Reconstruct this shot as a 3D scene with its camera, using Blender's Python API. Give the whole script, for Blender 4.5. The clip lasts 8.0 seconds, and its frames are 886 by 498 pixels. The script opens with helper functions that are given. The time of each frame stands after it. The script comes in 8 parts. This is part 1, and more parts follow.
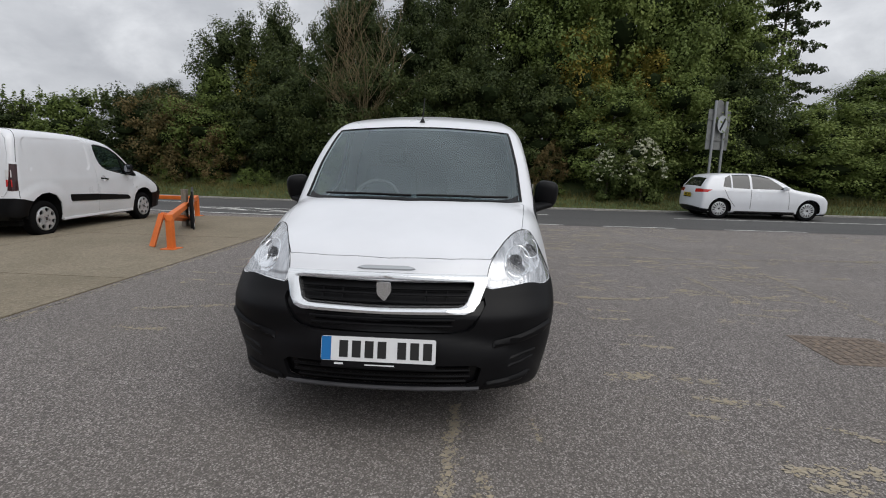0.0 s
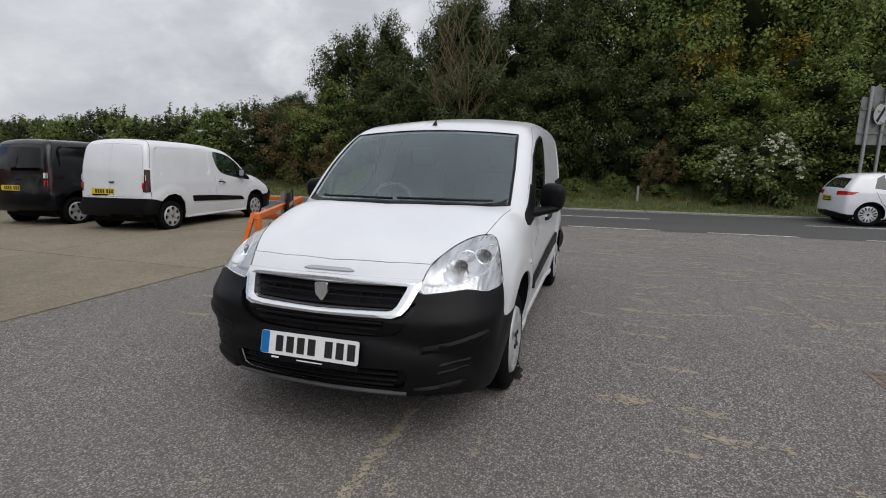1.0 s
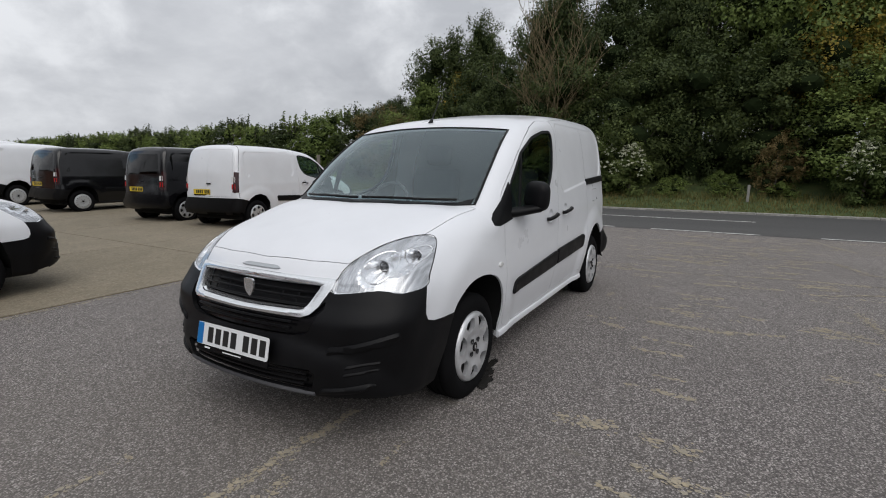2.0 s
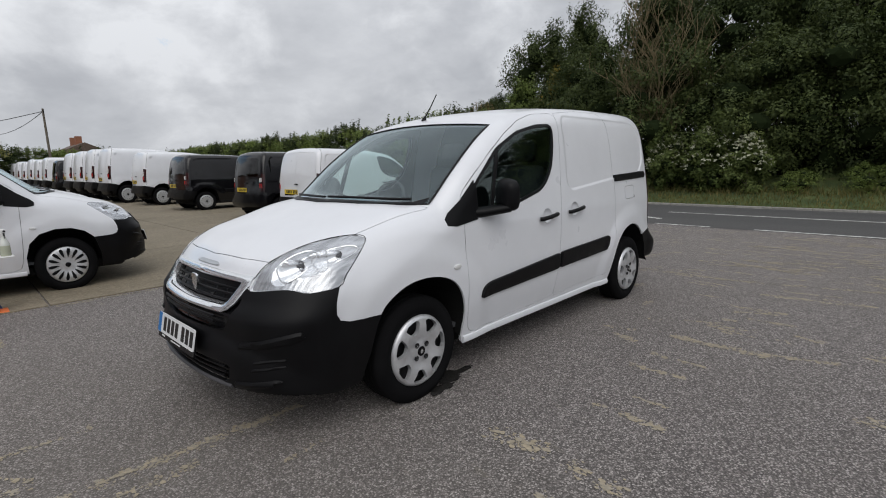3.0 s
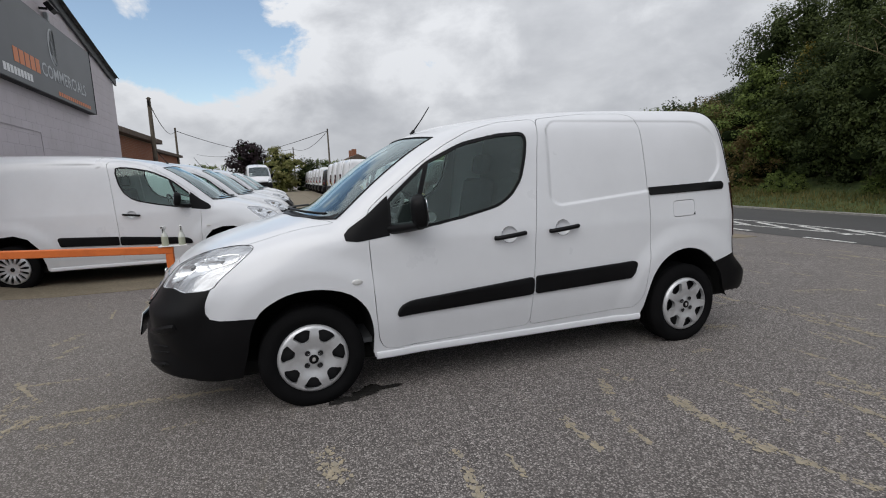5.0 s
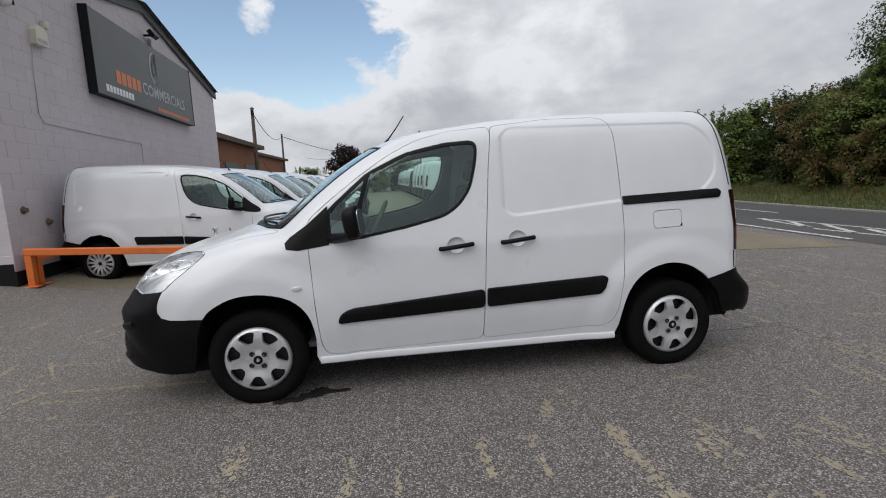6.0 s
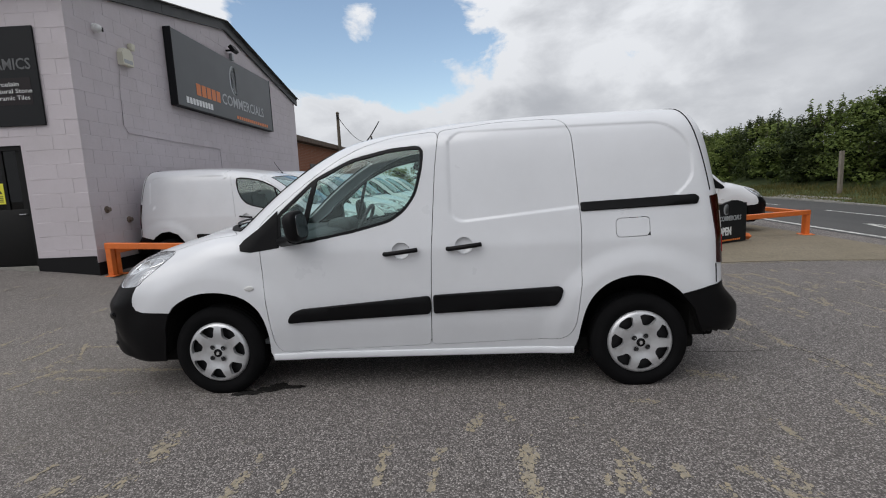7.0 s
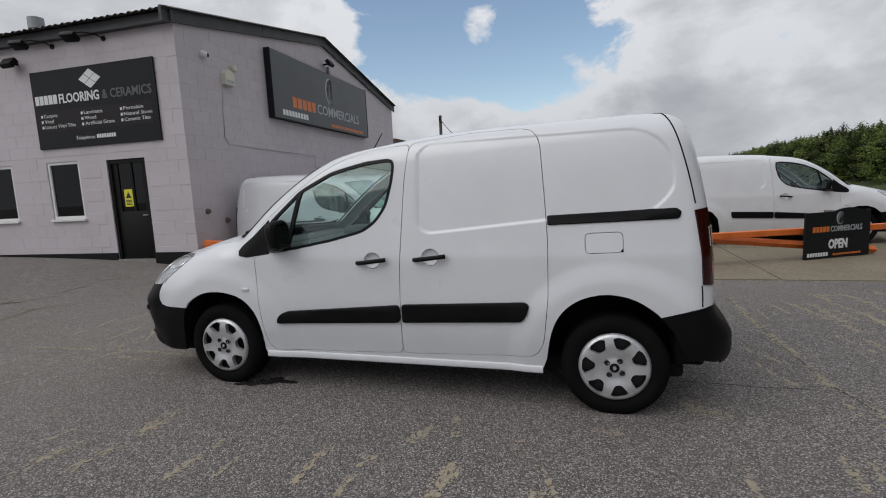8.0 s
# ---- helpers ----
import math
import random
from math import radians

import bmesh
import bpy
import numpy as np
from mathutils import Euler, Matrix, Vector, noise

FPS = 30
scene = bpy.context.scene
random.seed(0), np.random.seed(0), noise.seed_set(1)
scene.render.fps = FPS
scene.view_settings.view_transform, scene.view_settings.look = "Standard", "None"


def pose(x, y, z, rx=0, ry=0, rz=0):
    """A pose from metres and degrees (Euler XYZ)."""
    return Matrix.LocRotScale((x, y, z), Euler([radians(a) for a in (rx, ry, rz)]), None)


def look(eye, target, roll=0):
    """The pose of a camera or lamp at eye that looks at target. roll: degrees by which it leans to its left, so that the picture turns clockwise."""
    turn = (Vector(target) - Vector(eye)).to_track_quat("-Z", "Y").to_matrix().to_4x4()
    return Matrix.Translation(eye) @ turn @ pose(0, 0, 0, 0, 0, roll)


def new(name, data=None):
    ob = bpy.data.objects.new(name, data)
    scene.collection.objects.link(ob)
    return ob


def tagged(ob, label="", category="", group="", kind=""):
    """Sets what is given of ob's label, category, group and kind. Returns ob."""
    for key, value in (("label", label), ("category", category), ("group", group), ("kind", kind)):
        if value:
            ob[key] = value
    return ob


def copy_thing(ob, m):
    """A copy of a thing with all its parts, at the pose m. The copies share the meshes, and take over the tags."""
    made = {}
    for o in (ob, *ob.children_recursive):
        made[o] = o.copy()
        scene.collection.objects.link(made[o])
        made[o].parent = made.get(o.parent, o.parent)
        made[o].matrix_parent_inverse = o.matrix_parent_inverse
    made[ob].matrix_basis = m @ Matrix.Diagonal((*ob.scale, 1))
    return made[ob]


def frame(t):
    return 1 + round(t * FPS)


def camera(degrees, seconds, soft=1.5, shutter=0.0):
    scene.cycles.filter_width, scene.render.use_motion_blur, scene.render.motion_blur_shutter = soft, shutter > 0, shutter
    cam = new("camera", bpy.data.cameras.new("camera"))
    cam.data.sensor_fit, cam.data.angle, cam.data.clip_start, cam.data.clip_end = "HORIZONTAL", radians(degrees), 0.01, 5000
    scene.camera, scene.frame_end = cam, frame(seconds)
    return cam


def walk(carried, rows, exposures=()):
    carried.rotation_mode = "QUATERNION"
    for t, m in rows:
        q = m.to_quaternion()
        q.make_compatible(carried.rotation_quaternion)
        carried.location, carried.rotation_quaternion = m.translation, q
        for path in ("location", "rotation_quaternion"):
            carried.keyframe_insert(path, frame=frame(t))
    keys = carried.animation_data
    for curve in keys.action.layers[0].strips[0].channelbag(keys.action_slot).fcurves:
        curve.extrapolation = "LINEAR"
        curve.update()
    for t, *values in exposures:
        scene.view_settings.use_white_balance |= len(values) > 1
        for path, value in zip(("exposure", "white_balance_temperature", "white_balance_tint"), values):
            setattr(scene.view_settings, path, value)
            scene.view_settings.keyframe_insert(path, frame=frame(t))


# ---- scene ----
# ---- camera ----
cam = camera(85.0, 8.0, 1.05)
PATH = [
    (0, (0.437, -3.047, 1.325), (0.295, -1.081, 0.989), 1.4),
    (0.5, (0.861, -2.97, 1.324), (0.47, -1.038, 0.988), 1.0),
    (1, (1.275, -2.854, 1.348), (0.661, -0.981, 1.01), 0.8),
    (1.5, (1.649, -2.624, 1.34), (0.84, -0.826, 1.003), 0.5),
    (1.7, (1.81, -2.534, 1.338), (0.921, -0.774, 1.0), 0.3),
    (2.8, (2.595, -1.903, 1.334), (1.283, -0.433, 0.993), -0.9),
    (3, (2.73, -1.752, 1.327), (1.353, -0.342, 0.986), -1.2),
    (3.5, (3.044, -1.382, 1.341), (1.502, -0.152, 1.009), -1.4),
    (4, (3.258, -0.952, 1.321), (1.57, 0.069, 0.997), -1.7),
    (4.5, (3.494, -0.518, 1.316), (1.695, 0.298, 1.004), -2.0),
    (4.7, (3.575, -0.356, 1.344), (1.742, 0.381, 1.036), -1.9),
    (5.8, (3.815, 0.638, 1.338), (1.861, 0.956, 1.054), -2.4),
    (6, (3.858, 0.837, 1.374), (1.893, 1.077, 1.087), -2.4),
    (6.5, (3.876, 1.295, 1.365), (1.896, 1.353, 1.085), -2.5),
    (7, (3.865, 1.77, 1.372), (1.889, 1.637, 1.099), -2.6),
    (7.5, (3.845, 2.234, 1.391), (1.897, 1.865, 1.13), -2.7),
    (8, (3.714, 2.693, 1.404), (1.82, 2.101, 1.153), -2.8),
]
walk(cam, [(t, look(eye, target, roll)) for t, eye, target, roll in PATH],
     [(0.0, 0.0), (1.5, -0.04), (3.5, -0.12), (6.5, -0.09), (7.3, -0.14), (8.0, -0.29)])

# ---- sky and sun: broken cloud, soft light ----
SUN_AZ, SUN_EL = 134.0, 51.0      # compass-like: degrees from +y towards +x, and above the horizon
world = bpy.data.worlds.new("world")
scene.world = world
world.use_nodes = True
wn, wl = world.node_tree.nodes, world.node_tree.links
wn.clear()
sky = wn.new("ShaderNodeTexSky")
sky.sky_type, sky.sun_disc = "NISHITA", False
sky.sun_elevation, sky.sun_rotation = radians(SUN_EL), radians(SUN_AZ)
sky.air_density, sky.dust_density, sky.ozone_density = 1.0, 0.6, 1.0
co = wn.new("ShaderNodeTexCoord")
sep = wn.new("ShaderNodeSeparateXYZ")
wl.new(co.outputs["Generated"], sep.inputs[0])


def wmath(op, a, b=None, clamp=False):
    n = wn.new("ShaderNodeMath")
    n.operation, n.use_clamp = op, clamp
    for i, v in enumerate((a, b)):
        if v is None:
            continue
        if isinstance(v, (int, float)):
            n.inputs[i].default_value = v
        else:
            wl.new(v, n.inputs[i])
    return n.outputs[0]


# clouds on a flat layer seen in perspective
hz = wmath("ADD", wmath("MAXIMUM", sep.outputs[2], 0.0), 0.42)
cx, cy = wmath("DIVIDE", sep.outputs[0], hz), wmath("DIVIDE", sep.outputs[1], hz)
cv = wn.new("ShaderNodeCombineXYZ")
wl.new(cx, cv.inputs[0])
wl.new(cy, cv.inputs[1])


def wnoise(scale, detail, rough, off, lac=2.0, dist=0.0, squash=None):
    """Noise on the cloud layer, or on the dome itself where squash is given."""
    mp = wn.new("ShaderNodeMapping")
    mp.inputs["Location"].default_value = off
    if squash:
        mp.inputs["Scale"].default_value = (1.0, 1.0, squash)
    wl.new(co.outputs["Generated"] if squash else cv.outputs[0], mp.inputs[0])
    n = wn.new("ShaderNodeTexNoise")
    n.inputs["Scale"].default_value, n.inputs["Detail"].default_value, n.inputs["Roughness"].default_value = scale, detail, rough
    n.inputs["Lacunarity"].default_value, n.inputs["Distortion"].default_value = lac, dist
    wl.new(mp.outputs[0], n.inputs["Vector"])
    return n.outputs[0]


def wstep(v, a, b):
    n = wn.new("ShaderNodeMapRange")
    n.interpolation_type = "SMOOTHSTEP"
    n.inputs["From Min"].default_value, n.inputs["From Max"].default_value = a, b
    wl.new(v, n.inputs["Value"])
    return n.outputs["Result"]


# a blue break in the cloud towards -x, open from a little above the horizon
azim = wmath("ARCTAN2", sep.outputs[0], sep.outputs[1])
off_gap = wmath("ABSOLUTE", wmath("ADD", azim, 1.77))
gap_sky = wmath("MULTIPLY", wmath("SUBTRACT", 1.0, wstep(off_gap, 0.05, 0.46)), wstep(sep.outputs[2], 0.06, 0.22))
gap_sky = wmath("MULTIPLY", gap_sky, wmath("SUBTRACT", 1.0, wstep(sep.outputs[2], 0.37, 0.56)))
puff = wmath("ADD", wmath("MULTIPLY", wnoise(2.6, 3.0, 0.5, (0.35, 0.9, 0.2), squash=1.7), 0.55), wmath("MULTIPLY", wnoise(7.0, 10.0, 0.58, (1.3, 0.4, 2.0), dist=0.25, squash=1.5), 0.45))
cover = wmath("SUBTRACT", wmath("ADD", wmath("MULTIPLY", wmath("SUBTRACT", puff, 0.5), 2.4), 0.90), wmath("MULTIPLY", gap_sky, 0.74))
cover = wmath("ADD", cover, wmath("MULTIPLY", wstep(sep.outputs[2], 0.45, 0.7), 0.35))
ramp = wn.new("ShaderNodeValToRGB")
ramp.color_ramp.elements[0].position, ramp.color_ramp.elements[1].position = 0.40, 0.50
wl.new(cover, ramp.inputs[0])
# bright rims and tops, grey thick parts; greyer towards +y
thick = wmath("MULTIPLY", wstep(cover, 0.46, 1.0), 0.34)
folds = wmath("ADD", wmath("MULTIPLY", wnoise(2.2, 7.0, 0.55, (4.0, 1.0, 5.0)), 0.62), wmath("MULTIPLY", wnoise(4.6, 6.0, 0.6, (2.0, 3.0, 1.0), dist=0.3, squash=2.2), 0.38))
folds = wmath("ADD", folds, wmath("MULTIPLY", wstep(sep.outputs[1], 0.45, 0.95), 0.10))
shade = wn.new("ShaderNodeValToRGB")
shade.color_ramp.elements[0].position, shade.color_ramp.elements[0].color = 0.46, (0.93, 0.955, 1.0, 1)
shade.color_ramp.elements[1].position, shade.color_ramp.elements[1].color = 0.86, (0.56, 0.583, 0.63, 1)
wl.new(wmath("ADD", folds, wmath("SUBTRACT", thick, 0.12)), shade.inputs[0])
sky_gain = wn.new("ShaderNodeVectorMath")
sky_gain.operation = "MULTIPLY"
wl.new(sky.outputs[0], sky_gain.inputs[0])
sky_gain.inputs[1].default_value = (0.185, 0.176, 0.163)
cloud_gain = wn.new("ShaderNodeVectorMath")
cloud_gain.operation = "MULTIPLY"
wl.new(shade.outputs[0], cloud_gain.inputs[0])
# an overcast sky is brighter overhead
lift = wmath("MULTIPLY", wmath("ADD", wmath("MULTIPLY", wmath("MAXIMUM", sep.outputs[2], 0.0), 0.72), 1.0), 0.775)
wl.new(lift, cloud_gain.inputs[1])
mixer = wn.new("ShaderNodeMix")
mixer.data_type = "RGBA"
wl.new(ramp.outputs[0], mixer.inputs["Factor"])
wl.new(sky_gain.outputs[0], mixer.inputs["A"])
wl.new(cloud_gain.outputs[0], mixer.inputs["B"])
bg = wn.new("ShaderNodeBackground")
bg.inputs["Strength"].default_value = 1.0
wl.new(mixer.outputs["Result"], bg.inputs["Color"])
wout = wn.new("ShaderNodeOutputWorld")
wl.new(bg.outputs[0], wout.inputs["Surface"])

sun = new("sun", bpy.data.lights.new("sun", "SUN"))
sun.data.energy, sun.data.angle, sun.data.color = 1.4, radians(56), (1.0, 0.965, 0.92)
az, el = radians(SUN_AZ), radians(SUN_EL)
sun_from = Vector((math.sin(az) * math.cos(el), math.cos(az) * math.cos(el), math.sin(el)))
sun.rotation_mode = "QUATERNION"
sun.rotation_quaternion = sun_from.to_track_quat("Z", "Y")


# ---- materials ----
M = {}


class Mat:
    """A node material in a few calls."""

    def __init__(self, name, rough=0.5, metal=0.0, color=(0.5, 0.5, 0.5), coat=0.0, spec=0.5):
        self.m = bpy.data.materials.new(name)
        self.m.use_nodes = True
        self.t = self.m.node_tree
        self.b = self.t.nodes["Principled BSDF"]
        self.b.inputs["Base Color"].default_value = (*color, 1)
        self.b.inputs["Roughness"].default_value = rough
        self.b.inputs["Metallic"].default_value = metal
        self.b.inputs["Coat Weight"].default_value = coat
        self.b.inputs["Coat Roughness"].default_value = 0.04
        self.b.inputs["Specular IOR Level"].default_value = spec
        self.m.diffuse_color = (*color, 1)
        self.vec = None
        M[name] = self.m

    def node(self, kind, **kw):
        n = self.t.nodes.new(kind)
        for k, v in kw.items():
            n.inputs[k.replace("_", " ")].default_value = v
        return n

    def link(self, a, b):
        self.t.links.new(a, b)

    def space(self, kind="Object"):
        n = self.t.nodes.new("ShaderNodeTexCoord")
        self.vec = n.outputs[kind]
        return self.vec

    def world_space(self):
        self.vec = self.t.nodes.new("ShaderNodeNewGeometry").outputs["Position"]
        return self.vec

    def stretch(self, scale, rot=(0, 0, 0)):
        n = self.node("ShaderNodeMapping", Scale=scale, Rotation=rot)
        self.link(self.vec, n.inputs["Vector"])
        return n.outputs[0]

    def noise(self, scale, detail=4.0, rough=0.55, vec=None, dist=0.0):
        n = self.node("ShaderNodeTexNoise", Scale=scale, Detail=detail, Roughness=rough, Distortion=dist)
        if vec is not None or self.vec is not None:
            self.link(vec if vec is not None else self.vec, n.inputs["Vector"])
        return n.outputs[0]

    def cells(self, scale, feature="F1", vec=None, out="Distance", rnd=1.0):
        n = self.node("ShaderNodeTexVoronoi", Scale=scale, Randomness=rnd)
        n.feature = feature
        self.link(vec if vec is not None else self.vec, n.inputs["Vector"])
        return n.outputs[out]

    def ramp(self, fac, *stops):
        n = self.t.nodes.new("ShaderNodeValToRGB")
        while len(n.color_ramp.elements) < len(stops):
            n.color_ramp.elements.new(0.5)
        for e, (p, c) in zip(n.color_ramp.elements, stops):
            e.position, e.color = p, (*c, 1) if isinstance(c, tuple) else (c, c, c, 1)
        self.link(fac, n.inputs[0])
        return n.outputs[0]

    def mix(self, fac, a, b, mode="MIX"):
        n = self.t.nodes.new("ShaderNodeMix")
        n.data_type, n.blend_type = "RGBA", mode
        for key, v in (("Factor", fac), ("A", a), ("B", b)):
            s = n.inputs[key] if key != "Factor" else n.inputs[0]
            if isinstance(v, tuple):
                s.default_value = (*v, 1)
            elif isinstance(v, (int, float)):
                s.default_value = v
            else:
                self.link(v, s)
        return n.outputs["Result"]

    def math(self, op, a, b=None, clamp=False):
        n = self.t.nodes.new("ShaderNodeMath")
        n.operation, n.use_clamp = op, clamp
        for i, v in enumerate((a, b)):
            if v is None:
                continue
            if isinstance(v, (int, float)):
                n.inputs[i].default_value = v
            else:
                self.link(v, n.inputs[i])
        return n.outputs[0]

    def set(self, key, v):
        self.link(v, self.b.inputs[key])
        return self

    def bump(self, height, strength=0.3, dist=0.01):
        n = self.node("ShaderNodeBump", Strength=strength, Distance=dist)
        self.link(height, n.inputs["Height"])
        self.link(n.outputs[0], self.b.inputs["Normal"])
        return self

    def random(self):
        return self.t.nodes.new("ShaderNodeObjectInfo").outputs["Random"]

    def island(self):
        return self.t.nodes.new("ShaderNodeNewGeometry").outputs["Random Per Island"]


def paint(name, color, rough=0.32, coat=0.6):
    m = Mat(name, rough, 0.0, color, coat)
    m.space()
    dirt = m.noise(2.2, 5.0, 0.6)
    low = m.node("ShaderNodeSeparateXYZ")
    m.link(m.vec, low.inputs[0])
    film = m.ramp(dirt, (0.35, 0.0), (0.75, 1.0))
    a = tuple(c * 0.93 for c in color)
    m.set("Base Color", m.mix(film, color, a))
    m.set("Roughness", m.ramp(dirt, (0.3, rough - 0.06), (0.7, rough + 0.08)))
    return m


paint("white_paint", (0.70, 0.715, 0.75))
paint("black_paint", (0.005, 0.005, 0.006), 0.14, 0.0)
paint("blue_paint", (0.02, 0.035, 0.09), 0.22, 0.8)
paint("grey_paint", (0.22, 0.23, 0.25), 0.25, 0.6)


def rough_plastic(name, color, rough=0.62, grain=420.0, s=0.12, spec=0.16):
    m = Mat(name, rough, 0.0, color, spec=spec)
    m.space()
    n = m.noise(6.0, 4.0)
    m.set("Base Color", m.mix(m.ramp(n, (0.3, 0.0), (0.75, 1.0)), color, tuple(c * 1.4 + 0.001 for c in color)))
    m.set("Roughness", m.ramp(n, (0.3, rough - 0.08), (0.8, rough + 0.1)))
    m.bump(m.noise(grain, 2.0), s, 0.001)


rough_plastic("plastic", (0.0035, 0.0035, 0.0042), 0.46)
rough_plastic("plastic_grey", (0.06, 0.06, 0.065), 0.45)
rough_plastic("rubber", (0.0055, 0.0055, 0.006), 0.8, 160.0, 0.25, 0.05)
rough_plastic("rubber_trim", (0.008, 0.008, 0.009), 0.4)
rough_plastic("cabin", (0.065, 0.068, 0.072), 0.6, 300.0)
rough_plastic("bulkhead", (0.022, 0.023, 0.025), 0.6, 200.0)
rough_plastic("liner", (0.006, 0.006, 0.006), 0.9, 120.0)
rough_plastic("cloth", (0.028, 0.03, 0.034), 0.9, 500.0, 0.4)
Mat("black_gloss", 0.22, 0.0, (0.004, 0.004, 0.005), 0.0, 0.22)
Mat("band_chrome", 0.20, 0.92, (0.78, 0.79, 0.80))
Mat("lamp_chrome", 0.24, 0.85, (0.80, 0.81, 0.83))
m = Mat("lamp_shell", 0.26, 0.7)
m.space()
m.set("Base Color", m.ramp(m.noise(9.0, 2.0, vec=m.stretch((9.0, 1.0, 1.0))), (0.40, (0.36, 0.365, 0.375)), (0.60, (0.60, 0.61, 0.63))))
Mat("lamp_silver", 0.32, 0.25, (0.74, 0.76, 0.79))
Mat("mirror", 0.02, 1.0, (0.45, 0.47, 0.5))
Mat("dark_metal", 0.5, 0.6, (0.03, 0.03, 0.032))
Mat("ink", 0.5, 0.0, (0.012, 0.012, 0.012))
Mat("plate_white", 0.35, 0.0, (0.74, 0.75, 0.76), 0.2)
Mat("plate_yellow", 0.35, 0.0, (0.72, 0.52, 0.03), 0.2)
Mat("plate_blue", 0.35, 0.0, (0.008, 0.15, 0.42), 0.1)
Mat("red_lens", 0.12, 0.0, (0.028, 0.003, 0.003), 0.3)
Mat("red_bright", 0.12, 0.0, (0.45, 0.012, 0.012), 0.6)
Mat("clear_lens", 0.12, 0.0, (0.62, 0.62, 0.62), 0.6)
Mat("car_glass", 0.04, 0.0, (0.010, 0.012, 0.013), 0.5)
m = Mat("silver", 0.36, 0.55, (0.50, 0.51, 0.53))
m.space()
n = m.noise(14.0, 4.0)
m.set("Base Color", m.mix(m.ramp(n, (0.4, 0.0), (0.75, 1.0)), (0.60, 0.61, 0.63), (0.47, 0.47, 0.48)))
m = Mat("steel_wheel", 0.45, 0.3, (0.45, 0.46, 0.47))


def glass(name, tint, see, rough=0.0, sheen=(1, 1, 1)):
    """Thin glass: a sharp reflection over a tinted clear sheet."""
    m = Mat(name, rough)
    t = m.t
    t.nodes.remove(m.b)
    tr = m.node("ShaderNodeBsdfTransparent", Color=(*tint, 1))
    gl = m.node("ShaderNodeBsdfGlossy", Roughness=rough, Color=(*sheen, 1))
    # the same gloss from both sides of the sheet
    graze = m.t.nodes.new("ShaderNodeLayerWeight")
    graze.inputs["Blend"].default_value = 0.5
    head_on = ((see - 1) / (see + 1)) ** 2
    fac = m.math("ADD", m.math("MULTIPLY", m.math("POWER", graze.outputs["Facing"], 5.0), 1 - head_on), head_on)
    mx = t.nodes.new("ShaderNodeMixShader")
    m.link(fac, mx.inputs[0])
    m.link(tr.outputs[0], mx.inputs[1])
    m.link(gl.outputs[0], mx.inputs[2])
    m.link(mx.outputs[0], t.nodes["Material Output"].inputs["Surface"])


glass("glass", (0.74, 0.90, 0.84), 1.75, 0.0, (0.86, 1.0, 0.97))
glass("screen_glass", (0.78, 0.87, 0.89), 2.1, 0.0, (0.84, 0.97, 1.0))
glass("lens", (0.95, 0.96, 0.97), 1.45)
glass("dark_glass", (0.10, 0.11, 0.12), 1.42)
glass("window_glass", (0.16, 0.18, 0.19), 1.6)


# ---- materials of the yard ----
m = Mat("asphalt", 0.85)
m.world_space()
chip = m.cells(125.0, out="Color")
gap = m.cells(125.0)
grit2 = m.noise(120.0, 4.0, 0.75)
blot = m.noise(0.55, 6.0, 0.62, dist=0.6)
wide = m.noise(0.12, 4.0, 0.6)
mid = m.noise(9.0, 5.0, 0.7)
scuff = m.noise(3.2, 7.0, 0.72, vec=m.stretch((0.5, 1.7, 1.0), (0, 0, 0.35)))
col = m.ramp(grit2, (0.38, (0.050, 0.045, 0.042)), (0.50, (0.180, 0.161, 0.155)), (0.60, (0.47, 0.43, 0.41)))
col = m.mix(0.70, col, m.ramp(chip, (0.22, (0.045, 0.040, 0.038)), (0.5, (0.168, 0.150, 0.145)), (0.68, (0.345, 0.313, 0.30)), (0.82, (0.60, 0.555, 0.53))))
col = m.mix(m.ramp(gap, (0.42, 0.0), (0.75, 0.75)), col, (0.045, 0.041, 0.038))
col = m.mix(m.ramp(mid, (0.40, 0.0), (0.66, 0.55)), col, m.mix(0.4, col, (0.115, 0.103, 0.097)))
col = m.mix(m.ramp(blot, (0.40, 0.0), (0.68, 0.6)), col, m.mix(0.4, col, (0.11, 0.10, 0.095)))
col = m.mix(m.ramp(wide, (0.42, 0.0), (0.62, 0.55)), col, m.mix(0.45, col, (0.22, 0.198, 0.168)))
col = m.mix(m.ramp(scuff, (0.62, 0.0), (0.74, 0.5)), col, (0.33, 0.295, 0.235))
m.set("Base Color", col)
m.set("Roughness", m.ramp(blot, (0.3, 0.76), (0.7, 0.94)))
m.bump(m.math("ADD", m.math("MULTIPLY", gap, -0.7), grit2), 0.8, 0.008)

m = Mat("road_asphalt", 0.8)
m.world_space()
g2 = m.noise(180.0, 3.0, 0.7)
lane = m.noise(0.35, 4.0, 0.6, vec=m.stretch((0.15, 1.6, 1.0)))
col = m.ramp(g2, (0.3, (0.034, 0.034, 0.035)), (0.7, (0.105, 0.102, 0.099)))
m.set("Base Color", m.mix(m.ramp(lane, (0.35, 0.0), (0.7, 0.6)), col, (0.042, 0.042, 0.044)))
m.bump(g2, 0.4, 0.004)

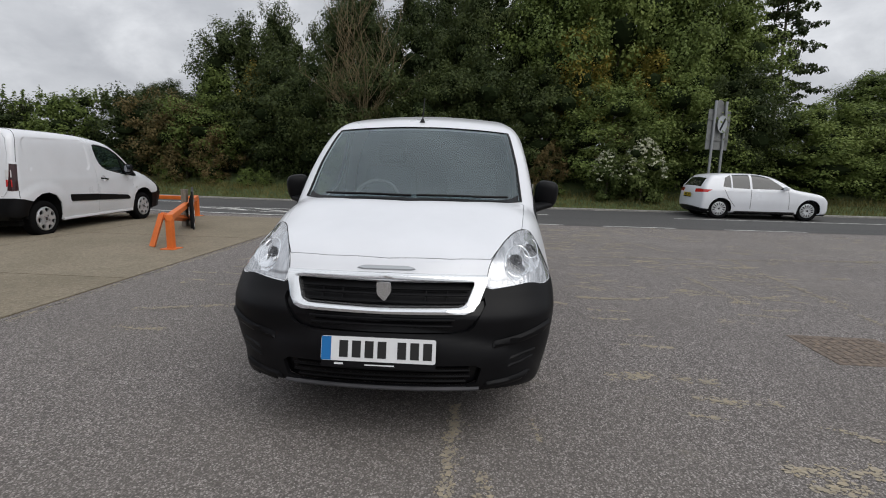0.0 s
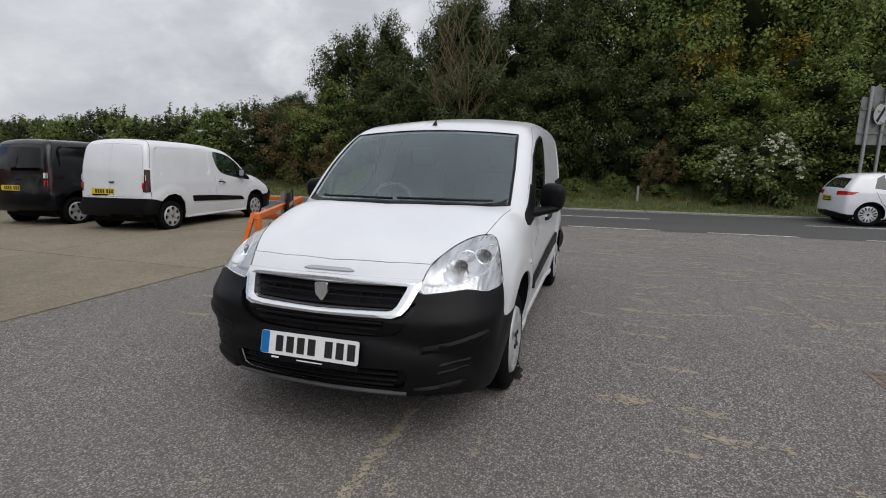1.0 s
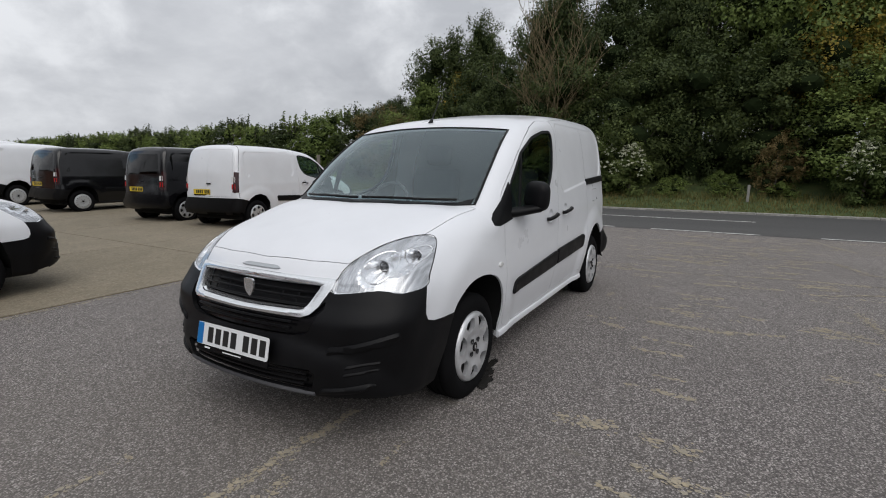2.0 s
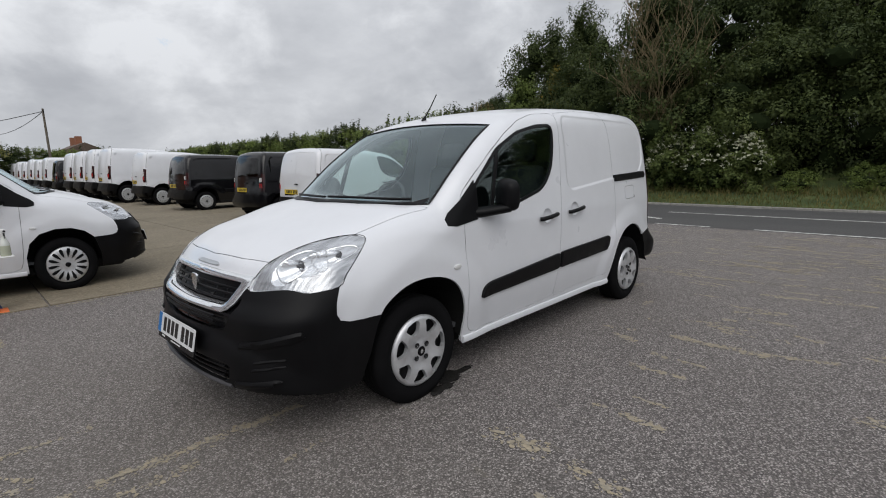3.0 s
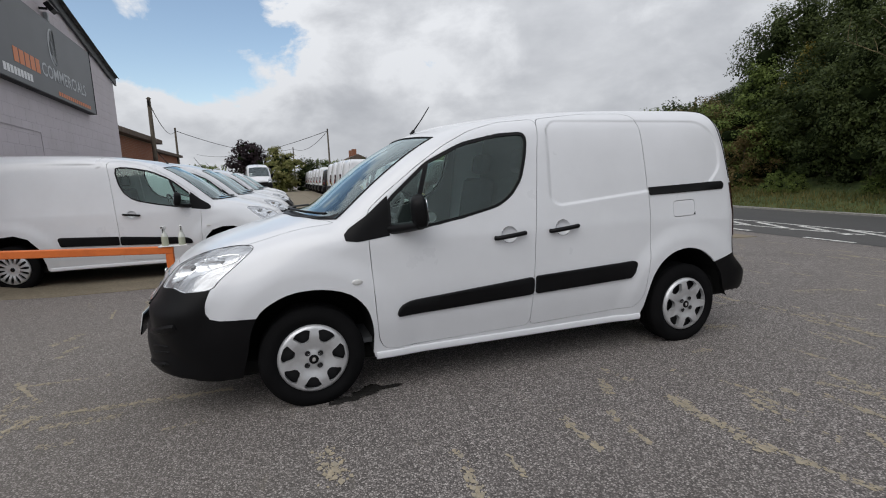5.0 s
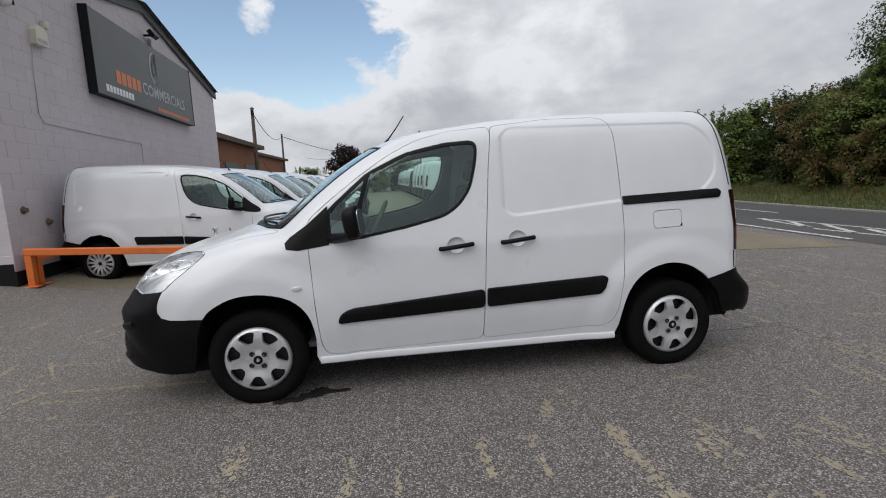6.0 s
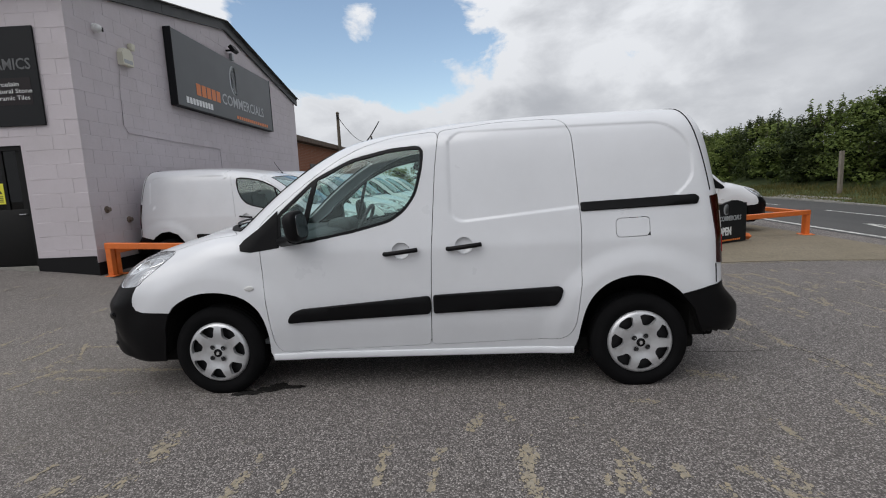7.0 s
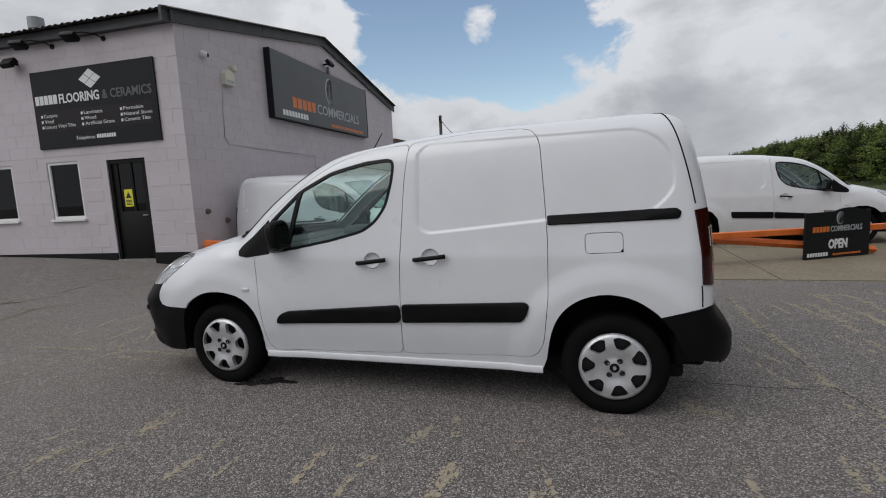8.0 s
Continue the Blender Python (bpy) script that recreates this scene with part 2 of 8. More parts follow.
m = Mat("concrete", 0.88)
m.world_space()
stain = m.noise(0.8, 7.0, 0.65, dist=0.5)
fine = m.noise(60.0, 5.0, 0.7)
col = m.ramp(fine, (0.3, (0.125, 0.104, 0.072)), (0.7, (0.295, 0.248, 0.178)))
col = m.mix(m.ramp(stain, (0.40, 0.0), (0.66, 0.75)), col, (0.135, 0.112, 0.072))
col = m.mix(m.ramp(m.noise(5.0, 7.0, 0.72), (0.52, 0.0), (0.70, 0.6)), col, (0.095, 0.082, 0.055))
tone = m.ramp(m.random(), (0.0, 0.0), (1.0, 0.35))
col = m.mix(tone, col, (0.26, 0.222, 0.165))
col = m.mix(m.ramp(m.noise(26.0, 6.0, 0.75), (0.40, 0.55), (0.52, 0.0)), col, (0.105, 0.092, 0.066))
col = m.mix(m.ramp(m.noise(34.0, 6.0, 0.75), (0.54, 0.0), (0.66, 0.5)), col, (0.36, 0.315, 0.235))
m.set("Base Color", col)
m.bump(m.math("ADD", fine, m.noise(26.0, 6.0, 0.75)), 0.5, 0.005)

m = Mat("moss_streak", 0.95)
m.world_space()
n = m.noise(40.0, 4.0, 0.7)
col = m.ramp(n, (0.3, (0.24, 0.20, 0.135)), (0.7, (0.42, 0.36, 0.26)))
m.set("Base Color", m.mix(m.ramp(m.island(), (0, 0.0), (1, 0.6)), col, (0.27, 0.255, 0.225)))
m = Mat("crack_dirt", 0.95, 0.0, (0.022, 0.020, 0.017), spec=0.1)
m = Mat("wet_patch", 0.16, 0.0, (0.026, 0.025, 0.024))
m = Mat("line_paint", 0.7)
m.world_space()
n = m.noise(9.0, 6.0, 0.7)
m.set("Base Color", m.ramp(n, (0.38, (0.22, 0.22, 0.215)), (0.55, (0.66, 0.66, 0.63))))
m = Mat("kerb_stone", 0.85)
m.world_space()
n = m.noise(8.0, 6.0, 0.65)
m.set("Base Color", m.mix(m.ramp(m.random(), (0, 0.0), (1, 0.5)), m.ramp(n, (0.3, (0.17, 0.165, 0.15)), (0.7, (0.36, 0.35, 0.32))), (0.20, 0.195, 0.18)))
m.bump(n, 0.3, 0.005)

m = Mat("grass_ground", 0.95)
m.world_space()
n = m.noise(1.6, 6.0, 0.65)
m.set("Base Color", m.ramp(n, (0.3, (0.025, 0.045, 0.012)), (0.55, (0.06, 0.085, 0.022)), (0.75, (0.13, 0.115, 0.045))))
m.bump(m.noise(30.0, 4.0), 0.5, 0.03)


def leafy(name, a, b, c, rough=0.62, glow=0.25):
    """Leaves: three tones by leaf and by patch, some light coming through."""
    m = Mat(name, rough, spec=0.2)
    m.world_space()
    patch = m.math("ADD", m.math("MULTIPLY", m.noise(0.55, 2.0, 0.6), 0.5), m.math("MULTIPLY", m.noise(2.4, 2.0, 0.6), 0.5))
    tone = m.math("ADD", m.math("MULTIPLY", m.island(), 0.26), m.math("ADD", m.math("MULTIPLY", patch, 0.70), m.math("MULTIPLY", m.random(), 0.14)))
    col = m.ramp(tone, (0.25, a), (0.52, b), (0.80, c))
    m.set("Base Color", col)
    tr = m.t.nodes.new("ShaderNodeBsdfTranslucent")
    m.link(col, tr.inputs["Color"])
    mx = m.t.nodes.new("ShaderNodeMixShader")
    mx.inputs[0].default_value = glow
    m.link(m.b.outputs[0], mx.inputs[1])
    m.link(tr.outputs[0], mx.inputs[2])
    m.link(mx.outputs[0], m.t.nodes["Material Output"].inputs["Surface"])


leafy("leaf_dark", (0.019, 0.029, 0.010), (0.043, 0.061, 0.019), (0.095, 0.12, 0.036))
leafy("leaf_mid", (0.052, 0.078, 0.020), (0.125, 0.170, 0.042), (0.24, 0.29, 0.085))
leafy("leaf_yellow", (0.09, 0.095, 0.018), (0.22, 0.19, 0.035), (0.40, 0.27, 0.055))
leafy("leaf_brown", (0.050, 0.050, 0.018), (0.125, 0.098, 0.038), (0.22, 0.155, 0.068))
leafy("leaf_pale", (0.035, 0.055, 0.015), (0.08, 0.11, 0.03), (0.17, 0.20, 0.065))
Mat("flower", 0.8, 0.0, (0.55, 0.56, 0.42), spec=0.1)
leafy("leaf_purple", (0.012, 0.010, 0.012), (0.028, 0.018, 0.022), (0.055, 0.035, 0.04))
leafy("leaf_lime", (0.06, 0.08, 0.02), (0.16, 0.17, 0.05), (0.30, 0.28, 0.12))
leafy("grass", (0.036, 0.048, 0.014), (0.095, 0.097, 0.030), (0.25, 0.195, 0.078), 0.6, 0.3)
m = Mat("bark", 0.9)
m.space()
n = m.noise(9.0, 6.0, 0.7, vec=m.stretch((3, 3, 0.6)))
m.set("Base Color", m.ramp(n, (0.3, (0.05, 0.042, 0.032)), (0.7, (0.17, 0.145, 0.115))))
m.bump(n, 0.5, 0.02)
m = Mat("dead_wood", 0.9)
m.space()
n = m.noise(12.0, 5.0)
m.set("Base Color", m.ramp(n, (0.3, (0.10, 0.077, 0.04)), (0.7, (0.20, 0.155, 0.08))))
# shade between the leaves, put into a flat dark green
Mat("leaf_shade", 1.0, 0.0, (0.014, 0.021, 0.008), spec=0.05)

m = Mat("block_paint", 0.62)
m.world_space()
n = m.noise(1.3, 6.0, 0.65)
f2 = m.noise(55.0, 4.0, 0.65)
col = m.mix(m.ramp(m.random(), (0, 0.0), (1, 0.5)), (0.525, 0.48, 0.512), (0.575, 0.53, 0.562))
col = m.mix(m.ramp(n, (0.45, 0.0), (0.75, 0.5)), col, (0.43, 0.40, 0.41))
m.set("Base Color", col)
m.bump(m.math("ADD", m.math("MULTIPLY", m.noise(9.0, 3.0, 0.6), 2.2), f2), 0.55, 0.006)
Mat("plinth_black", 0.8, 0.0, (0.009, 0.009, 0.010), spec=0.2)
m = Mat("roof_sheet", 0.8)
m.world_space()
n = m.noise(2.5, 6.0, 0.65)
m.set("Base Color", m.ramp(n, (0.3, (0.03, 0.031, 0.032)), (0.7, (0.095, 0.09, 0.082))))
m = Mat("fascia", 0.55)
m.world_space()
n = m.noise(3.0, 5.0)
m.set("Base Color", m.ramp(n, (0.3, (0.028, 0.03, 0.033)), (0.7, (0.055, 0.058, 0.062))))
m = Mat("sign_grey", 0.42)
m.space()
m.set("Base Color", m.mix(m.ramp(m.noise(1.5, 4.0), (0.3, 0.0), (0.7, 1.0)), (0.055, 0.062, 0.070), (0.068, 0.076, 0.084)))
Mat("sign_black", 0.5, 0.0, (0.011, 0.012, 0.014), spec=0.2)
Mat("sign_panel", 0.5, 0.0, (0.020, 0.016, 0.018), spec=0.2)
Mat("sign_white", 0.45, 0.0, (0.72, 0.73, 0.74))
Mat("sign_silver", 0.4, 0.1, (0.36, 0.38, 0.40))
Mat("sign_orange", 0.45, 0.0, (0.62, 0.17, 0.035))
Mat("sign_line", 0.5, 0.0, (0.11, 0.115, 0.12))
m = Mat("orange_paint", 0.5)
m.space()
n = m.noise(5.0, 6.0, 0.65)
col = m.mix(m.ramp(n, (0.3, 0.0), (0.6, 1.0)), (0.58, 0.125, 0.02), (0.70, 0.165, 0.03))
m.set("Base Color", m.mix(m.ramp(m.noise(14.0, 6.0, 0.7), (0.66, 0.0), (0.72, 0.9)), col, (0.12, 0.05, 0.025)))
m = Mat("old_wood", 0.9)
m.space()
n = m.noise(16.0, 5.0, 0.7, vec=m.stretch((4, 4, 0.4)))
m.set("Base Color", m.ramp(n, (0.3, (0.12, 0.105, 0.085)), (0.7, (0.28, 0.25, 0.21))))
Mat("galv", 0.5, 0.5, (0.30, 0.31, 0.32))
m = Mat("sign_back", 0.6, 0.3)
m.space()
m.set("Base Color", m.ramp(m.noise(4.0, 5.0), (0.35, (0.13, 0.135, 0.135)), (0.65, (0.21, 0.215, 0.21))))
Mat("frame_white", 0.4, 0.0, (0.72, 0.72, 0.72))
Mat("door_black", 0.5, 0.0, (0.006, 0.006, 0.006), spec=0.2)
Mat("notice_yellow", 0.5, 0.0, (0.72, 0.68, 0.05))
Mat("cream_box", 0.5, 0.0, (0.62, 0.60, 0.50))
m = Mat("red_brick", 0.85)
m.world_space()
n = m.noise(30.0, 4.0)
m.set("Base Color", m.mix(m.ramp(m.random(), (0, 0.0), (1, 1.0)), m.ramp(n, (0.3, (0.20, 0.075, 0.04)), (0.7, (0.30, 0.12, 0.065))), (0.24, 0.105, 0.06)))
m = Mat("mortar", 0.9, 0.0, (0.30, 0.26, 0.21))
m = Mat("roof_tile", 0.85)
m.world_space()
m.set("Base Color", m.ramp(m.noise(6.0, 5.0), (0.3, (0.06, 0.045, 0.035)), (0.7, (0.14, 0.10, 0.075))))
Mat("bottle_clear", 0.25, 0.0, (0.62, 0.64, 0.60), 0.2)
Mat("bottle_liquid", 0.2, 0.0, (0.42, 0.44, 0.34), 0.2)
Mat("rag_blue", 0.95, 0.0, (0.02, 0.035, 0.10))
m = Mat("iron", 0.85, 0.1)
m.world_space()
n = m.noise(22.0, 6.0, 0.7)
m.set("Base Color", m.ramp(n, (0.32, (0.085, 0.068, 0.056)), (0.55, (0.17, 0.135, 0.11)), (0.72, (0.27, 0.205, 0.15))))
m.bump(m.noise(70.0, 4.0), 0.4, 0.004)


# ---- helpers of this scene ----
def mesh_of(name, verts, faces, mats, smooth=False, mat_ids=None):
    me = bpy.data.meshes.new(name)
    me.from_pydata([tuple(v) for v in verts], [], [tuple(f) for f in faces])
    for m in (mats if isinstance(mats, (list, tuple)) else [mats]):
        me.materials.append(m)
    if smooth:
        me.polygons.foreach_set("use_smooth", [True] * len(me.polygons))
    if mat_ids is not None:
        me.polygons.foreach_set("material_index", mat_ids)
    me.update()
    return me


def bm_mesh(name, bm, mat, smooth=None):
    """A mesh from a bmesh; smooth: the angle in degrees under which edges are smooth."""
    me = bpy.data.meshes.new(name)
    bmesh.ops.recalc_face_normals(bm, faces=bm.faces[:])
    if smooth is not None:
        for f in bm.faces:
            f.smooth = True
        for e in bm.edges:
            e.smooth = len(e.link_faces) == 2 and e.calc_face_angle(0.0) < radians(smooth)
    bm.to_mesh(me)
    bm.free()
    me.materials.append(mat)
    return me


def empty(name, m=None):
    ob = new(name)
    ob.empty_display_size = 0.2
    if m is not None:
        ob.matrix_basis = m
    return ob


def part(name, bm, mat, parent, label="", smooth=30):
    """One mesh object under a thing or a part, from a bmesh or a mesh."""
    me = bm_mesh(name, bm, mat, smooth) if isinstance(bm, bmesh.types.BMesh) else bm
    ob = new(name, me)
    ob.parent = parent
    return tagged(ob, label=label)


def box(x0, x1, y0, y1, z0, z1, bevel=0.0, seg=2, bm=None):
    own = bm is None
    bm = bmesh.new() if own else bm
    r = bmesh.ops.create_cube(bm, size=1, matrix=Matrix.LocRotScale(((x0 + x1) / 2, (y0 + y1) / 2, (z0 + z1) / 2), None, (x1 - x0, y1 - y0, z1 - z0)))
    if bevel:
        es = list({e for v in r["verts"] for e in v.link_edges})
        bmesh.ops.bevel(bm, geom=es, offset=bevel, segments=seg, affect="EDGES", profile=0.5)
    return bm


def turn(bm, m):
    bmesh.ops.transform(bm, matrix=m, verts=bm.verts[:])
    return bm


def cyl(r0, r1, h, seg=24, m=None, caps=True, bm=None):
    """A cylinder or cone from z = 0 to z = h, then moved by m."""
    bm = bmesh.new() if bm is None else bm
    mm = (m if m is not None else Matrix()) @ Matrix.Translation((0, 0, h / 2))
    bmesh.ops.create_cone(bm, cap_ends=caps, segments=seg, radius1=r0, radius2=r1, depth=h, matrix=mm)
    return bm


def tube(pts, r, seg=10, bm=None, taper=1.0, close=False, flat=1.0):
    """A round bar along points."""
    bm = bmesh.new() if bm is None else bm
    pts = [Vector(p) for p in pts]
    rings = []
    up = Vector((0, 0, 1))
    n = len(pts)
    for i, p in enumerate(pts):
        a = pts[(i - 1) % n] if close or i else pts[0]
        b = pts[(i + 1) % n] if close or i < n - 1 else pts[-1]
        t = (b - a).normalized()
        s = t.cross(up)
        s = s.normalized() if s.length > 1e-3 else Vector((1, 0, 0))
        u = s.cross(t)
        k = r * (1 + (taper - 1) * i / max(n - 1, 1))
        rings.append([bm.verts.new(p + s * math.cos(q) * k + u * math.sin(q) * k * flat) for q in (2 * math.pi * j / seg for j in range(seg))])
    for i in range(n if close else n - 1):
        a, b = rings[i], rings[(i + 1) % n]
        for j in range(seg):
            bm.faces.new((a[j], a[(j + 1) % seg], b[(j + 1) % seg], b[j]))
    if not close:
        bm.faces.new(rings[0][::-1])
        bm.faces.new(rings[-1])
    return bm


def lathe(profile, seg=48, axis="x", bm=None):
    """Turn (r, h) pairs round an axis."""
    bm = bmesh.new() if bm is None else bm
    rings = []
    for r, h in profile:
        ring = []
        for j in range(seg):
            a = 2 * math.pi * j / seg
            c, s = r * math.cos(a), r * math.sin(a)
            ring.append(bm.verts.new((h, c, s) if axis == "x" else (c, s, h)))
        rings.append(ring)
    for a, b in zip(rings, rings[1:]):
        for j in range(seg):
            bm.faces.new((a[j], a[(j + 1) % seg], b[(j + 1) % seg], b[j]))
    return bm


def slab(pts, d, bm=None):
    """A flat outline given thickness: pts in 3D, d the way through."""
    bm = bmesh.new() if bm is None else bm
    d = Vector(d)
    a = [bm.verts.new(p) for p in pts]
    b = [bm.verts.new(Vector(p) + d) for p in pts]
    bm.faces.new(a)
    bm.faces.new(b[::-1])
    for i in range(len(a)):
        j = (i + 1) % len(a)
        bm.faces.new((a[i], b[i], b[j], a[j]))
    return bm


def curve_round(pts, n=3):
    """More points on a closed outline, by a smooth curve through them."""
    pts = [np.array(p, float) for p in pts]
    k, out = len(pts), []
    for i in range(k):
        p0, p1, p2, p3 = pts[i - 1], pts[i], pts[(i + 1) % k], pts[(i + 2) % k]
        for j in range(n):
            u = j / n
            out.append(0.5 * (2 * p1 + (p2 - p0) * u + (2 * p0 - 5 * p1 + 4 * p2 - p3) * u * u + (3 * p1 - p0 - 3 * p2 + p3) * u ** 3))
    return out


def rounded(pts, r, n=4):
    """A flat outline with its corners rounded by about r."""
    pts = [np.array(p, float) for p in pts]
    k, out = len(pts), []
    for i in range(k):
        p, a, b = pts[i], pts[i - 1], pts[(i + 1) % k]
        da, db = a - p, b - p
        la, lb = np.linalg.norm(da), np.linalg.norm(db)
        ra, rb = min(r, la * 0.45) / la, min(r, lb * 0.45) / lb
        for j in range(n + 1):
            u = j / n
            out.append((1 - u) ** 2 * (p + da * ra) + 2 * u * (1 - u) * p + u * u * (p + db * rb))
    return out


def letters(text, size, mat, depth=0.002, space=1.0, bold=0.0):
    """A word as a mesh: x to the right, y up, from the origin."""
    cu = bpy.data.curves.new("words", "FONT")
    cu.body, cu.size, cu.extrude, cu.space_character, cu.offset = text, size, depth, space, bold
    cu.resolution_u = 2
    ob = bpy.data.objects.new("words", cu)
    me = bpy.data.meshes.new_from_object(ob)
    bpy.data.objects.remove(ob)
    bpy.data.curves.remove(cu)
    me.materials.clear()
    me.materials.append(mat)
    return me


def width_of(me):
    xs = [v.co.x for v in me.vertices]
    return min(xs), max(xs)


# ---- the form of a small panel van: nose at -y, front axle at y = 0, ground at z = 0 ----
WB = 2.80          # wheelbase
ROLL_R = 0.310     # tyre radius


def pl(x, pts):
    """A smooth curve through (x, value) pairs."""
    xs = np.array([p[0] for p in pts], float)
    vs = np.array([p[1] for p in pts], float)
    x = np.clip(np.asarray(x, float), xs[0], xs[-1])
    d = np.diff(vs) / np.diff(xs)
    m = np.empty_like(vs)
    m[0], m[-1] = d[0], d[-1]
    s = d[:-1] * d[1:]
    m[1:-1] = np.where(s > 0, 2 * s / np.where(s > 0, d[:-1] + d[1:], 1.0), 0.0)
    i = np.clip(np.searchsorted(xs, x) - 1, 0, len(xs) - 2)
    h = xs[i + 1] - xs[i]
    u = (x - xs[i]) / h
    return ((1 + 2 * u) * (1 - u) ** 2 * vs[i] + u * (1 - u) ** 2 * h * m[i] + u * u * (3 - 2 * u) * vs[i + 1] + u * u * (u - 1) * h * m[i + 1])


def step(a, b, x):
    u = np.clip((x - a) / (b - a), 0, 1)
    return u * u * (3 - 2 * u)


def smax(a, b, r):
    return np.maximum(a, b) + np.maximum(r - np.abs(a - b), 0) ** 2 / (4 * r)


BONNET = [(-1.1, 0.725), (-0.9, 0.839), (-0.8, 0.899), (-0.6, 0.97), (-0.3, 1.053), (0.0, 1.131), (0.22, 1.156), (0.6, 1.19), (4.0, 1.213)]
SCREEN = [(-0.6, 0.665), (0.12, 1.168), (0.5, 1.462), (0.8, 1.628), (1.0, 1.698), (1.3, 1.744), (1.7, 1.788), (2.3, 1.811), (2.9, 1.815), (3.3, 1.79), (3.6, 1.735)]
SIDE = [(0.1, 0.75), (0.3, 0.797), (0.5, 0.838), (0.7, 0.852), (0.94, 0.850), (1.05, 0.839), (1.17, 0.826), (1.35, 0.806), (1.55, 0.777), (1.75, 0.722), (1.9, 0.665)]
NOSE = [(0.1, -0.861), (0.22, -0.936), (0.35, -0.961), (0.52, -0.997), (0.62, -1.005), (0.72, -0.944), (0.8, -0.901), (0.95, -0.827), (1.1, -0.567), (1.2, -0.31)]
TAIL = [(0.1, 3.355), (0.3, 3.405), (0.55, 3.402), (0.9, 3.386), (1.15, 3.368), (1.4, 3.325), (1.6, 3.279), (1.8, 3.22)]
# pressed panels in the load sides: y0, y1, z0, z1, front and rear corner radius, rise of the lower edge
PRESSED_LEFT = ((1.60, 3.125, 1.11, 1.69, 0.11, 0.25, 0.075),)
PRESSED_RIGHT = ((1.62, 3.06, 1.12, 1.66, 0.13, 0.13, 0.0),)


def body_field(p, pressed=PRESSED_LEFT):
    """Below zero inside the body, about metres outside it."""
    x, y, z = np.abs(p[..., 0]), p[..., 1], p[..., 2]
    w = pl(z, SIDE) - 0.05 * step(0.1, -0.8, y) * step(0.7, 1.0, z) - 0.028 * step(2.6, 3.5, y) - 0.012 * step(0.6, -0.6, y)
    for cy in (0.0, WB):
        r = np.hypot(y - cy, z - 0.30)
        w = w + (0.020 if cy else 0.016) * step(0.655, 0.50, r) * step(0.1, 0.25, r)
    for y0, y1, z0, z1, ca, cb, rise in pressed:
        c = ca + (cb - ca) * step(2.0, 2.7, y)
        zs = z - rise * np.clip((y - y0) / 0.85, 0, 1) * step(1.45, 1.25, z)
        dy, dz = np.abs(y - (y0 + y1) / 2) - (y1 - y0) / 2 + c, np.abs(zs - (z0 + z1) / 2) - (z1 - z0) / 2 + c
        d = np.hypot(np.maximum(dy, 0), np.maximum(dz, 0)) + np.minimum(np.maximum(dy, dz), 0) - c
        w = w - 0.0095 * step(0.008, -0.014, d)
    side = x - w
    cab = (z - (pl(y, SCREEN) - (0.05 + 0.06 * step(1.2, 0.2, y)) * x ** 2 / 0.5)) * (1 - 0.19 * step(1.3, 0.7, y))
    hood = z - (pl(y, BONNET) - 0.10 * x ** 2 - 0.10 * np.maximum(x - 0.5, 0) ** 2)
    front = (pl(z, NOSE) + 0.17 * x ** 2 + 0.1 * x ** 4) - y
    hood = smax(hood, front, 0.10)
    top = -smax(-hood, -cab, 0.03)
    rear = y - (pl(z, TAIL) - 0.10 * x ** 2)
    low = 0.20 + 0.06 * step(-0.5, -0.9, y) + 0.17 * step(2.9, 3.3, y) - z
    f = smax(side, top, 0.13 + 0.10 * step(0.6, -0.5, y))
    f = smax(f, rear, 0.13)
    f = smax(f, front, 0.28)
    return smax(f, low, 0.07)


def body_normal(p, pressed=PRESSED_LEFT):
    g = np.stack([body_field(p + e, pressed) - body_field(p - e, pressed) for e in np.eye(3) * 0.004], -1)
    return g / np.maximum(np.linalg.norm(g, axis=-1, keepdims=True), 1e-9)


def drop_on(p, q, pressed=PRESSED_LEFT, level=0.0):
    """The points between p (outside) and q (inside) where the body's skin lies."""
    a, b = np.zeros(p.shape[:-1]), np.ones(p.shape[:-1])
    for _ in range(26):
        m = (a + b) / 2
        out = body_field(p + (q - p) * m[..., None], pressed) > level
        a, b = np.where(out, m, a), np.where(out, b, m)
    return p + (q - p) * ((a + b) / 2)[..., None]


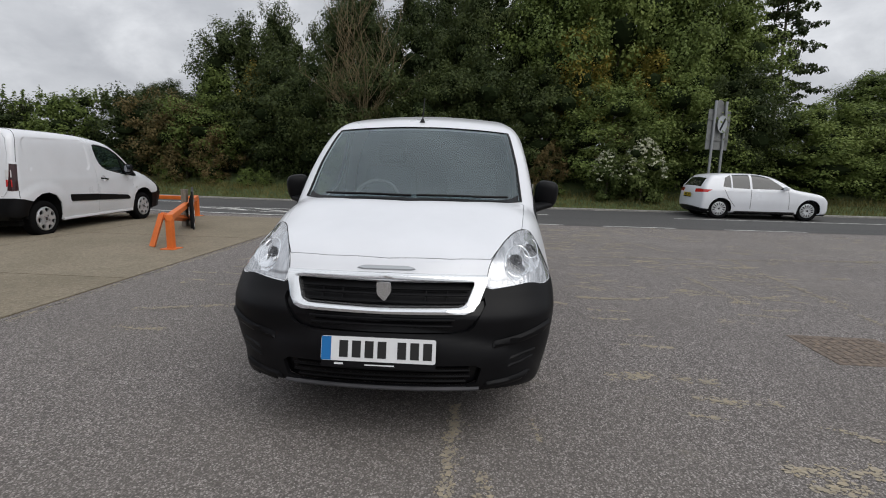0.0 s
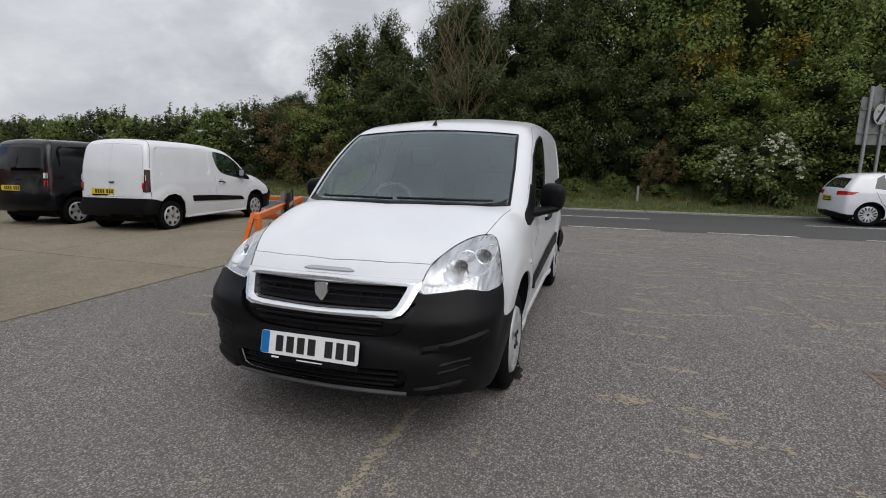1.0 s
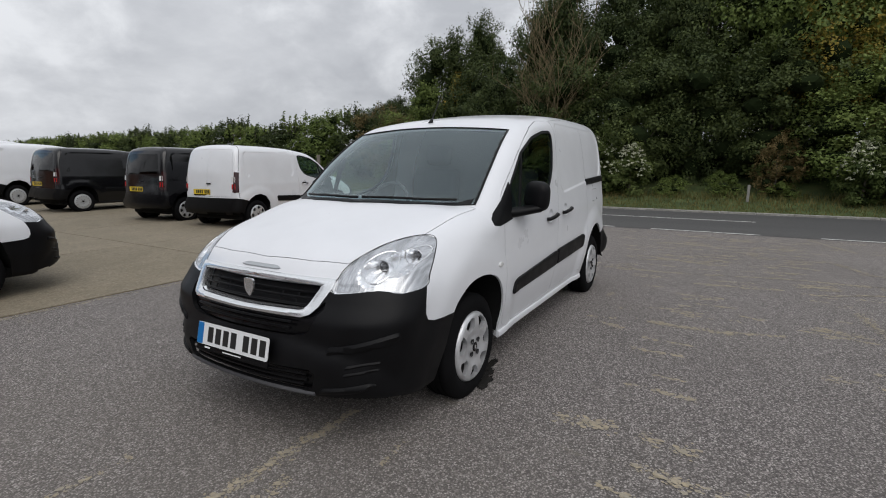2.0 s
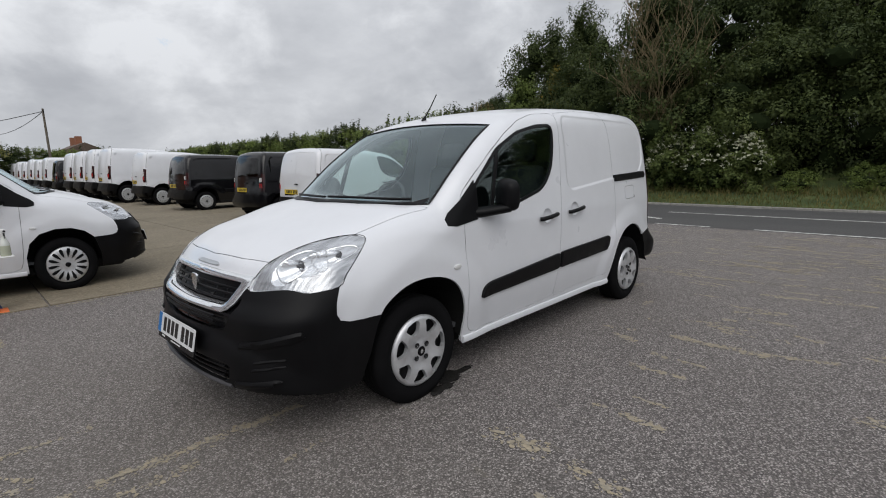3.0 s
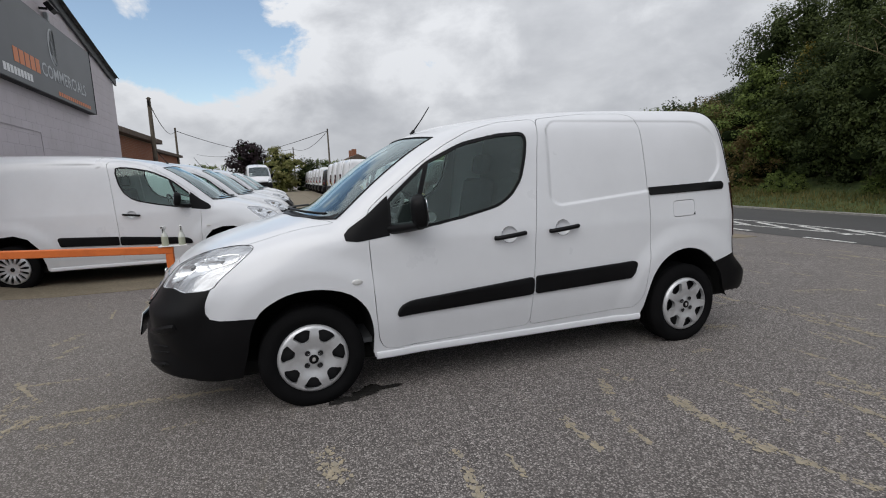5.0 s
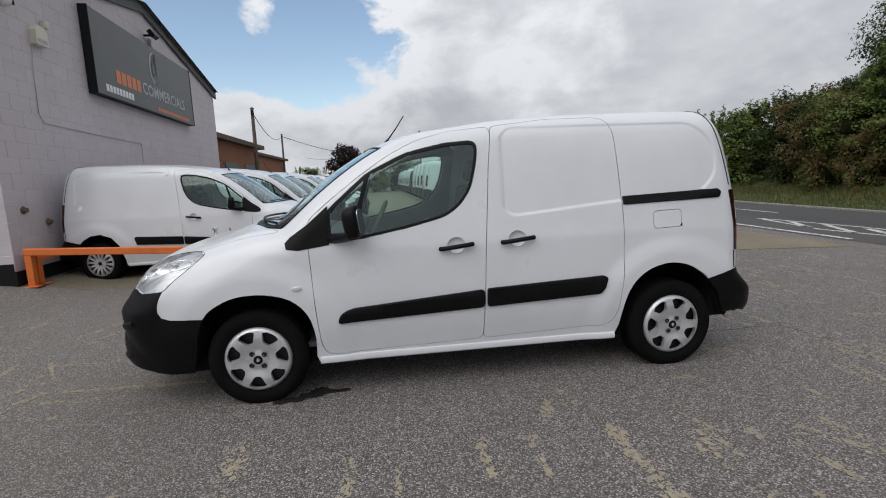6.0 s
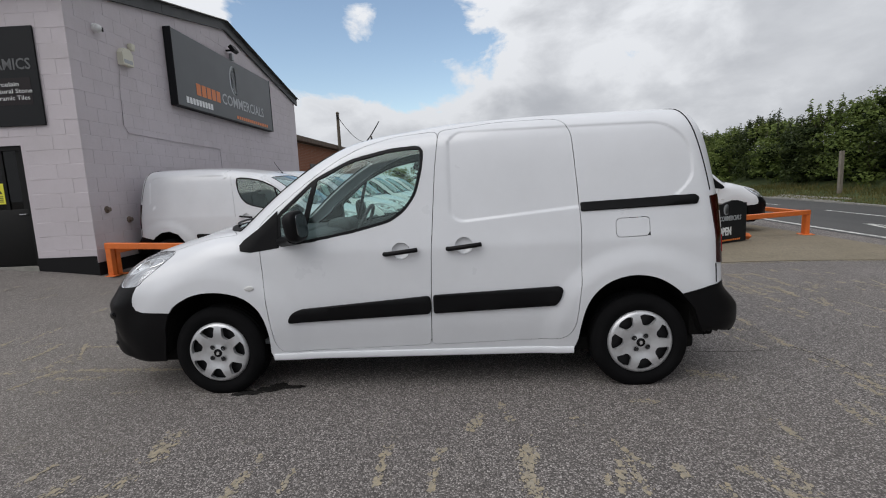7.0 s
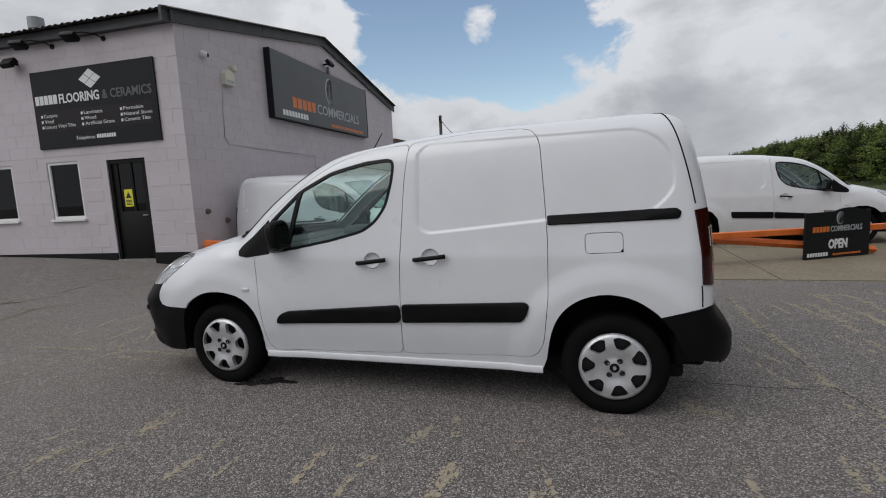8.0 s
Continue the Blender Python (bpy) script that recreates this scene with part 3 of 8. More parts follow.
# ---- a panel van, built from its skin ----
def half_skin(h, pressed, cap=9.0):
    """The half of the skin with x > 0: a box grid drawn in to the body."""
    n = lambda a, b, k=1.0: np.linspace(a, b, max(int(round((b - a) / (h * k))), 4) + 1)
    xs, ys, zs = n(0, 1.05), n(-1.2, 3.7), n(0.05, 2.0)
    if h < 0.03:
        # closer rows where the lower edge of the pressed panel runs
        zs = np.concatenate([zs[zs < 1.085], np.arange(1.09, 1.225, h * 0.4), zs[zs > 1.23]])
    yb = ys
    keys, pts, faces = {}, [], []

    def grid(fa, fb, make, flip):
        ids = np.empty((len(fa), len(fb)), int)
        for i, a in enumerate(fa):
            for j, b in enumerate(fb):
                p = make(a, b)
                k = (round(p[0], 5), round(p[1], 5), round(p[2], 5))
                if k not in keys:
                    keys[k] = len(pts)
                    pts.append(p)
                ids[i, j] = keys[k]
        for i in range(len(fa) - 1):
            for j in range(len(fb) - 1):
                q = (ids[i, j], ids[i + 1, j], ids[i + 1, j + 1], ids[i, j + 1])
                faces.append(q[::-1] if flip else q)

    grid(ys, zs, lambda a, b: (1.05, a, b), False)
    grid(xs, zs, lambda a, b: (a, -1.2, b), False)
    grid(xs, zs, lambda a, b: (a, 3.7, b), True)
    grid(xs, yb, lambda a, b: (a, b, 0.05), True)
    grid(xs, ys, lambda a, b: (a, b, 2.0), False)
    p = np.array(pts)
    yq = np.clip(p[:, 1], -0.45, 3.0)
    q = np.stack([np.minimum(p[:, 0], 0.42), yq, np.clip(p[:, 2], 0.45, np.minimum(np.maximum(pl(yq, BONNET), pl(yq, SCREEN)) - 0.34, cap))], -1)
    v = drop_on(p, q, pressed)
    v[np.abs(p[:, 0]) < 1e-6, 0] = 0
    bm = bmesh.new()
    bv = [bm.verts.new(c) for c in v]
    layer = bm.faces.layers.int.new("part")
    for f in faces:
        bm.faces.new([bv[i] for i in f])
    bm.normal_update()
    return bm, layer


def cut_out(bm, layer, pts, d, tag, only=None):
    """Split the skin along an outline seen along d, and tag what lies inside it. only: the tags that it may take from."""
    d = Vector(d).normalized()
    s = d.cross(Vector((0, 0, 1))).normalized()
    u = s.cross(d)
    flat = [(Vector(p).dot(s), Vector(p).dot(u)) for p in pts]
    lo = [min(c[i] for c in flat) - 0.01 for i in (0, 1)]
    hi = [max(c[i] for c in flat) + 0.01 for i in (0, 1)]
    cand = []
    for f in bm.faces:
        if f.normal.dot(d) < 0.03 or (only is not None and f[layer] not in only):
            continue
        cs = [(v.co.dot(s), v.co.dot(u)) for v in f.verts]
        if max(c[0] for c in cs) > lo[0] and min(c[0] for c in cs) < hi[0] and max(c[1] for c in cs) > lo[1] and min(c[1] for c in cs) < hi[1]:
            cand.append(f)
    geom = list({v for f in cand for v in f.verts}) + list({e for f in cand for e in f.edges}) + cand
    for i in range(len(pts)):
        a, b = Vector(pts[i]), Vector(pts[(i + 1) % len(pts)])
        no = (b - a).cross(d)
        if no.length < 1e-6:
            continue
        geom = bmesh.ops.bisect_plane(bm, geom=geom, dist=1e-5, plane_co=a, plane_no=no.normalized())["geom"]
    done = 0
    for f in geom:
        if isinstance(f, bmesh.types.BMFace) and f.is_valid:
            c = f.calc_center_median()
            x, y = c.dot(s), c.dot(u)
            inside = False
            for i in range(len(flat)):
                (x0, y0), (x1, y1) = flat[i], flat[i - 1]
                if (y0 > y) != (y1 > y) and x < (x1 - x0) * (y - y0) / (y1 - y0) + x0:
                    inside = not inside
            if inside and (only is None or f[layer] in only):
                f[layer] = tag
                done += 1
    return done


BODY, DOOR, SLIDE, BONNET_T, BUMPER, RBUMPER, LAMP, TAILLAMP, REARDOOR, SEAL, GLASS, QUARTER, SCREEN_T, HOLE, GRILLE, LOWER, SAIL, FUEL, REARGLASS, INTAKE, CUP = range(21)


def side(pts):
    return [(0.8, y, z) for y, z in pts]


ARCH_F = [(-0.36, 0.05), (-0.35, 0.40), (-0.295, 0.585), (-0.20, 0.668), (-0.075, 0.712), (0.079, 0.714), (0.228, 0.671), (0.325, 0.572), (0.364, 0.43), (0.36, 0.28), (0.35, 0.05)]
ARCH_R = [(2.40, 0.05), (2.41, 0.33), (2.459, 0.555), (2.564, 0.685), (2.721, 0.742), (2.879, 0.725), (3.004, 0.655), (3.075, 0.58), (3.15, 0.45), (3.18, 0.05)]
GLASS_OUT = [(0.474, 1.20), (0.742, 1.43), (0.986, 1.545), (1.242, 1.60), (1.424, 1.612), (1.455, 1.572), (1.440, 1.459), (1.396, 1.301), (1.318, 1.197), (1.224, 1.135), (0.963, 1.073), (0.684, 1.025), (0.477, 1.002)]
DOOR_OUT = [(0.362, 0.975), (0.374, 0.70), (0.388, 0.47), (0.40, 0.345), (0.445, 0.283), (1.452, 0.306), (1.479, 0.922), (1.52, 1.455), (1.551, 1.70), (1.27, 1.678), (1.054, 1.62), (0.872, 1.53), (0.684, 1.405), (0.486, 1.255), (0.36, 1.15)]
SLIDE_OUT = [(1.551, 1.70), (1.52, 1.455), (1.479, 0.922), (1.452, 0.306), (2.31, 0.332), (2.365, 0.37), (2.395, 0.44), (2.425, 0.707), (2.428, 1.062), (2.412, 1.309), (2.385, 1.65), (2.343, 1.722), (2.276, 1.743), (1.934, 1.74)]
LAMP_OUT = [(0.498, -0.80, 0.752), (0.492, -0.755, 0.825), (0.517, -0.69, 0.885), (0.572, -0.555, 0.945), (0.63, -0.42, 0.977), (0.69, -0.31, 0.985), (0.738, -0.285, 0.968), (0.772, -0.35, 0.905), (0.805, -0.455, 0.82), (0.822, -0.516, 0.77), (0.775, -0.645, 0.756), (0.688, -0.712, 0.772)]


HANDLE_FRONT, HANDLE_SLIDE = (1.285, 0.949), (1.69, 0.969)


def cup_ring(y, z, k=1.0):
    """The rim of the round hollow behind a door handle."""
    return [(y + 0.056 * k * math.cos(a), z + 0.052 * k * math.sin(a)) for a in (2 * math.pi * j / 24 for j in range(24))]


def shrink(pts, k):
    """A side outline drawn in by about k metres."""
    n, out = len(pts), []
    area = sum(pts[i - 1][0] * pts[i][1] - pts[i][0] * pts[i - 1][1] for i in range(n))
    sg = 1 if area > 0 else -1
    for i in range(n):
        a, p, b = (np.array(pts[j % n], float) for j in (i - 1, i, i + 1))
        t1, t2 = (p - a) / np.linalg.norm(p - a), (b - p) / np.linalg.norm(b - p)
        m = np.array([-t1[1] - t2[1], t1[0] + t2[0]]) * sg
        out.append(tuple(p + m / np.linalg.norm(m) * k))
    return out


def cut_van(bm, layer, left, glazed, fine=True):
    """All joints, openings and panels of one half."""
    rn = 3 if fine else 1
    smooth = lambda pts, n=(3 if fine else 1): [tuple(p) for p in curve_round(pts, n)]
    nx = (1, 0, 0)
    cut_out(bm, layer, side(shrink(rounded(DOOR_OUT, 0.05, rn), 0.0)), nx, DOOR, {BODY})
    if left:
        cut_out(bm, layer, side(rounded(SLIDE_OUT, 0.04, rn)), nx, SLIDE, {BODY})
        cut_out(bm, layer, side(rounded([(2.64, 1.10), (2.848, 1.106), (2.85, 0.988), (2.642, 0.983)], 0.03, 3)), nx, FUEL, {BODY})
    for cy, cz in [HANDLE_FRONT] + ([HANDLE_SLIDE] if left else []):
        cut_out(bm, layer, side(cup_ring(cy, cz)), nx, CUP, {DOOR, SLIDE})
    outline = [tuple(p) for p in rounded(GLASS_OUT, 0.05, rn)]
    cut_out(bm, layer, side(outline), nx, SEAL, {DOOR})
    cut_out(bm, layer, side([(0.49, 1.235), (0.36, 1.125), (0.255, 1.055), (0.222, 1.02), (0.23, 0.985), (0.30, 0.975), (0.49, 1.0)]), nx, SAIL, {BODY, DOOR, SEAL})
    inner = shrink(outline, 0.018)
    bar = lambda z: 0.687 + 0.31 * (z - 1.22)
    cut_out(bm, layer, side([p for p in inner if p[0] > bar(p[1]) + 0.02] + [(0.652, 1.042), (0.764, 1.424)]), nx, GLASS, {SEAL})
    cut_out(bm, layer, side([(0.505, 1.03), (0.618, 1.038), (0.726, 1.392), (0.505, 1.20)]), nx, QUARTER, {SEAL, SAIL})
    cut_out(bm, layer, [(0, -0.075, 1.10), (0.35, -0.02, 1.10), (0.60, 0.09, 1.10), (0.72, 0.20, 1.10), (0.70, 0.46, 1.345), (0.655, 0.83, 1.60), (0.33, 0.785, 1.62), (0, 0.77, 1.625), (-0.1, 0.77, 1.625), (-0.1, -0.075, 1.1)],
            (0, -0.6, 0.8), SCREEN_T, {BODY})
    cut_out(bm, layer, [tuple(p) for p in LAMP_OUT], (0.62, -0.72, 0.25), LAMP, {BODY})
    cut_out(bm, layer, [(-0.1, -0.755, 0.878), (0.0, -0.755, 0.878), (0.30, -0.735, 0.88), (0.505, -0.70, 0.884), (0.575, -0.56, 0.948), (0.63, -0.43, 0.982), (0.686, -0.315, 0.992), (0.712, -0.10, 1.04), (0.737, 0.17, 1.095), (0.60, 0.085, 1.10), (0.35, -0.025, 1.10), (0, -0.08, 1.10), (-0.1, -0.08, 1.1)],
            (0, -0.3, 0.95), BONNET_T, {BODY})
    cut_out(bm, layer, [(-0.12, -0.95, 0.78), (0.0, -0.87, 0.78), (0.45, -0.80, 0.778), (0.497, -0.80, 0.752), (0.60, -0.76, 0.764), (0.688, -0.712, 0.772), (0.775, -0.645, 0.756), (0.824, -0.516, 0.768), (0.837, -0.545, 0.70), (0.839, -0.55, 0.645), (0.839, -0.53, 0.61), (0.845, -0.48, 0.595), (0.85, -0.27, 0.585), (0.85, -0.2, 0.1), (-0.12, -1.1, 0.1)],
            (0.62, -0.78, 0.0), BUMPER, {BODY})
    cut_out(bm, layer, [(-0.1, -0.9, 0.782), (0.425, -0.8, 0.788), (0.43, -0.8, 0.775), (0.392, -0.86, 0.695), (0.36, -0.88, 0.683), (-0.1, -0.9, 0.672)], (0, -1, 0), GRILLE, {BUMPER, BODY})
    cut_out(bm, layer, [(-0.1, -0.9, 0.653), (0.37, -0.9, 0.653), (0.445, -0.86, 0.70), (0.475, -0.85, 0.72), (0.482, -0.85, 0.69), (0.43, -0.9, 0.595), (0.40, -0.9, 0.572), (0.33, -0.9, 0.562), (-0.1, -0.9, 0.562)], (0, -1, 0), LOWER, {BUMPER})
    cut_out(bm, layer, [(-0.1, -0.9, 0.42), (0.44, -0.9, 0.42), (0.47, -0.9, 0.40), (0.45, -0.9, 0.33), (0.40, -0.9, 0.31), (-0.1, -0.9, 0.31)], (0, -1, 0), INTAKE, {BUMPER})
    cut_out(bm, layer, [(0.0, 3.4, 0.70), (0.64, 3.4, 0.70), (0.70, 3.3, 0.80), (0.70, 3.3, 1.21), (0.695, 3.3, 1.40), (0.65, 3.3, 1.62), (0.60, 3.2, 1.69), (0.0, 3.2, 1.715), (-0.1, 3.2, 1.715), (-0.1, 3.4, 0.70)], (0, 1, 0), REARDOOR, {BODY})
    if glazed:
        cut_out(bm, layer, [tuple(p) for p in rounded([(-0.1, 3.3, 1.16), (0.60, 3.3, 1.16), (0.63, 3.3, 1.3), (0.57, 3.3, 1.62), (-0.1, 3.3, 1.64)], 0.05, 3)], (0, 1, 0), REARGLASS, {REARDOOR})
    cut_out(bm, layer, [(0.79, 3.222, 1.215), (0.80, 3.248, 1.0), (0.808, 3.262, 0.80), (0.74, 3.315, 0.79), (0.69, 3.33, 0.80), (0.712, 3.31, 1.0), (0.715, 3.28, 1.225)], (0.7, 0.7, 0), TAILLAMP, {BODY, REARDOOR})
    cut_out(bm, layer, [(0.86, 2.85, 0.58), (0.85, 3.05, 0.612), (0.835, 3.20, 0.655), (0.80, 3.33, 0.672), (-0.3, 3.46, 0.672), (-0.3, 3.46, 0.1), (0.86, 2.85, 0.1)], (0.62, 0.78, 0.0), RBUMPER, {BODY, REARDOOR})
    for arch in (ARCH_F, ARCH_R):
        cut_out(bm, layer, side(smooth(arch)), nx, HOLE)
    for f in bm.faces:
        if f.normal.z < -0.55 and f.calc_center_median().z < 0.45:
            f[layer] = HOLE


def skin_data(bm, layer, pressed):
    bm.verts.index_update()
    v = np.array([x.co for x in bm.verts])
    n = body_normal(v, pressed)
    tags = {}
    for f in bm.faces:
        tags.setdefault(f[layer], []).append([x.index for x in f.verts])
    return v, n, tags


def panel_mesh(name, v, n, faces, mats, mirror=0, gap=0.0, deep=0.02, push=None, middle=True, lean=0.0):
    """One panel of the skin as a mesh: its edges drawn in by gap, turned inwards by deep. mirror: 0 as it is, 1 mirrored, 2 both halves."""
    used = sorted({i for f in faces for i in f})
    at = {i: k for k, i in enumerate(used)}
    p, q = v[used].copy(), n[used].copy()
    fs = [[at[i] for i in f] for f in faces]
    edges = {}
    for f in fs:
        for a, b in zip(f, f[1:] + f[:1]):
            edges[(a, b)] = edges.get((a, b), 0) + 1
    border = [(a, b) for a, b in edges if (b, a) not in edges]
    if middle:
        border = [(a, b) for a, b in border if not (abs(p[a, 0]) < 1e-4 and abs(p[b, 0]) < 1e-4)]
    if gap:
        move = np.zeros_like(p)
        for a, b in border:
            t = p[b] - p[a]
            w = np.cross((q[a] + q[b]) / 2, t)
            move[a] += w
            move[b] += w
        ln = np.linalg.norm(move, axis=1, keepdims=True)
        move = np.where(ln > 1e-9, move / np.maximum(ln, 1e-9), 0) * gap
        if middle:
            move[np.abs(p[:, 0]) < 1e-4, 0] = 0
        p = p + move
    if push is not None:
        p = p + push(p, q)
    if deep and border:
        ids = sorted({i for e in border for i in e})
        low = {i: len(p) + k for k, i in enumerate(ids)}
        base = len(fs)
        p = np.vstack([p, p[ids] - q[ids] * deep])
        rim = [[b, a, low[a], low[b]] for a, b in border]
    else:
        base, rim = len(fs), []
    fs = fs + rim
    out_p, out_f, norms = [], [], []
    for side_sign in {0: (1,), 1: (-1,), 2: (1, -1)}[mirror]:
        o = len(out_p)
        m = np.array([side_sign, 1, 1])
        out_p.extend((p * m).tolist())
        for k, f in enumerate(fs):
            g = f if side_sign > 0 else f[::-1]
            out_f.append([i + o for i in g])
            if k < base:
                norms.extend(((q[i] + [0, 0, lean]) / np.linalg.norm(q[i] + [0, 0, lean]) * m).tolist() for i in g)
            else:
                a, b, c = (p[f[j]] for j in (0, 1, 2))
                w = np.cross(b - a, c - a)
                w = w / max(np.linalg.norm(w), 1e-12) * m
                norms.extend([w.tolist()] * len(g))
    me = mesh_of(name, out_p, out_f, mats, smooth=True)
    me.normals_split_custom_set(norms)
    return me


def lay_on(pts, d, up=0.0, pressed=PRESSED_LEFT):
    """Drop points onto the skin along -d, and lift them by up."""
    d = np.array(d, float) / np.linalg.norm(d)
    p = np.array(pts, float)
    s = np.linspace(1.2, -1.2, 600)
    line = p[:, None] + s[None, :, None] * d
    i = np.argmax(body_field(line, pressed) < 0, axis=1)
    hit = drop_on(p + d * s[np.maximum(i - 1, 0)][:, None], p + d * s[i][:, None], pressed)
    return hit + body_normal(hit, pressed) * up


def pad_on(name, outline, d, high, mat, step_len=0.03, pressed=PRESSED_LEFT, mirror=0, edge=0.006, sink=0.004):
    """A raised moulding on the skin: an outline seen along d, with rounded edges."""
    d = Vector(d).normalized()
    s = d.cross(Vector((0, 0, 1))).normalized()
    u = s.cross(d)
    bm = bmesh.new()
    bm.faces.new([bm.verts.new(p) for p in outline])
    for w in (s, u):
        vals = [Vector(p).dot(w) for p in outline]
        k = math.ceil(min(vals) / step_len)
        while k * step_len < max(vals):
            bmesh.ops.bisect_plane(bm, geom=bm.verts[:] + bm.edges[:] + bm.faces[:], plane_co=w * k * step_len, plane_no=w, dist=1e-5)
            k += 1
    bm.normal_update()
    if bm.faces[:][0].normal.dot(d) < 0:
        bmesh.ops.reverse_faces(bm, faces=bm.faces[:])
    rim = [e for e in bm.edges if len(e.link_faces) == 1]
    base = lay_on([v.co for v in bm.verts], d, 0.0, pressed)
    nn = body_normal(base, pressed)
    bm.verts.index_update()
    border = {v.index for e in rim for v in e.verts}
    inset = np.zeros_like(base)
    for e in rim:
        f = e.link_faces[0]
        a, b = e.verts
        c = f.calc_center_median()
        w = (b.co - a.co).cross(d)
        w = w if w.dot(c - a.co) > 0 else -w
        for q in (a, b):
            inset[q.index] += np.array(w.normalized()) * edge * 0.5
    tops = [bm.verts.new(base[i] + nn[i] * high + inset[i]) for i in range(len(base))]
    lows = {i: bm.verts.new(base[i] - nn[i] * sink) for i in border}
    mids = {i: bm.verts.new(base[i] + nn[i] * max(high - edge * 0.6, 0.0005)) for i in border}
    old = bm.verts[:len(base)]
    for f in bm.faces[:]:
        bm.faces.new([tops[v.index] for v in f.verts])
    for e in rim:
        a, b = (v.index for v in e.verts)
        bm.faces.new((tops[a], tops[b], mids[b], mids[a]))
        bm.faces.new((mids[a], mids[b], lows[b], lows[a]))
    bmesh.ops.delete(bm, geom=old, context="VERTS")
    if mirror:
        bmesh.ops.scale(bm, vec=(-1, 1, 1), verts=bm.verts[:])
        bmesh.ops.reverse_faces(bm, faces=bm.faces[:])
    return bm_mesh(name, bm, mat, 40)


def wheel_meshes(style, r=ROLL_R, seg_n=72):
    """Tyre, rim cover and inner parts of a wheel whose outer face looks to +x; the hub is the origin."""
    out = {}
    w = 0.19
    prof = [(0.205, -0.012), (0.215, -0.004), (0.235, 0.004), (0.262, 0.006), (0.282, -0.004), (r - 0.006, -0.018), (r, -0.032)]
    k = [(r, -0.05), (r - 0.007, -0.053), (r - 0.007, -0.060), (r, -0.063), (r, -0.092), (r - 0.007, -0.095), (r - 0.007, -0.102), (r, -0.105), (r, -0.135), (r - 0.007, -0.138), (r - 0.007, -0.145), (r, -0.148), (r, -w + 0.03)]
    back = [(r - 0.006, -w + 0.012), (0.27, -w + 0.002), (0.215, -w + 0.01)]
    bm = lathe(prof + (k if seg_n > 60 else [k[0], k[-1]]) + back, seg_n)
    # shoulder blocks of the tread
    for j in range(60 if seg_n > 60 else 0):
        a = 2 * math.pi * j / 60
        m = Matrix.Rotation(a, 4, "X")
        box(-0.047, -0.028, -0.009, 0.009, r - 0.016, r - 0.0015, bm=bm)
        bmesh.ops.transform(bm, matrix=m, verts=bm.verts[-8:])
    out["tyre"] = bm_mesh("tyre", bm, M["rubber"], 35)
    out["hub"] = bm_mesh("hub", lathe([(0.004, -0.05), (0.20, -0.05), (0.208, -0.03), (0.208, -0.16), (0.12, -0.16)], 24), M["dark_metal"], 40)
    slots, bolts = (7, 4) if style == "cover" else (14, 0) if style == "multi" else (16, 5)
    r0, r1, wide, flare = (0.110, 0.186, 0.300, 0.17) if style == "cover" else (0.085, 0.188, 0.26, 0.12) if style == "multi" else (0.14, 0.165, 0.22, 0.0)
    fine = seg_n > 60
    nr, nl, ns = (9, 4, 8) if fine else (4, 1, 2)
    inside = [0.020, 0.030, 0.050, 0.065, 0.080, 0.100] if fine else [0.03, 0.08]
    rad = [q for q in inside if q < r0 - 0.004] + [float(q) for q in np.linspace(r0, r1, nr)] + ([0.186, 0.195, 0.204, 0.2075] if fine else [0.2, 0.2075])

    def dish(q):
        return float(pl(q, [(0, 0.010), (0.03, 0.010), (0.06, 0.002), (0.10, 0.010), (0.14, 0.017), (0.18, 0.012), (0.20, 0.004), (0.2075, -0.014)]))

    def half(q):
        """Half the width of a slot at radius q, as a share of its sector."""
        u = min(max((q - r0) / (r1 - r0), 0.0), 1.0)
        return (wide + flare * (u - 0.5)) * (0.50 + 0.50 * math.sqrt(1 - abs(2 * u - 1) ** 5))

    bm = bmesh.new()
    rings = []
    for q in rad:
        h = half(q)
        cuts = [-0.5 + (0.5 - h) * i / nl for i in range(nl)] + [-h + 2 * h * i / ns for i in range(ns)] + [h + (0.5 - h) * i / nl for i in range(nl)]
        rings.append([bm.verts.new((dish(q), q * math.cos(a), q * math.sin(a))) for a in (2 * math.pi * (k + c) / slots for k in range(slots) for c in cuts)])
    per = 2 * nl + ns
    hub_v = bm.verts.new((dish(0), 0, 0))
    for j in range(slots * per):
        k = (j + 1) % (slots * per)
        bm.faces.new((hub_v, rings[0][j], rings[0][k]))
        for i in range(len(rad) - 1):
            if r0 - 1e-6 <= rad[i] and rad[i + 1] <= r1 + 1e-6 and nl <= j % per < nl + ns:
                continue
            bm.faces.new((rings[i][j], rings[i + 1][j], rings[i + 1][k], rings[i][k]))
    rim = [e for e in bm.edges if len(e.link_faces) == 1]
    ex = bmesh.ops.extrude_edge_only(bm, edges=rim)
    bmesh.ops.translate(bm, vec=(-0.028, 0, 0), verts=[g for g in ex["geom"] if isinstance(g, bmesh.types.BMVert)])
    out["wheel_cover"] = bm_mesh("wheel_cover", bm, M["silver"] if style != "steel" else M["steel_wheel"], 38)
    bm = lathe([(0.001, 0.014), (0.023, 0.014), (0.028, 0.012), (0.029, 0.002)], 24)
    out["centre_cap"] = bm_mesh("centre_cap", bm, M["black_gloss"], 30)
    out["cap_mark"] = bm_mesh("cap_mark", slab([tuple(p) for p in rounded([(0.0145, -0.010, -0.012), (0.0145, 0.007, -0.012), (0.0145, 0.012, 0.004), (0.0145, 0.003, 0.014), (0.0145, -0.009, 0.008)], 0.005, 2)], (0.001, 0, 0)), M["lamp_chrome"], None) if style == "cover" else None
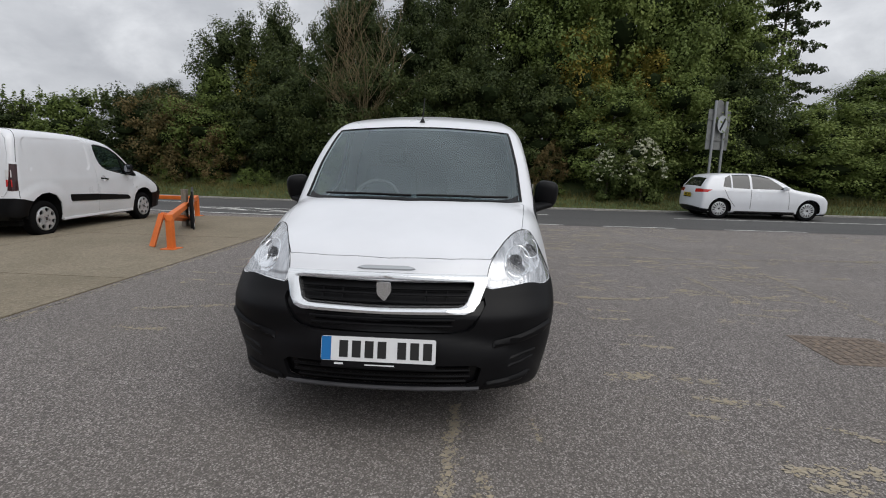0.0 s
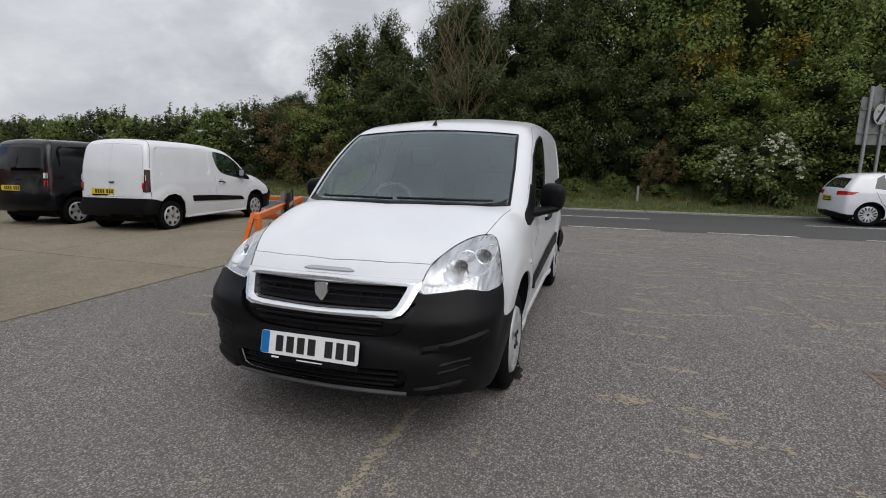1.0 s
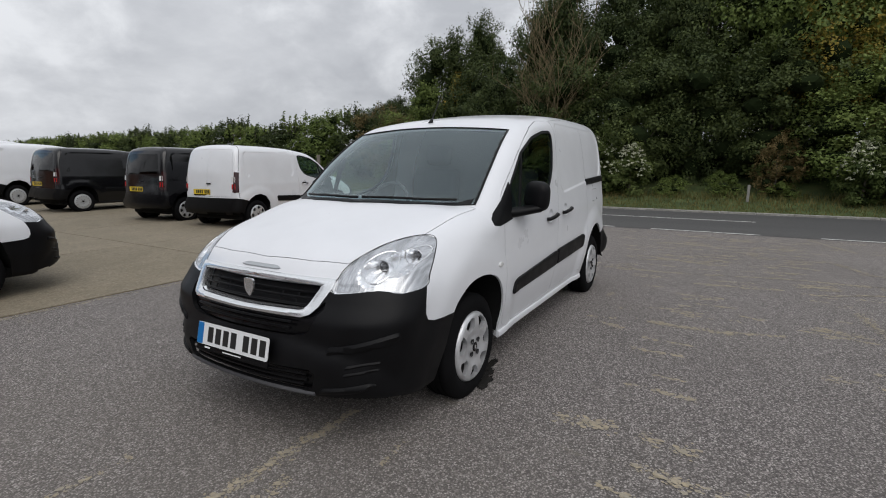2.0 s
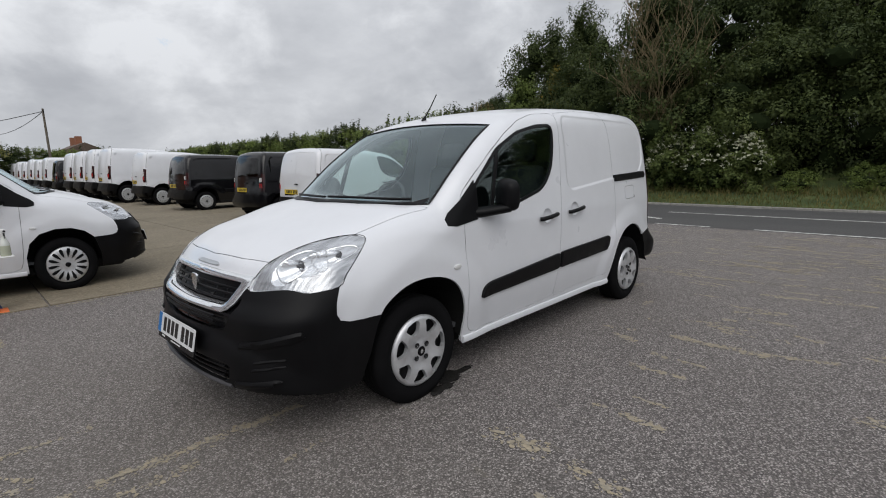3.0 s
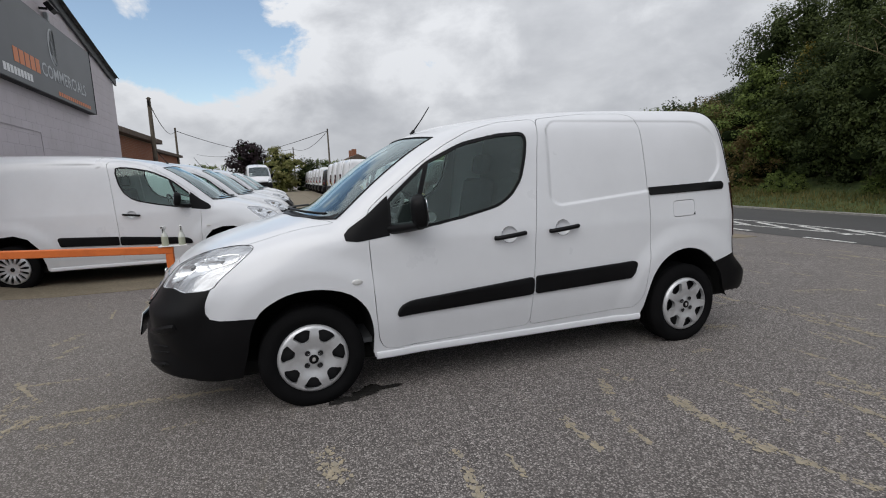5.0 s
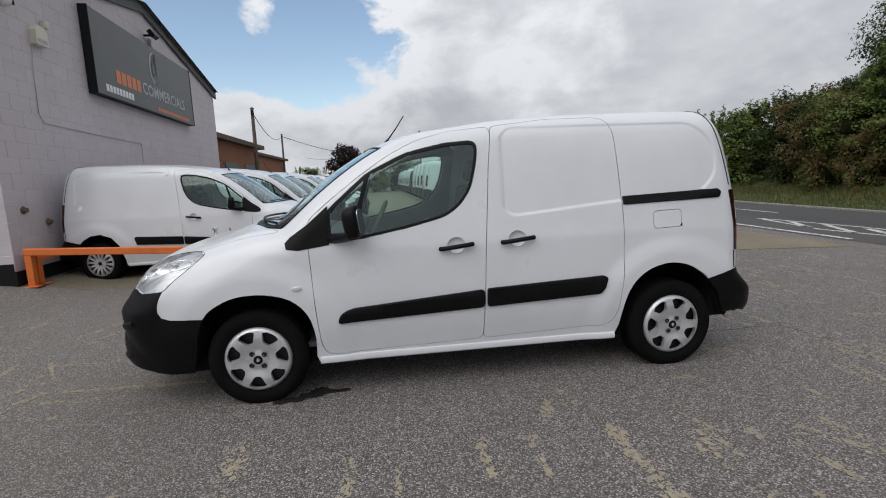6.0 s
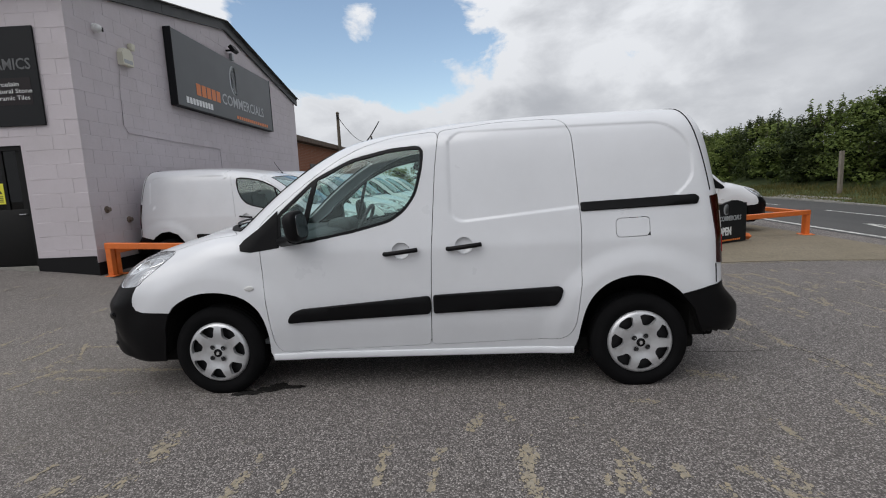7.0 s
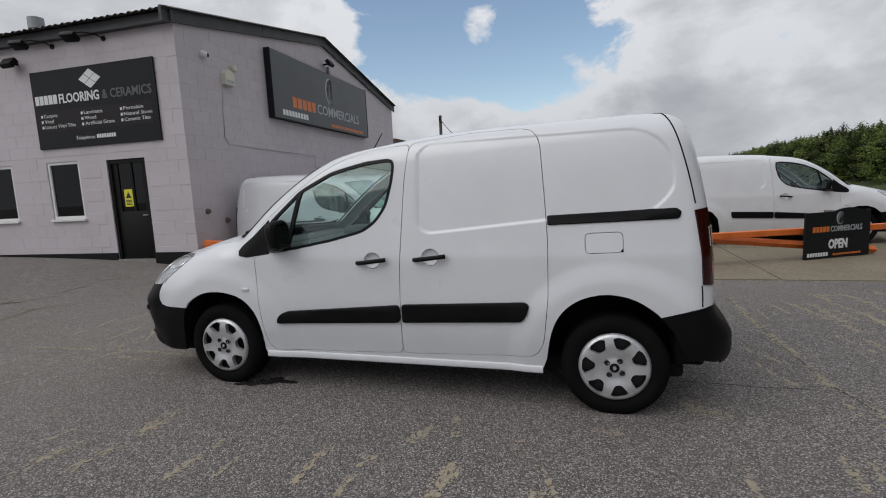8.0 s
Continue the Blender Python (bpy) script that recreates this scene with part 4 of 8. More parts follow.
    out["wheel_bolt"] = bm_mesh("wheel_bolt", lathe([(0.001, 0.002), (0.011, 0.002), (0.013, 0.004), (0.0165, 0.010)], 12), M["dark_metal"], 30) if bolts else None
    out["bolts"] = bolts
    return out


def dress_wheel(hub, ms):
    for key, me in ms.items():
        if key == "wheel_bolt" and me is not None:
            for j in range(ms["bolts"]):
                a = 2 * math.pi * (j + 0.35) / ms["bolts"]
                part(key, me, None, hub).matrix_basis = pose(0.004, 0.052 * math.cos(a), 0.052 * math.sin(a))
        elif key != "bolts" and me is not None:
            part(key, me, None, hub)


def add_wheels(van, style, track=0.818, seg_n=72):
    ms = wheel_meshes(style, seg_n=seg_n)
    for y in (0.0, WB):
        for sx in (1, -1):
            hub = new("wheel")
            hub.parent = van
            k = track + (0.01 if y else 0.0)
            hub.matrix_basis = pose(k * sx, y, ROLL_R - 0.013, (23 if y else 8), 0, 0) if sx > 0 else pose(-k, y, ROLL_R - 0.013, 31, 0, 180)
            dress_wheel(hub, ms)


def mirror_parts(van, sx):
    """The outside mirror: a tall housing on a short foot."""
    grp = new("door_mirror")
    grp.parent = van
    bm = bmesh.new()
    bmesh.ops.create_uvsphere(bm, u_segments=22, v_segments=14, radius=1)
    for q in bm.verts:
        c = q.co
        e = [math.copysign(abs(t) ** 0.62, t) for t in c]
        back = 1.0 if e[1] < 0 else 0.5
        q.co = Vector((0.086 * e[0] + 0.012 * e[2], 0.066 * e[1] * back, 0.097 * e[2] - 0.010 * e[0]))
    turn(bm, Matrix.Translation((0.952, 0.662, 1.142)) @ pose(0, 0, 0, 6, 0, -14))
    foot = tube([(0.79, 0.50, 1.035), (0.85, 0.545, 1.04), (0.90, 0.60, 1.05), (0.975, 0.65, 1.065)], 0.055, 14, taper=0.85, flat=0.62)
    glass = bmesh.new()
    pts = rounded([(-0.058, 0, -0.072), (0.06, 0, -0.072), (0.062, 0, 0.072), (-0.052, 0, 0.074)], 0.04, 4)
    slab([tuple(p) for p in pts], (0, 0.004, 0), glass)
    turn(glass, Matrix.Translation((0.957, 0.694, 1.146)) @ pose(0, 0, 0, 6, 0, -14))
    for nm, b, mt in (("housing", bm, M["plastic"]), ("foot", foot, M["plastic"]), ("mirror_glass", glass, M["mirror"])):
        if sx < 0:
            bmesh.ops.scale(b, vec=(-1, 1, 1), verts=b.verts[:])
        part(nm, b, mt, grp, smooth=50)


def handle_on(door, y, z, sx, pressed, mat):
    """A round hollow in the door and a bar handle across it."""
    m = np.array([sx, 1, 1])
    bm = bmesh.new()
    rings = []
    for k, low in ((1.0, 0.0005), (0.93, 0.006), (0.75, 0.016), (0.45, 0.021)):
        rings.append([bm.verts.new((p - [low, 0, 0]) * m) for p in lay_on([(0.8, *q) for q in cup_ring(y, z, k)], (1, 0, 0), 0.0, pressed)])
    for a, b in zip(rings, rings[1:]):
        for i in range(24):
            bm.faces.new((a[i], a[(i + 1) % 24], b[(i + 1) % 24], b[i]))
    bm.faces.new(rings[-1])
    part("handle_recess", bm, mat, door, smooth=60)
    a = lay_on([(0.8, y - 0.105, z - 0.016), (0.8, y, z - 0.004), (0.8, y + 0.105, z + 0.006)], (1, 0, 0), 0.0, pressed)
    pts = [a[0] + [0.004, 0, 0], a[0] + [0.022, 0.012, 0.001], a[1] + [0.034, 0, 0], a[2] + [0.030, -0.02, -0.001], a[2] + [0.020, 0, 0]]
    bm = tube([tuple(p * m) for p in pts], 0.0155, 10, flat=0.95)
    part("handle", bm, M["plastic"], door, "black plastic door handle", 60)


def number_plate(van, m, rear=False):
    grp = new("number_plate")
    grp.parent = van
    grp.matrix_basis = m
    tagged(grp, label="yellow number plate" if rear else "white number plate with blue end band")
    pts = rounded([(-0.262, 0, -0.055), (0.262, 0, -0.055), (0.262, 0, 0.055), (-0.262, 0, 0.055)], 0.012, 3)
    part("plate", slab([tuple(p) for p in pts], (0, 0.004, 0)), M["plate_yellow"] if rear else M["plate_white"], grp)
    part("holder", slab([(-0.262, 0.005, -0.084), (0.262, 0.005, -0.084), (0.262, 0.005, 0.052), (-0.262, 0.005, 0.052)], (0, 0.008, 0)), M["black_gloss"], grp)
    if not rear:
        part("band", slab([(-0.26, -0.0012, -0.053), (-0.216, -0.0012, -0.053), (-0.216, -0.0012, 0.053), (-0.26, -0.0012, 0.053)], (0, 0.0012, 0)), M["plate_blue"], grp)
    x = -0.178
    for i in range(7):
        x += 0.0 if i != 4 else 0.032
        wd = 0.040
        part("bar", box(x, x + wd, -0.0015, 0.0, -0.038, 0.038), M["ink"], grp)
        x += wd + 0.0185
    if not rear:
        part("small_bar", box(-0.20, -0.16, 0.003, 0.005, -0.072, -0.064), M["plate_white"], grp)
        part("small_bar", box(-0.06, 0.075, 0.003, 0.005, -0.073, -0.068), M["plate_white"], grp)


def seat_parts(van, x0):
    grp = new("seat")
    grp.parent = van
    part("cushion", box(x0 - 0.24, x0 + 0.24, 1.02, 1.52, 0.62, 0.78, 0.06, 3), M["cloth"], grp)
    b = box(-0.24, 0.24, -0.07, 0.07, 0.0, 0.62, 0.06, 3)
    part("backrest", turn(b, pose(x0, 1.50, 0.70, -10, 0, 0)), M["cloth"], grp)
    b = box(-0.13, 0.13, -0.05, 0.05, 0.0, 0.18, 0.045, 3)
    part("headrest", turn(b, pose(x0, 1.62, 1.345, -10, 0, 0)), M["cloth"], grp)


def make_van(name, paint, fine_left, fine_right, wheels="cover", chrome=True, glazed=False, door_rear=True, trim="plastic"):
    """A small panel van. fine_left, fine_right: the skin's grid in metres."""
    van = empty(name)
    pm = M[paint]
    halves = []
    for left, h, pressed in ((True, fine_left, PRESSED_LEFT), (False, fine_right, PRESSED_RIGHT)):
        bm, layer = half_skin(h, pressed)
        cut_van(bm, layer, left, glazed, h < 0.03)
        halves.append((left, pressed, *skin_data(bm, layer, pressed)))
        bm.free()
    keep = {}

    def add(tag, nm, mat, label="", gap=0.0, deep=0.02, push=None, parent=None, middle=True, sides=(0, 1)):
        obs = []
        for k in sides:
            left, pressed, v, n, tags = halves[k]
            if tag in tags:
                me = panel_mesh(nm, v, n, tags[tag], mat, 0 if left else 1, gap, deep, push, middle)
                ob = part(nm, me, None, parent or van, label)
                obs.append(ob)
        return obs

    def joined(tag, nm, mat, label="", gap=0.0, deep=0.02, push=None, parent=None):
        """A panel that reaches over the middle: both halves in one mesh."""
        pieces = [panel_mesh(nm, v, n, tags[tag], mat, 0 if left else 1, gap, deep, push) for left, pressed, v, n, tags in halves if tag in tags]
        if len(pieces) == 2:
            bm = bmesh.new()
            vs, fs, ns = [], [], []
            for me in pieces:
                o = len(vs)
                vs.extend(tuple(q.co) for q in me.vertices)
                fs.extend([i + o for i in f.vertices] for f in me.polygons)
                ns.extend(tuple(c.vector) for c in me.corner_normals)
            bm.free()
            me = mesh_of(nm, vs, fs, mat, smooth=True)
            me.normals_split_custom_set(ns)
            for old in pieces:
                bpy.data.meshes.remove(old)
        else:
            me = pieces[0]
        ob = part(nm, me, None, parent or van, label)
        return ob

    joined(BODY, "body", pm, gap=0.0018, deep=0.02)
    joined(BONNET_T, "bonnet", pm, gap=0.0022)
    joined(BUMPER, "front_bumper", M[trim], "black textured plastic front bumper", push=lambda p, q: q * 0.003)
    back = lambda p, q: q * (0.004 + 0.085 * step(3.10, 3.36, p[:, 1:2]) * step(0.655, 0.50, p[:, 2:3]))
    joined(RBUMPER, "rear_bumper", M[trim], "black plastic rear bumper", push=back)
    doors = add(DOOR, "door", pm, gap=0.0025)
    for ob, (left, pressed, v, n, tags) in zip(doors, halves):
        sx = 1 if left else -1
        me = panel_mesh("window_seal", v, n, tags[SEAL], M["rubber_trim"], 0 if left else 1, 0.0, 0.02)
        part("window_seal", me, None, ob)
        for tag, nm in ((GLASS, "window"), (QUARTER, "quarter_window")):
            if tag in tags:
                me = panel_mesh(nm, v, n, tags[tag], M["glass"], 0 if left else 1, 0.0, 0.0, lambda p, q: q * -0.006, lean=0.13)
                part(nm, me, None, ob, "tinted side glass").visible_shadow = False
        handle_on(ob, *HANDLE_FRONT, sx, pressed, pm)
        pts = rounded([(0.8, 0.505, 0.495), (0.8, 0.53, 0.558), (0.8, 0.60, 0.588), (0.8, 1.462, 0.653), (0.8, 1.462, 0.533)], 0.03, 3)
        part("rubbing_strip", pad_on("rubbing_strip", [tuple(p) for p in pts], (1, 0, 0), 0.018, M["plastic"], 0.05, pressed, not left), None, ob, "black plastic rubbing strip")
        inner = [f for t in (DOOR,) for f in tags[t]]
        if fine_left < 0.03:
            part("door_card", panel_mesh("door_card", v, n, inner, M["cabin"], 0 if left else 1, 0.0, 0.0, lambda p, q: q * -0.03), None, ob)
    add(SAIL, "mirror_base", M["plastic"], push=lambda p, q: q * 0.004)
    slides = add(SLIDE, "sliding_door", pm, gap=0.0025, sides=(0,))
    for ob in slides:
        handle_on(ob, *HANDLE_SLIDE, 1, PRESSED_LEFT, pm)
        pts = rounded([(0.8, 1.478, 0.656), (0.8, 2.285, 0.688), (0.8, 2.312, 0.668), (0.8, 2.292, 0.60), (0.8, 2.262, 0.563), (0.8, 1.478, 0.534)], 0.018, 3)
        part("rubbing_strip", pad_on("rubbing_strip", [tuple(p) for p in pts], (1, 0, 0), 0.018, M["plastic"], 0.05), None, ob, "black plastic rubbing strip")
    pts = rounded([(0.8, 2.425, 1.21), (0.8, 3.13, 1.232), (0.8, 3.158, 1.21), (0.8, 3.143, 1.171), (0.8, 2.427, 1.153)], 0.012, 3)
    part("door_track", pad_on("door_track", [tuple(p) for p in pts], (1, 0, 0), 0.010, M["plastic"], 0.06), None, van, "black sliding door track")
    # the right side has no sliding door: its strip goes on along the load side
    pts = rounded([(0.8, 1.478, 0.655), (0.8, 2.20, 0.684), (0.8, 2.225, 0.664), (0.8, 2.20, 0.56), (0.8, 1.478, 0.534)], 0.018, 3)
    part("rubbing_strip", pad_on("rubbing_strip", [tuple(p) for p in pts], (1, 0, 0), 0.018, M["plastic"], 0.05, PRESSED_RIGHT, True), None, van, "black plastic rubbing strip")
    add(FUEL, "fuel_flap", pm, gap=0.002, sides=(0,))
    if fine_left < 0.03:
        notch = lay_on([(0.9, 2.834, 0.992), (0.9, 2.852, 0.990), (0.9, 2.850, 1.012)], (1, 0, 0), 0.003)
        part("flap_notch", slab([tuple(p) for p in notch], (-0.006, 0, 0)), M["plastic"], van)
    for k, sx in ((0, 1), (1, -1)):
        seam = [(3.045, 1.84), (3.075, 1.78), (3.115, 1.68), (3.155, 1.55), (3.19, 1.41), (3.215, 1.29), (3.228, 1.215)]
        for run in (seam, [(3.262, 0.795), (3.266, 0.74), (3.266, 0.675)]):
            zs = np.linspace(run[0][1], run[-1][1], 28)
            ys = pl(-zs, [(-z, y) for y, z in run])
            line = lay_on([(0.62, y, z) for y, z in zip(ys, zs)], (1, 0, 0.22 if run is seam else 0.0), 0.0012, halves[k][1])
            part("rear_door_gap", tube([tuple(p * np.array([sx, 1, 1])) for p in line], 0.0038, 6), M["liner"], van)
    # windscreen and its wipers
    screen = joined(SCREEN_T, "windscreen", M["screen_glass"], "tinted laminated windscreen", deep=0.0)
    screen.visible_shadow = False
    for x0, x1 in ((0.62, 0.05), (0.02, -0.56)):
        base = [(x0 + (x1 - x0) * k, float(pl(x0 + (x1 - x0) * k, [(-0.7, 0.20), (-0.35, 0.02), (0, -0.04), (0.35, 0.02), (0.7, 0.20)])) - 0.004 + 0.010 * k) for k in np.linspace(0, 1, 7)]
        line = lay_on([(x, y, 1.5) for x, y in base], (0, 0, 1), 0.022)
        part("wiper", tube([tuple(p) for p in line], 0.011, 8, flat=0.7), M["plastic"], van)
    edge = [(0.35, -0.02, 1.10), (0.60, 0.09, 1.10), (0.72, 0.20, 1.10), (0.70, 0.46, 1.345), (0.655, 0.83, 1.60), (0.33, 0.785, 1.62)]
    ring = [(0, -0.075, 1.10)] + edge + [(0, 0.77, 1.625)] + [(-x, y, z) for x, y, z in edge[::-1]]
    line = lay_on([np.array(p) + np.array([0, -0.6, 0.8]) * 0.1 for k in range(len(ring)) for p in (np.array(ring[k]) + (np.array(ring[(k + 1) % len(ring)]) - np.array(ring[k])) * j / 6 for j in range(6))], (0, -0.6, 0.8), 0.001)
    part("screen_seal", tube([tuple(p) for p in line], 0.010, 6, close=True, flat=0.5), M["plastic"], screen)
    cowl = [(x, float(pl(abs(x), [(0, -0.085), (0.35, -0.03), (0.6, 0.082), (0.72, 0.19)]))) for x in np.linspace(-0.70, 0.70, 21)]
    lo = lay_on([(x, y + 0.004, 1.6) for x, y in cowl], (0, 0, 1), 0.004)
    hi = lay_on([(x, y + 0.055, 1.6) for x, y in cowl], (0, 0, 1), 0.003)
    part("cowl", mesh_of("cowl", [*lo, *hi], [(i, i + 1, i + 22, i + 21) for i in range(20)], M["plastic"], True), None, van, "black plastic scuttle panel")
    # headlamps: clear cover over a chromed bowl
    for k, (left, pressed, v, n, tags) in enumerate(halves):
        sx = 1 if left else -1
        lamp = new("headlamp")
        lamp.parent = van
        part("lens", panel_mesh("lens", v, n, tags[LAMP], M["lens"], 0 if left else 1, 0.001, 0.0), None, lamp, "clear headlamp cover").visible_shadow = False
        part("housing", lamp_inside(sx, 0.008 if fine_left < 0.03 else 0.03), M["lamp_chrome"], lamp, "chromed reflector bowls", 30).data.materials.append(M["lamp_shell"])
        part("lamp_frame", ring_mesh(sx), None, lamp)
        if fine_left < 0.03:
            seal = lay_on([np.array(p) + np.array([0.62, -0.72, 0.25]) * 0.3 for p in curve_round(LAMP_OUT, 3)], (0.62, -0.72, 0.25), 0.0)
            part("lamp_seal", tube([tuple(p * np.array([sx, 1, 1])) for p in seal], 0.0022, 6, close=True), M["plastic"], lamp)
            for cx, cz, y0, f in LAMP_BOWLS:
                for q, rr in (((0.066, 0.0042), (0.024, 0.002)) if cx < 0.7 else ((0.042, 0.0042), (0.015, 0.002))):
                    ring = lay_on([(cx + q * math.cos(a), -1.2, cz + q * math.sin(a)) for a in (2 * math.pi * j / 28 for j in range(28))], (0, -1, 0))
                    ring = [(sx * x, max(y + 0.009, y0 - q * q / f - 0.002), z) for x, y, z in ring]
                    part("reflector_ring", tube(ring, rr, 6, close=True), M["band_chrome"] if rr > 0.003 else M["plastic_grey"], lamp)
        for cx, cz, y0, f in LAMP_BOWLS:
            bl = lathe([(0.001, 0.040), (0.007, 0.038), (0.010, 0.030), (0.010, 0.01), (0.016, 0.006), (0.018, -0.01)], 16)
            turn(bl, pose(cx, y0, cz, 0, 0, -90))
            if sx < 0:
                bmesh.ops.scale(bl, vec=(-1, 1, 1), verts=bl.verts[:])
            part("bulb_holder", bl, M["plastic_grey"], lamp, smooth=40)
    # tail lamps
    for ob in add(TAILLAMP, "tail_lamp", M["red_lens"], "dark red tail lamp", push=lambda p, q: q * 0.006):
        pass
    for k, (left, pressed, v, n, tags) in enumerate(halves):
        sx = 1 if left else -1
        for z0, mt, nm in ((0.86, "red_bright", "stop_lens"), (1.01, "clear_lens", "reverse_lens")):
            pts = lay_on([(0.70, 3.36, z0), (0.775, 3.33, z0), (0.775, 3.33, z0 + 0.11), (0.705, 3.36, z0 + 0.11)], (0.5, 0.85, 0), 0.009, pressed)
            bm = slab([tuple(p) for p in pts], (-0.006, -0.008, 0))
            if sx < 0:
                bmesh.ops.scale(bm, vec=(-1, 1, 1), verts=bm.verts[:])
            part(nm, bm, M[mt], van)
    if door_rear:
        for ob, (left, pressed, v, n, tags) in zip(add(REARDOOR, "rear_door", pm, gap=0.003, middle=False), halves):
            sx = 1 if left else -1
            if REARGLASS in tags:
                part("rear_window", panel_mesh("rear_window", v, n, tags[REARGLASS], M["dark_glass"], 0 if left else 1, 0.0, 0.0, lambda p, q: q * -0.004), None, ob)
        y = float(lay_on([(0.06, 4.0, 0.98)], (0, 1, 0))[0, 1])
        part("rear_handle", box(-0.10, 0.02, y - 0.01, y + 0.022, 0.965, 0.99, 0.008), M["plastic"], van)
        number_plate(van, pose(0.18, float(lay_on([(0.2, 4.0, 0.80)], (0, 1, 0))[0, 1]) + 0.012, 0.80, 0, 0, 180), True)
    # grille: two openings with bars behind a bright band
    sink = lambda p, q: np.array([0.0, 1.0, 0.0]) * 0.045
    joined(GRILLE, "grille", M["plastic"], push=sink, deep=0.0)
    joined(LOWER, "lower_grille", M["black_gloss"], push=lambda p, q: np.array([0.0, 1.0, 0.0]) * 0.02, deep=0.0)
    joined(INTAKE, "air_intake", M["black_gloss"], push=lambda p, q: np.array([0.0, 1.0, 0.0]) * 0.03, deep=0.0)
    for z, half, lift in ((0.757, 0.405, 0.018), (0.731, 0.40, 0.012), (0.705, 0.385, 0.018), (0.628, 0.34, -0.004), (0.600, 0.33, -0.004), (0.39, 0.42, 0.012), (0.36, 0.42, 0.012), (0.335, 0.40, 0.012)):
        line = lay_on([(x, -1.2, z) for x in np.linspace(-half, half, 19)], (0, -1, 0), -lift)
        part("grille_bar", tube([tuple(p) for p in line], 0.0065, 8, flat=1.0), M["plastic"], van)
    for x in (-0.30, -0.2, 0.2, 0.30):
        line = lay_on([(x, -1.2, 0.70), (x, -1.2, 0.765)], (0, -1, 0), -0.02)
        part("grille_bar", tube([tuple(p) for p in line], 0.004, 6), M["plastic"], van)
    ring_out = [(-0.487, 0.815), (0.0, 0.820), (0.487, 0.815), (0.488, 0.785), (0.452, 0.70), (0.425, 0.668), (0.385, 0.654), (0.0, 0.651), (-0.385, 0.654), (-0.425, 0.668), (-0.452, 0.70), (-0.488, 0.785)]
    ring_in = [(-0.425, 0.787), (0.0, 0.796), (0.425, 0.787), (0.425, 0.772), (0.395, 0.702), (0.38, 0.688), (0.355, 0.680), (0.0, 0.674), (-0.355, 0.680), (-0.38, 0.688), (-0.395, 0.702), (-0.425, 0.772)]
    part("grille_band", band_mesh(ring_out, ring_in, M["band_chrome"] if chrome else M["plastic"]), None, van, "bright chrome grille surround" if chrome else "")
    if chrome:
        # lettering pad on the lip and a plain bright badge
        pts = [tuple(p) for p in rounded([(-0.150, -1.2, 0.834), (-0.11, -1.2, 0.848), (0.11, -1.2, 0.848), (0.150, -1.2, 0.834), (0.12, -1.2, 0.828), (-0.12, -1.2, 0.828)], 0.02, 3)]
        part("name_pad", pad_on("name_pad", pts, (0, -1, 0), 0.004, M["sign_silver"], 0.05), None, van)
        y = float(lay_on([(0.0, -1.2, 0.74)], (0, -1, 0))[0, 1]) - 0.006
        pts = rounded([(-0.032, y, 0.786), (0.036, y, 0.786), (0.038, y, 0.742), (0.006, y, 0.692), (-0.030, y, 0.726)], 0.012, 3)
        part("badge", slab([tuple(p) for p in pts], (0, -0.010, 0)), M["band_chrome"], van, "plain bright metal badge", None)
    # lip and fog lamp mouldings of the front bumper
    line = lay_on([(x, -1.2, 0.302) for x in np.linspace(-0.46, 0.46, 19)], (0, -1, 0), 0.004)
    part("bumper_lip", tube([tuple(p) for p in line], 0.010, 8, flat=1.0), M["plastic_grey"], van)
    for sx in (1, -1):
        for outline, high in (BUMPER_LEDGE, BUMPER_LIP, BUMPER_VENT_A, BUMPER_VENT_B):
            pts = [(0.552 + 0.834 * a, -0.834 + 0.552 * a, z) for a, z in rounded(outline, 0.012, 2)]
            part("bumper_crease", pad_on("bumper_crease", pts, (0.552, -0.834, 0), high, M[trim], 0.03, PRESSED_LEFT, sx < 0, high * 0.9), None, van)
    number_plate(van, pose(0.0, -0.995, 0.50, -12, 0, 0))
    # side repeaters, sills, aerial
    for k, (left, pressed, v, n, tags) in enumerate(halves):
        sx = 1 if left else -1
        pts = [(0.8, 0.276 + 0.032 * math.cos(a), 0.741 + 0.016 * math.sin(a)) for a in (2 * math.pi * j / 20 for j in range(20))]
        part("side_repeater", pad_on("side_repeater", pts, (1, 0, 0), 0.008, M["clear_lens"], 0.03, pressed, not left), None, van)
        mirror_parts(van, sx)
        line = lay_on([(0.9, y, 0.252) for y in np.linspace(0.38, 2.38, 21)], (1, 0, 0), 0.004, pressed)
        part("sill", tube([tuple(p * np.array([sx, 1, 1])) for p in line], 0.016, 8, flat=1.6), pm, van)
        # dark wheel arches
        for arch in (ARCH_F, ARCH_R):
            pts = curve_round(arch[1:-1] + [arch[-1], arch[0]], 3)
            pts = [p for p in pts if p[1] > 0.21]
            y_mid = 0.0 if arch is ARCH_F else WB
            pts.sort(key=lambda p: math.atan2(p[0] - y_mid, p[1] - 0.2))
            skin = np.clip(lay_on([(0.9, p[0], max(p[1], 0.30)) for p in pts], (1, 0, 0), 0.0, pressed), -9, 0.87)
            vs, fs = [], []
            for i, p in enumerate(pts):
                x = skin[i][0] - 0.012
                vs += [(sx * x, p[0], p[1]), (sx * (x - 0.03), p[0], p[1] + 0.01), (sx * 0.45, p[0], p[1] + 0.01)]
            for i in range(len(pts) - 1):
                fs += [(3 * i, 3 * i + 3, 3 * i + 4, 3 * i + 1), (3 * i + 1, 3 * i + 4, 3 * i + 5, 3 * i + 2)]
            vs.append((sx * 0.45, y_mid, 0.1))
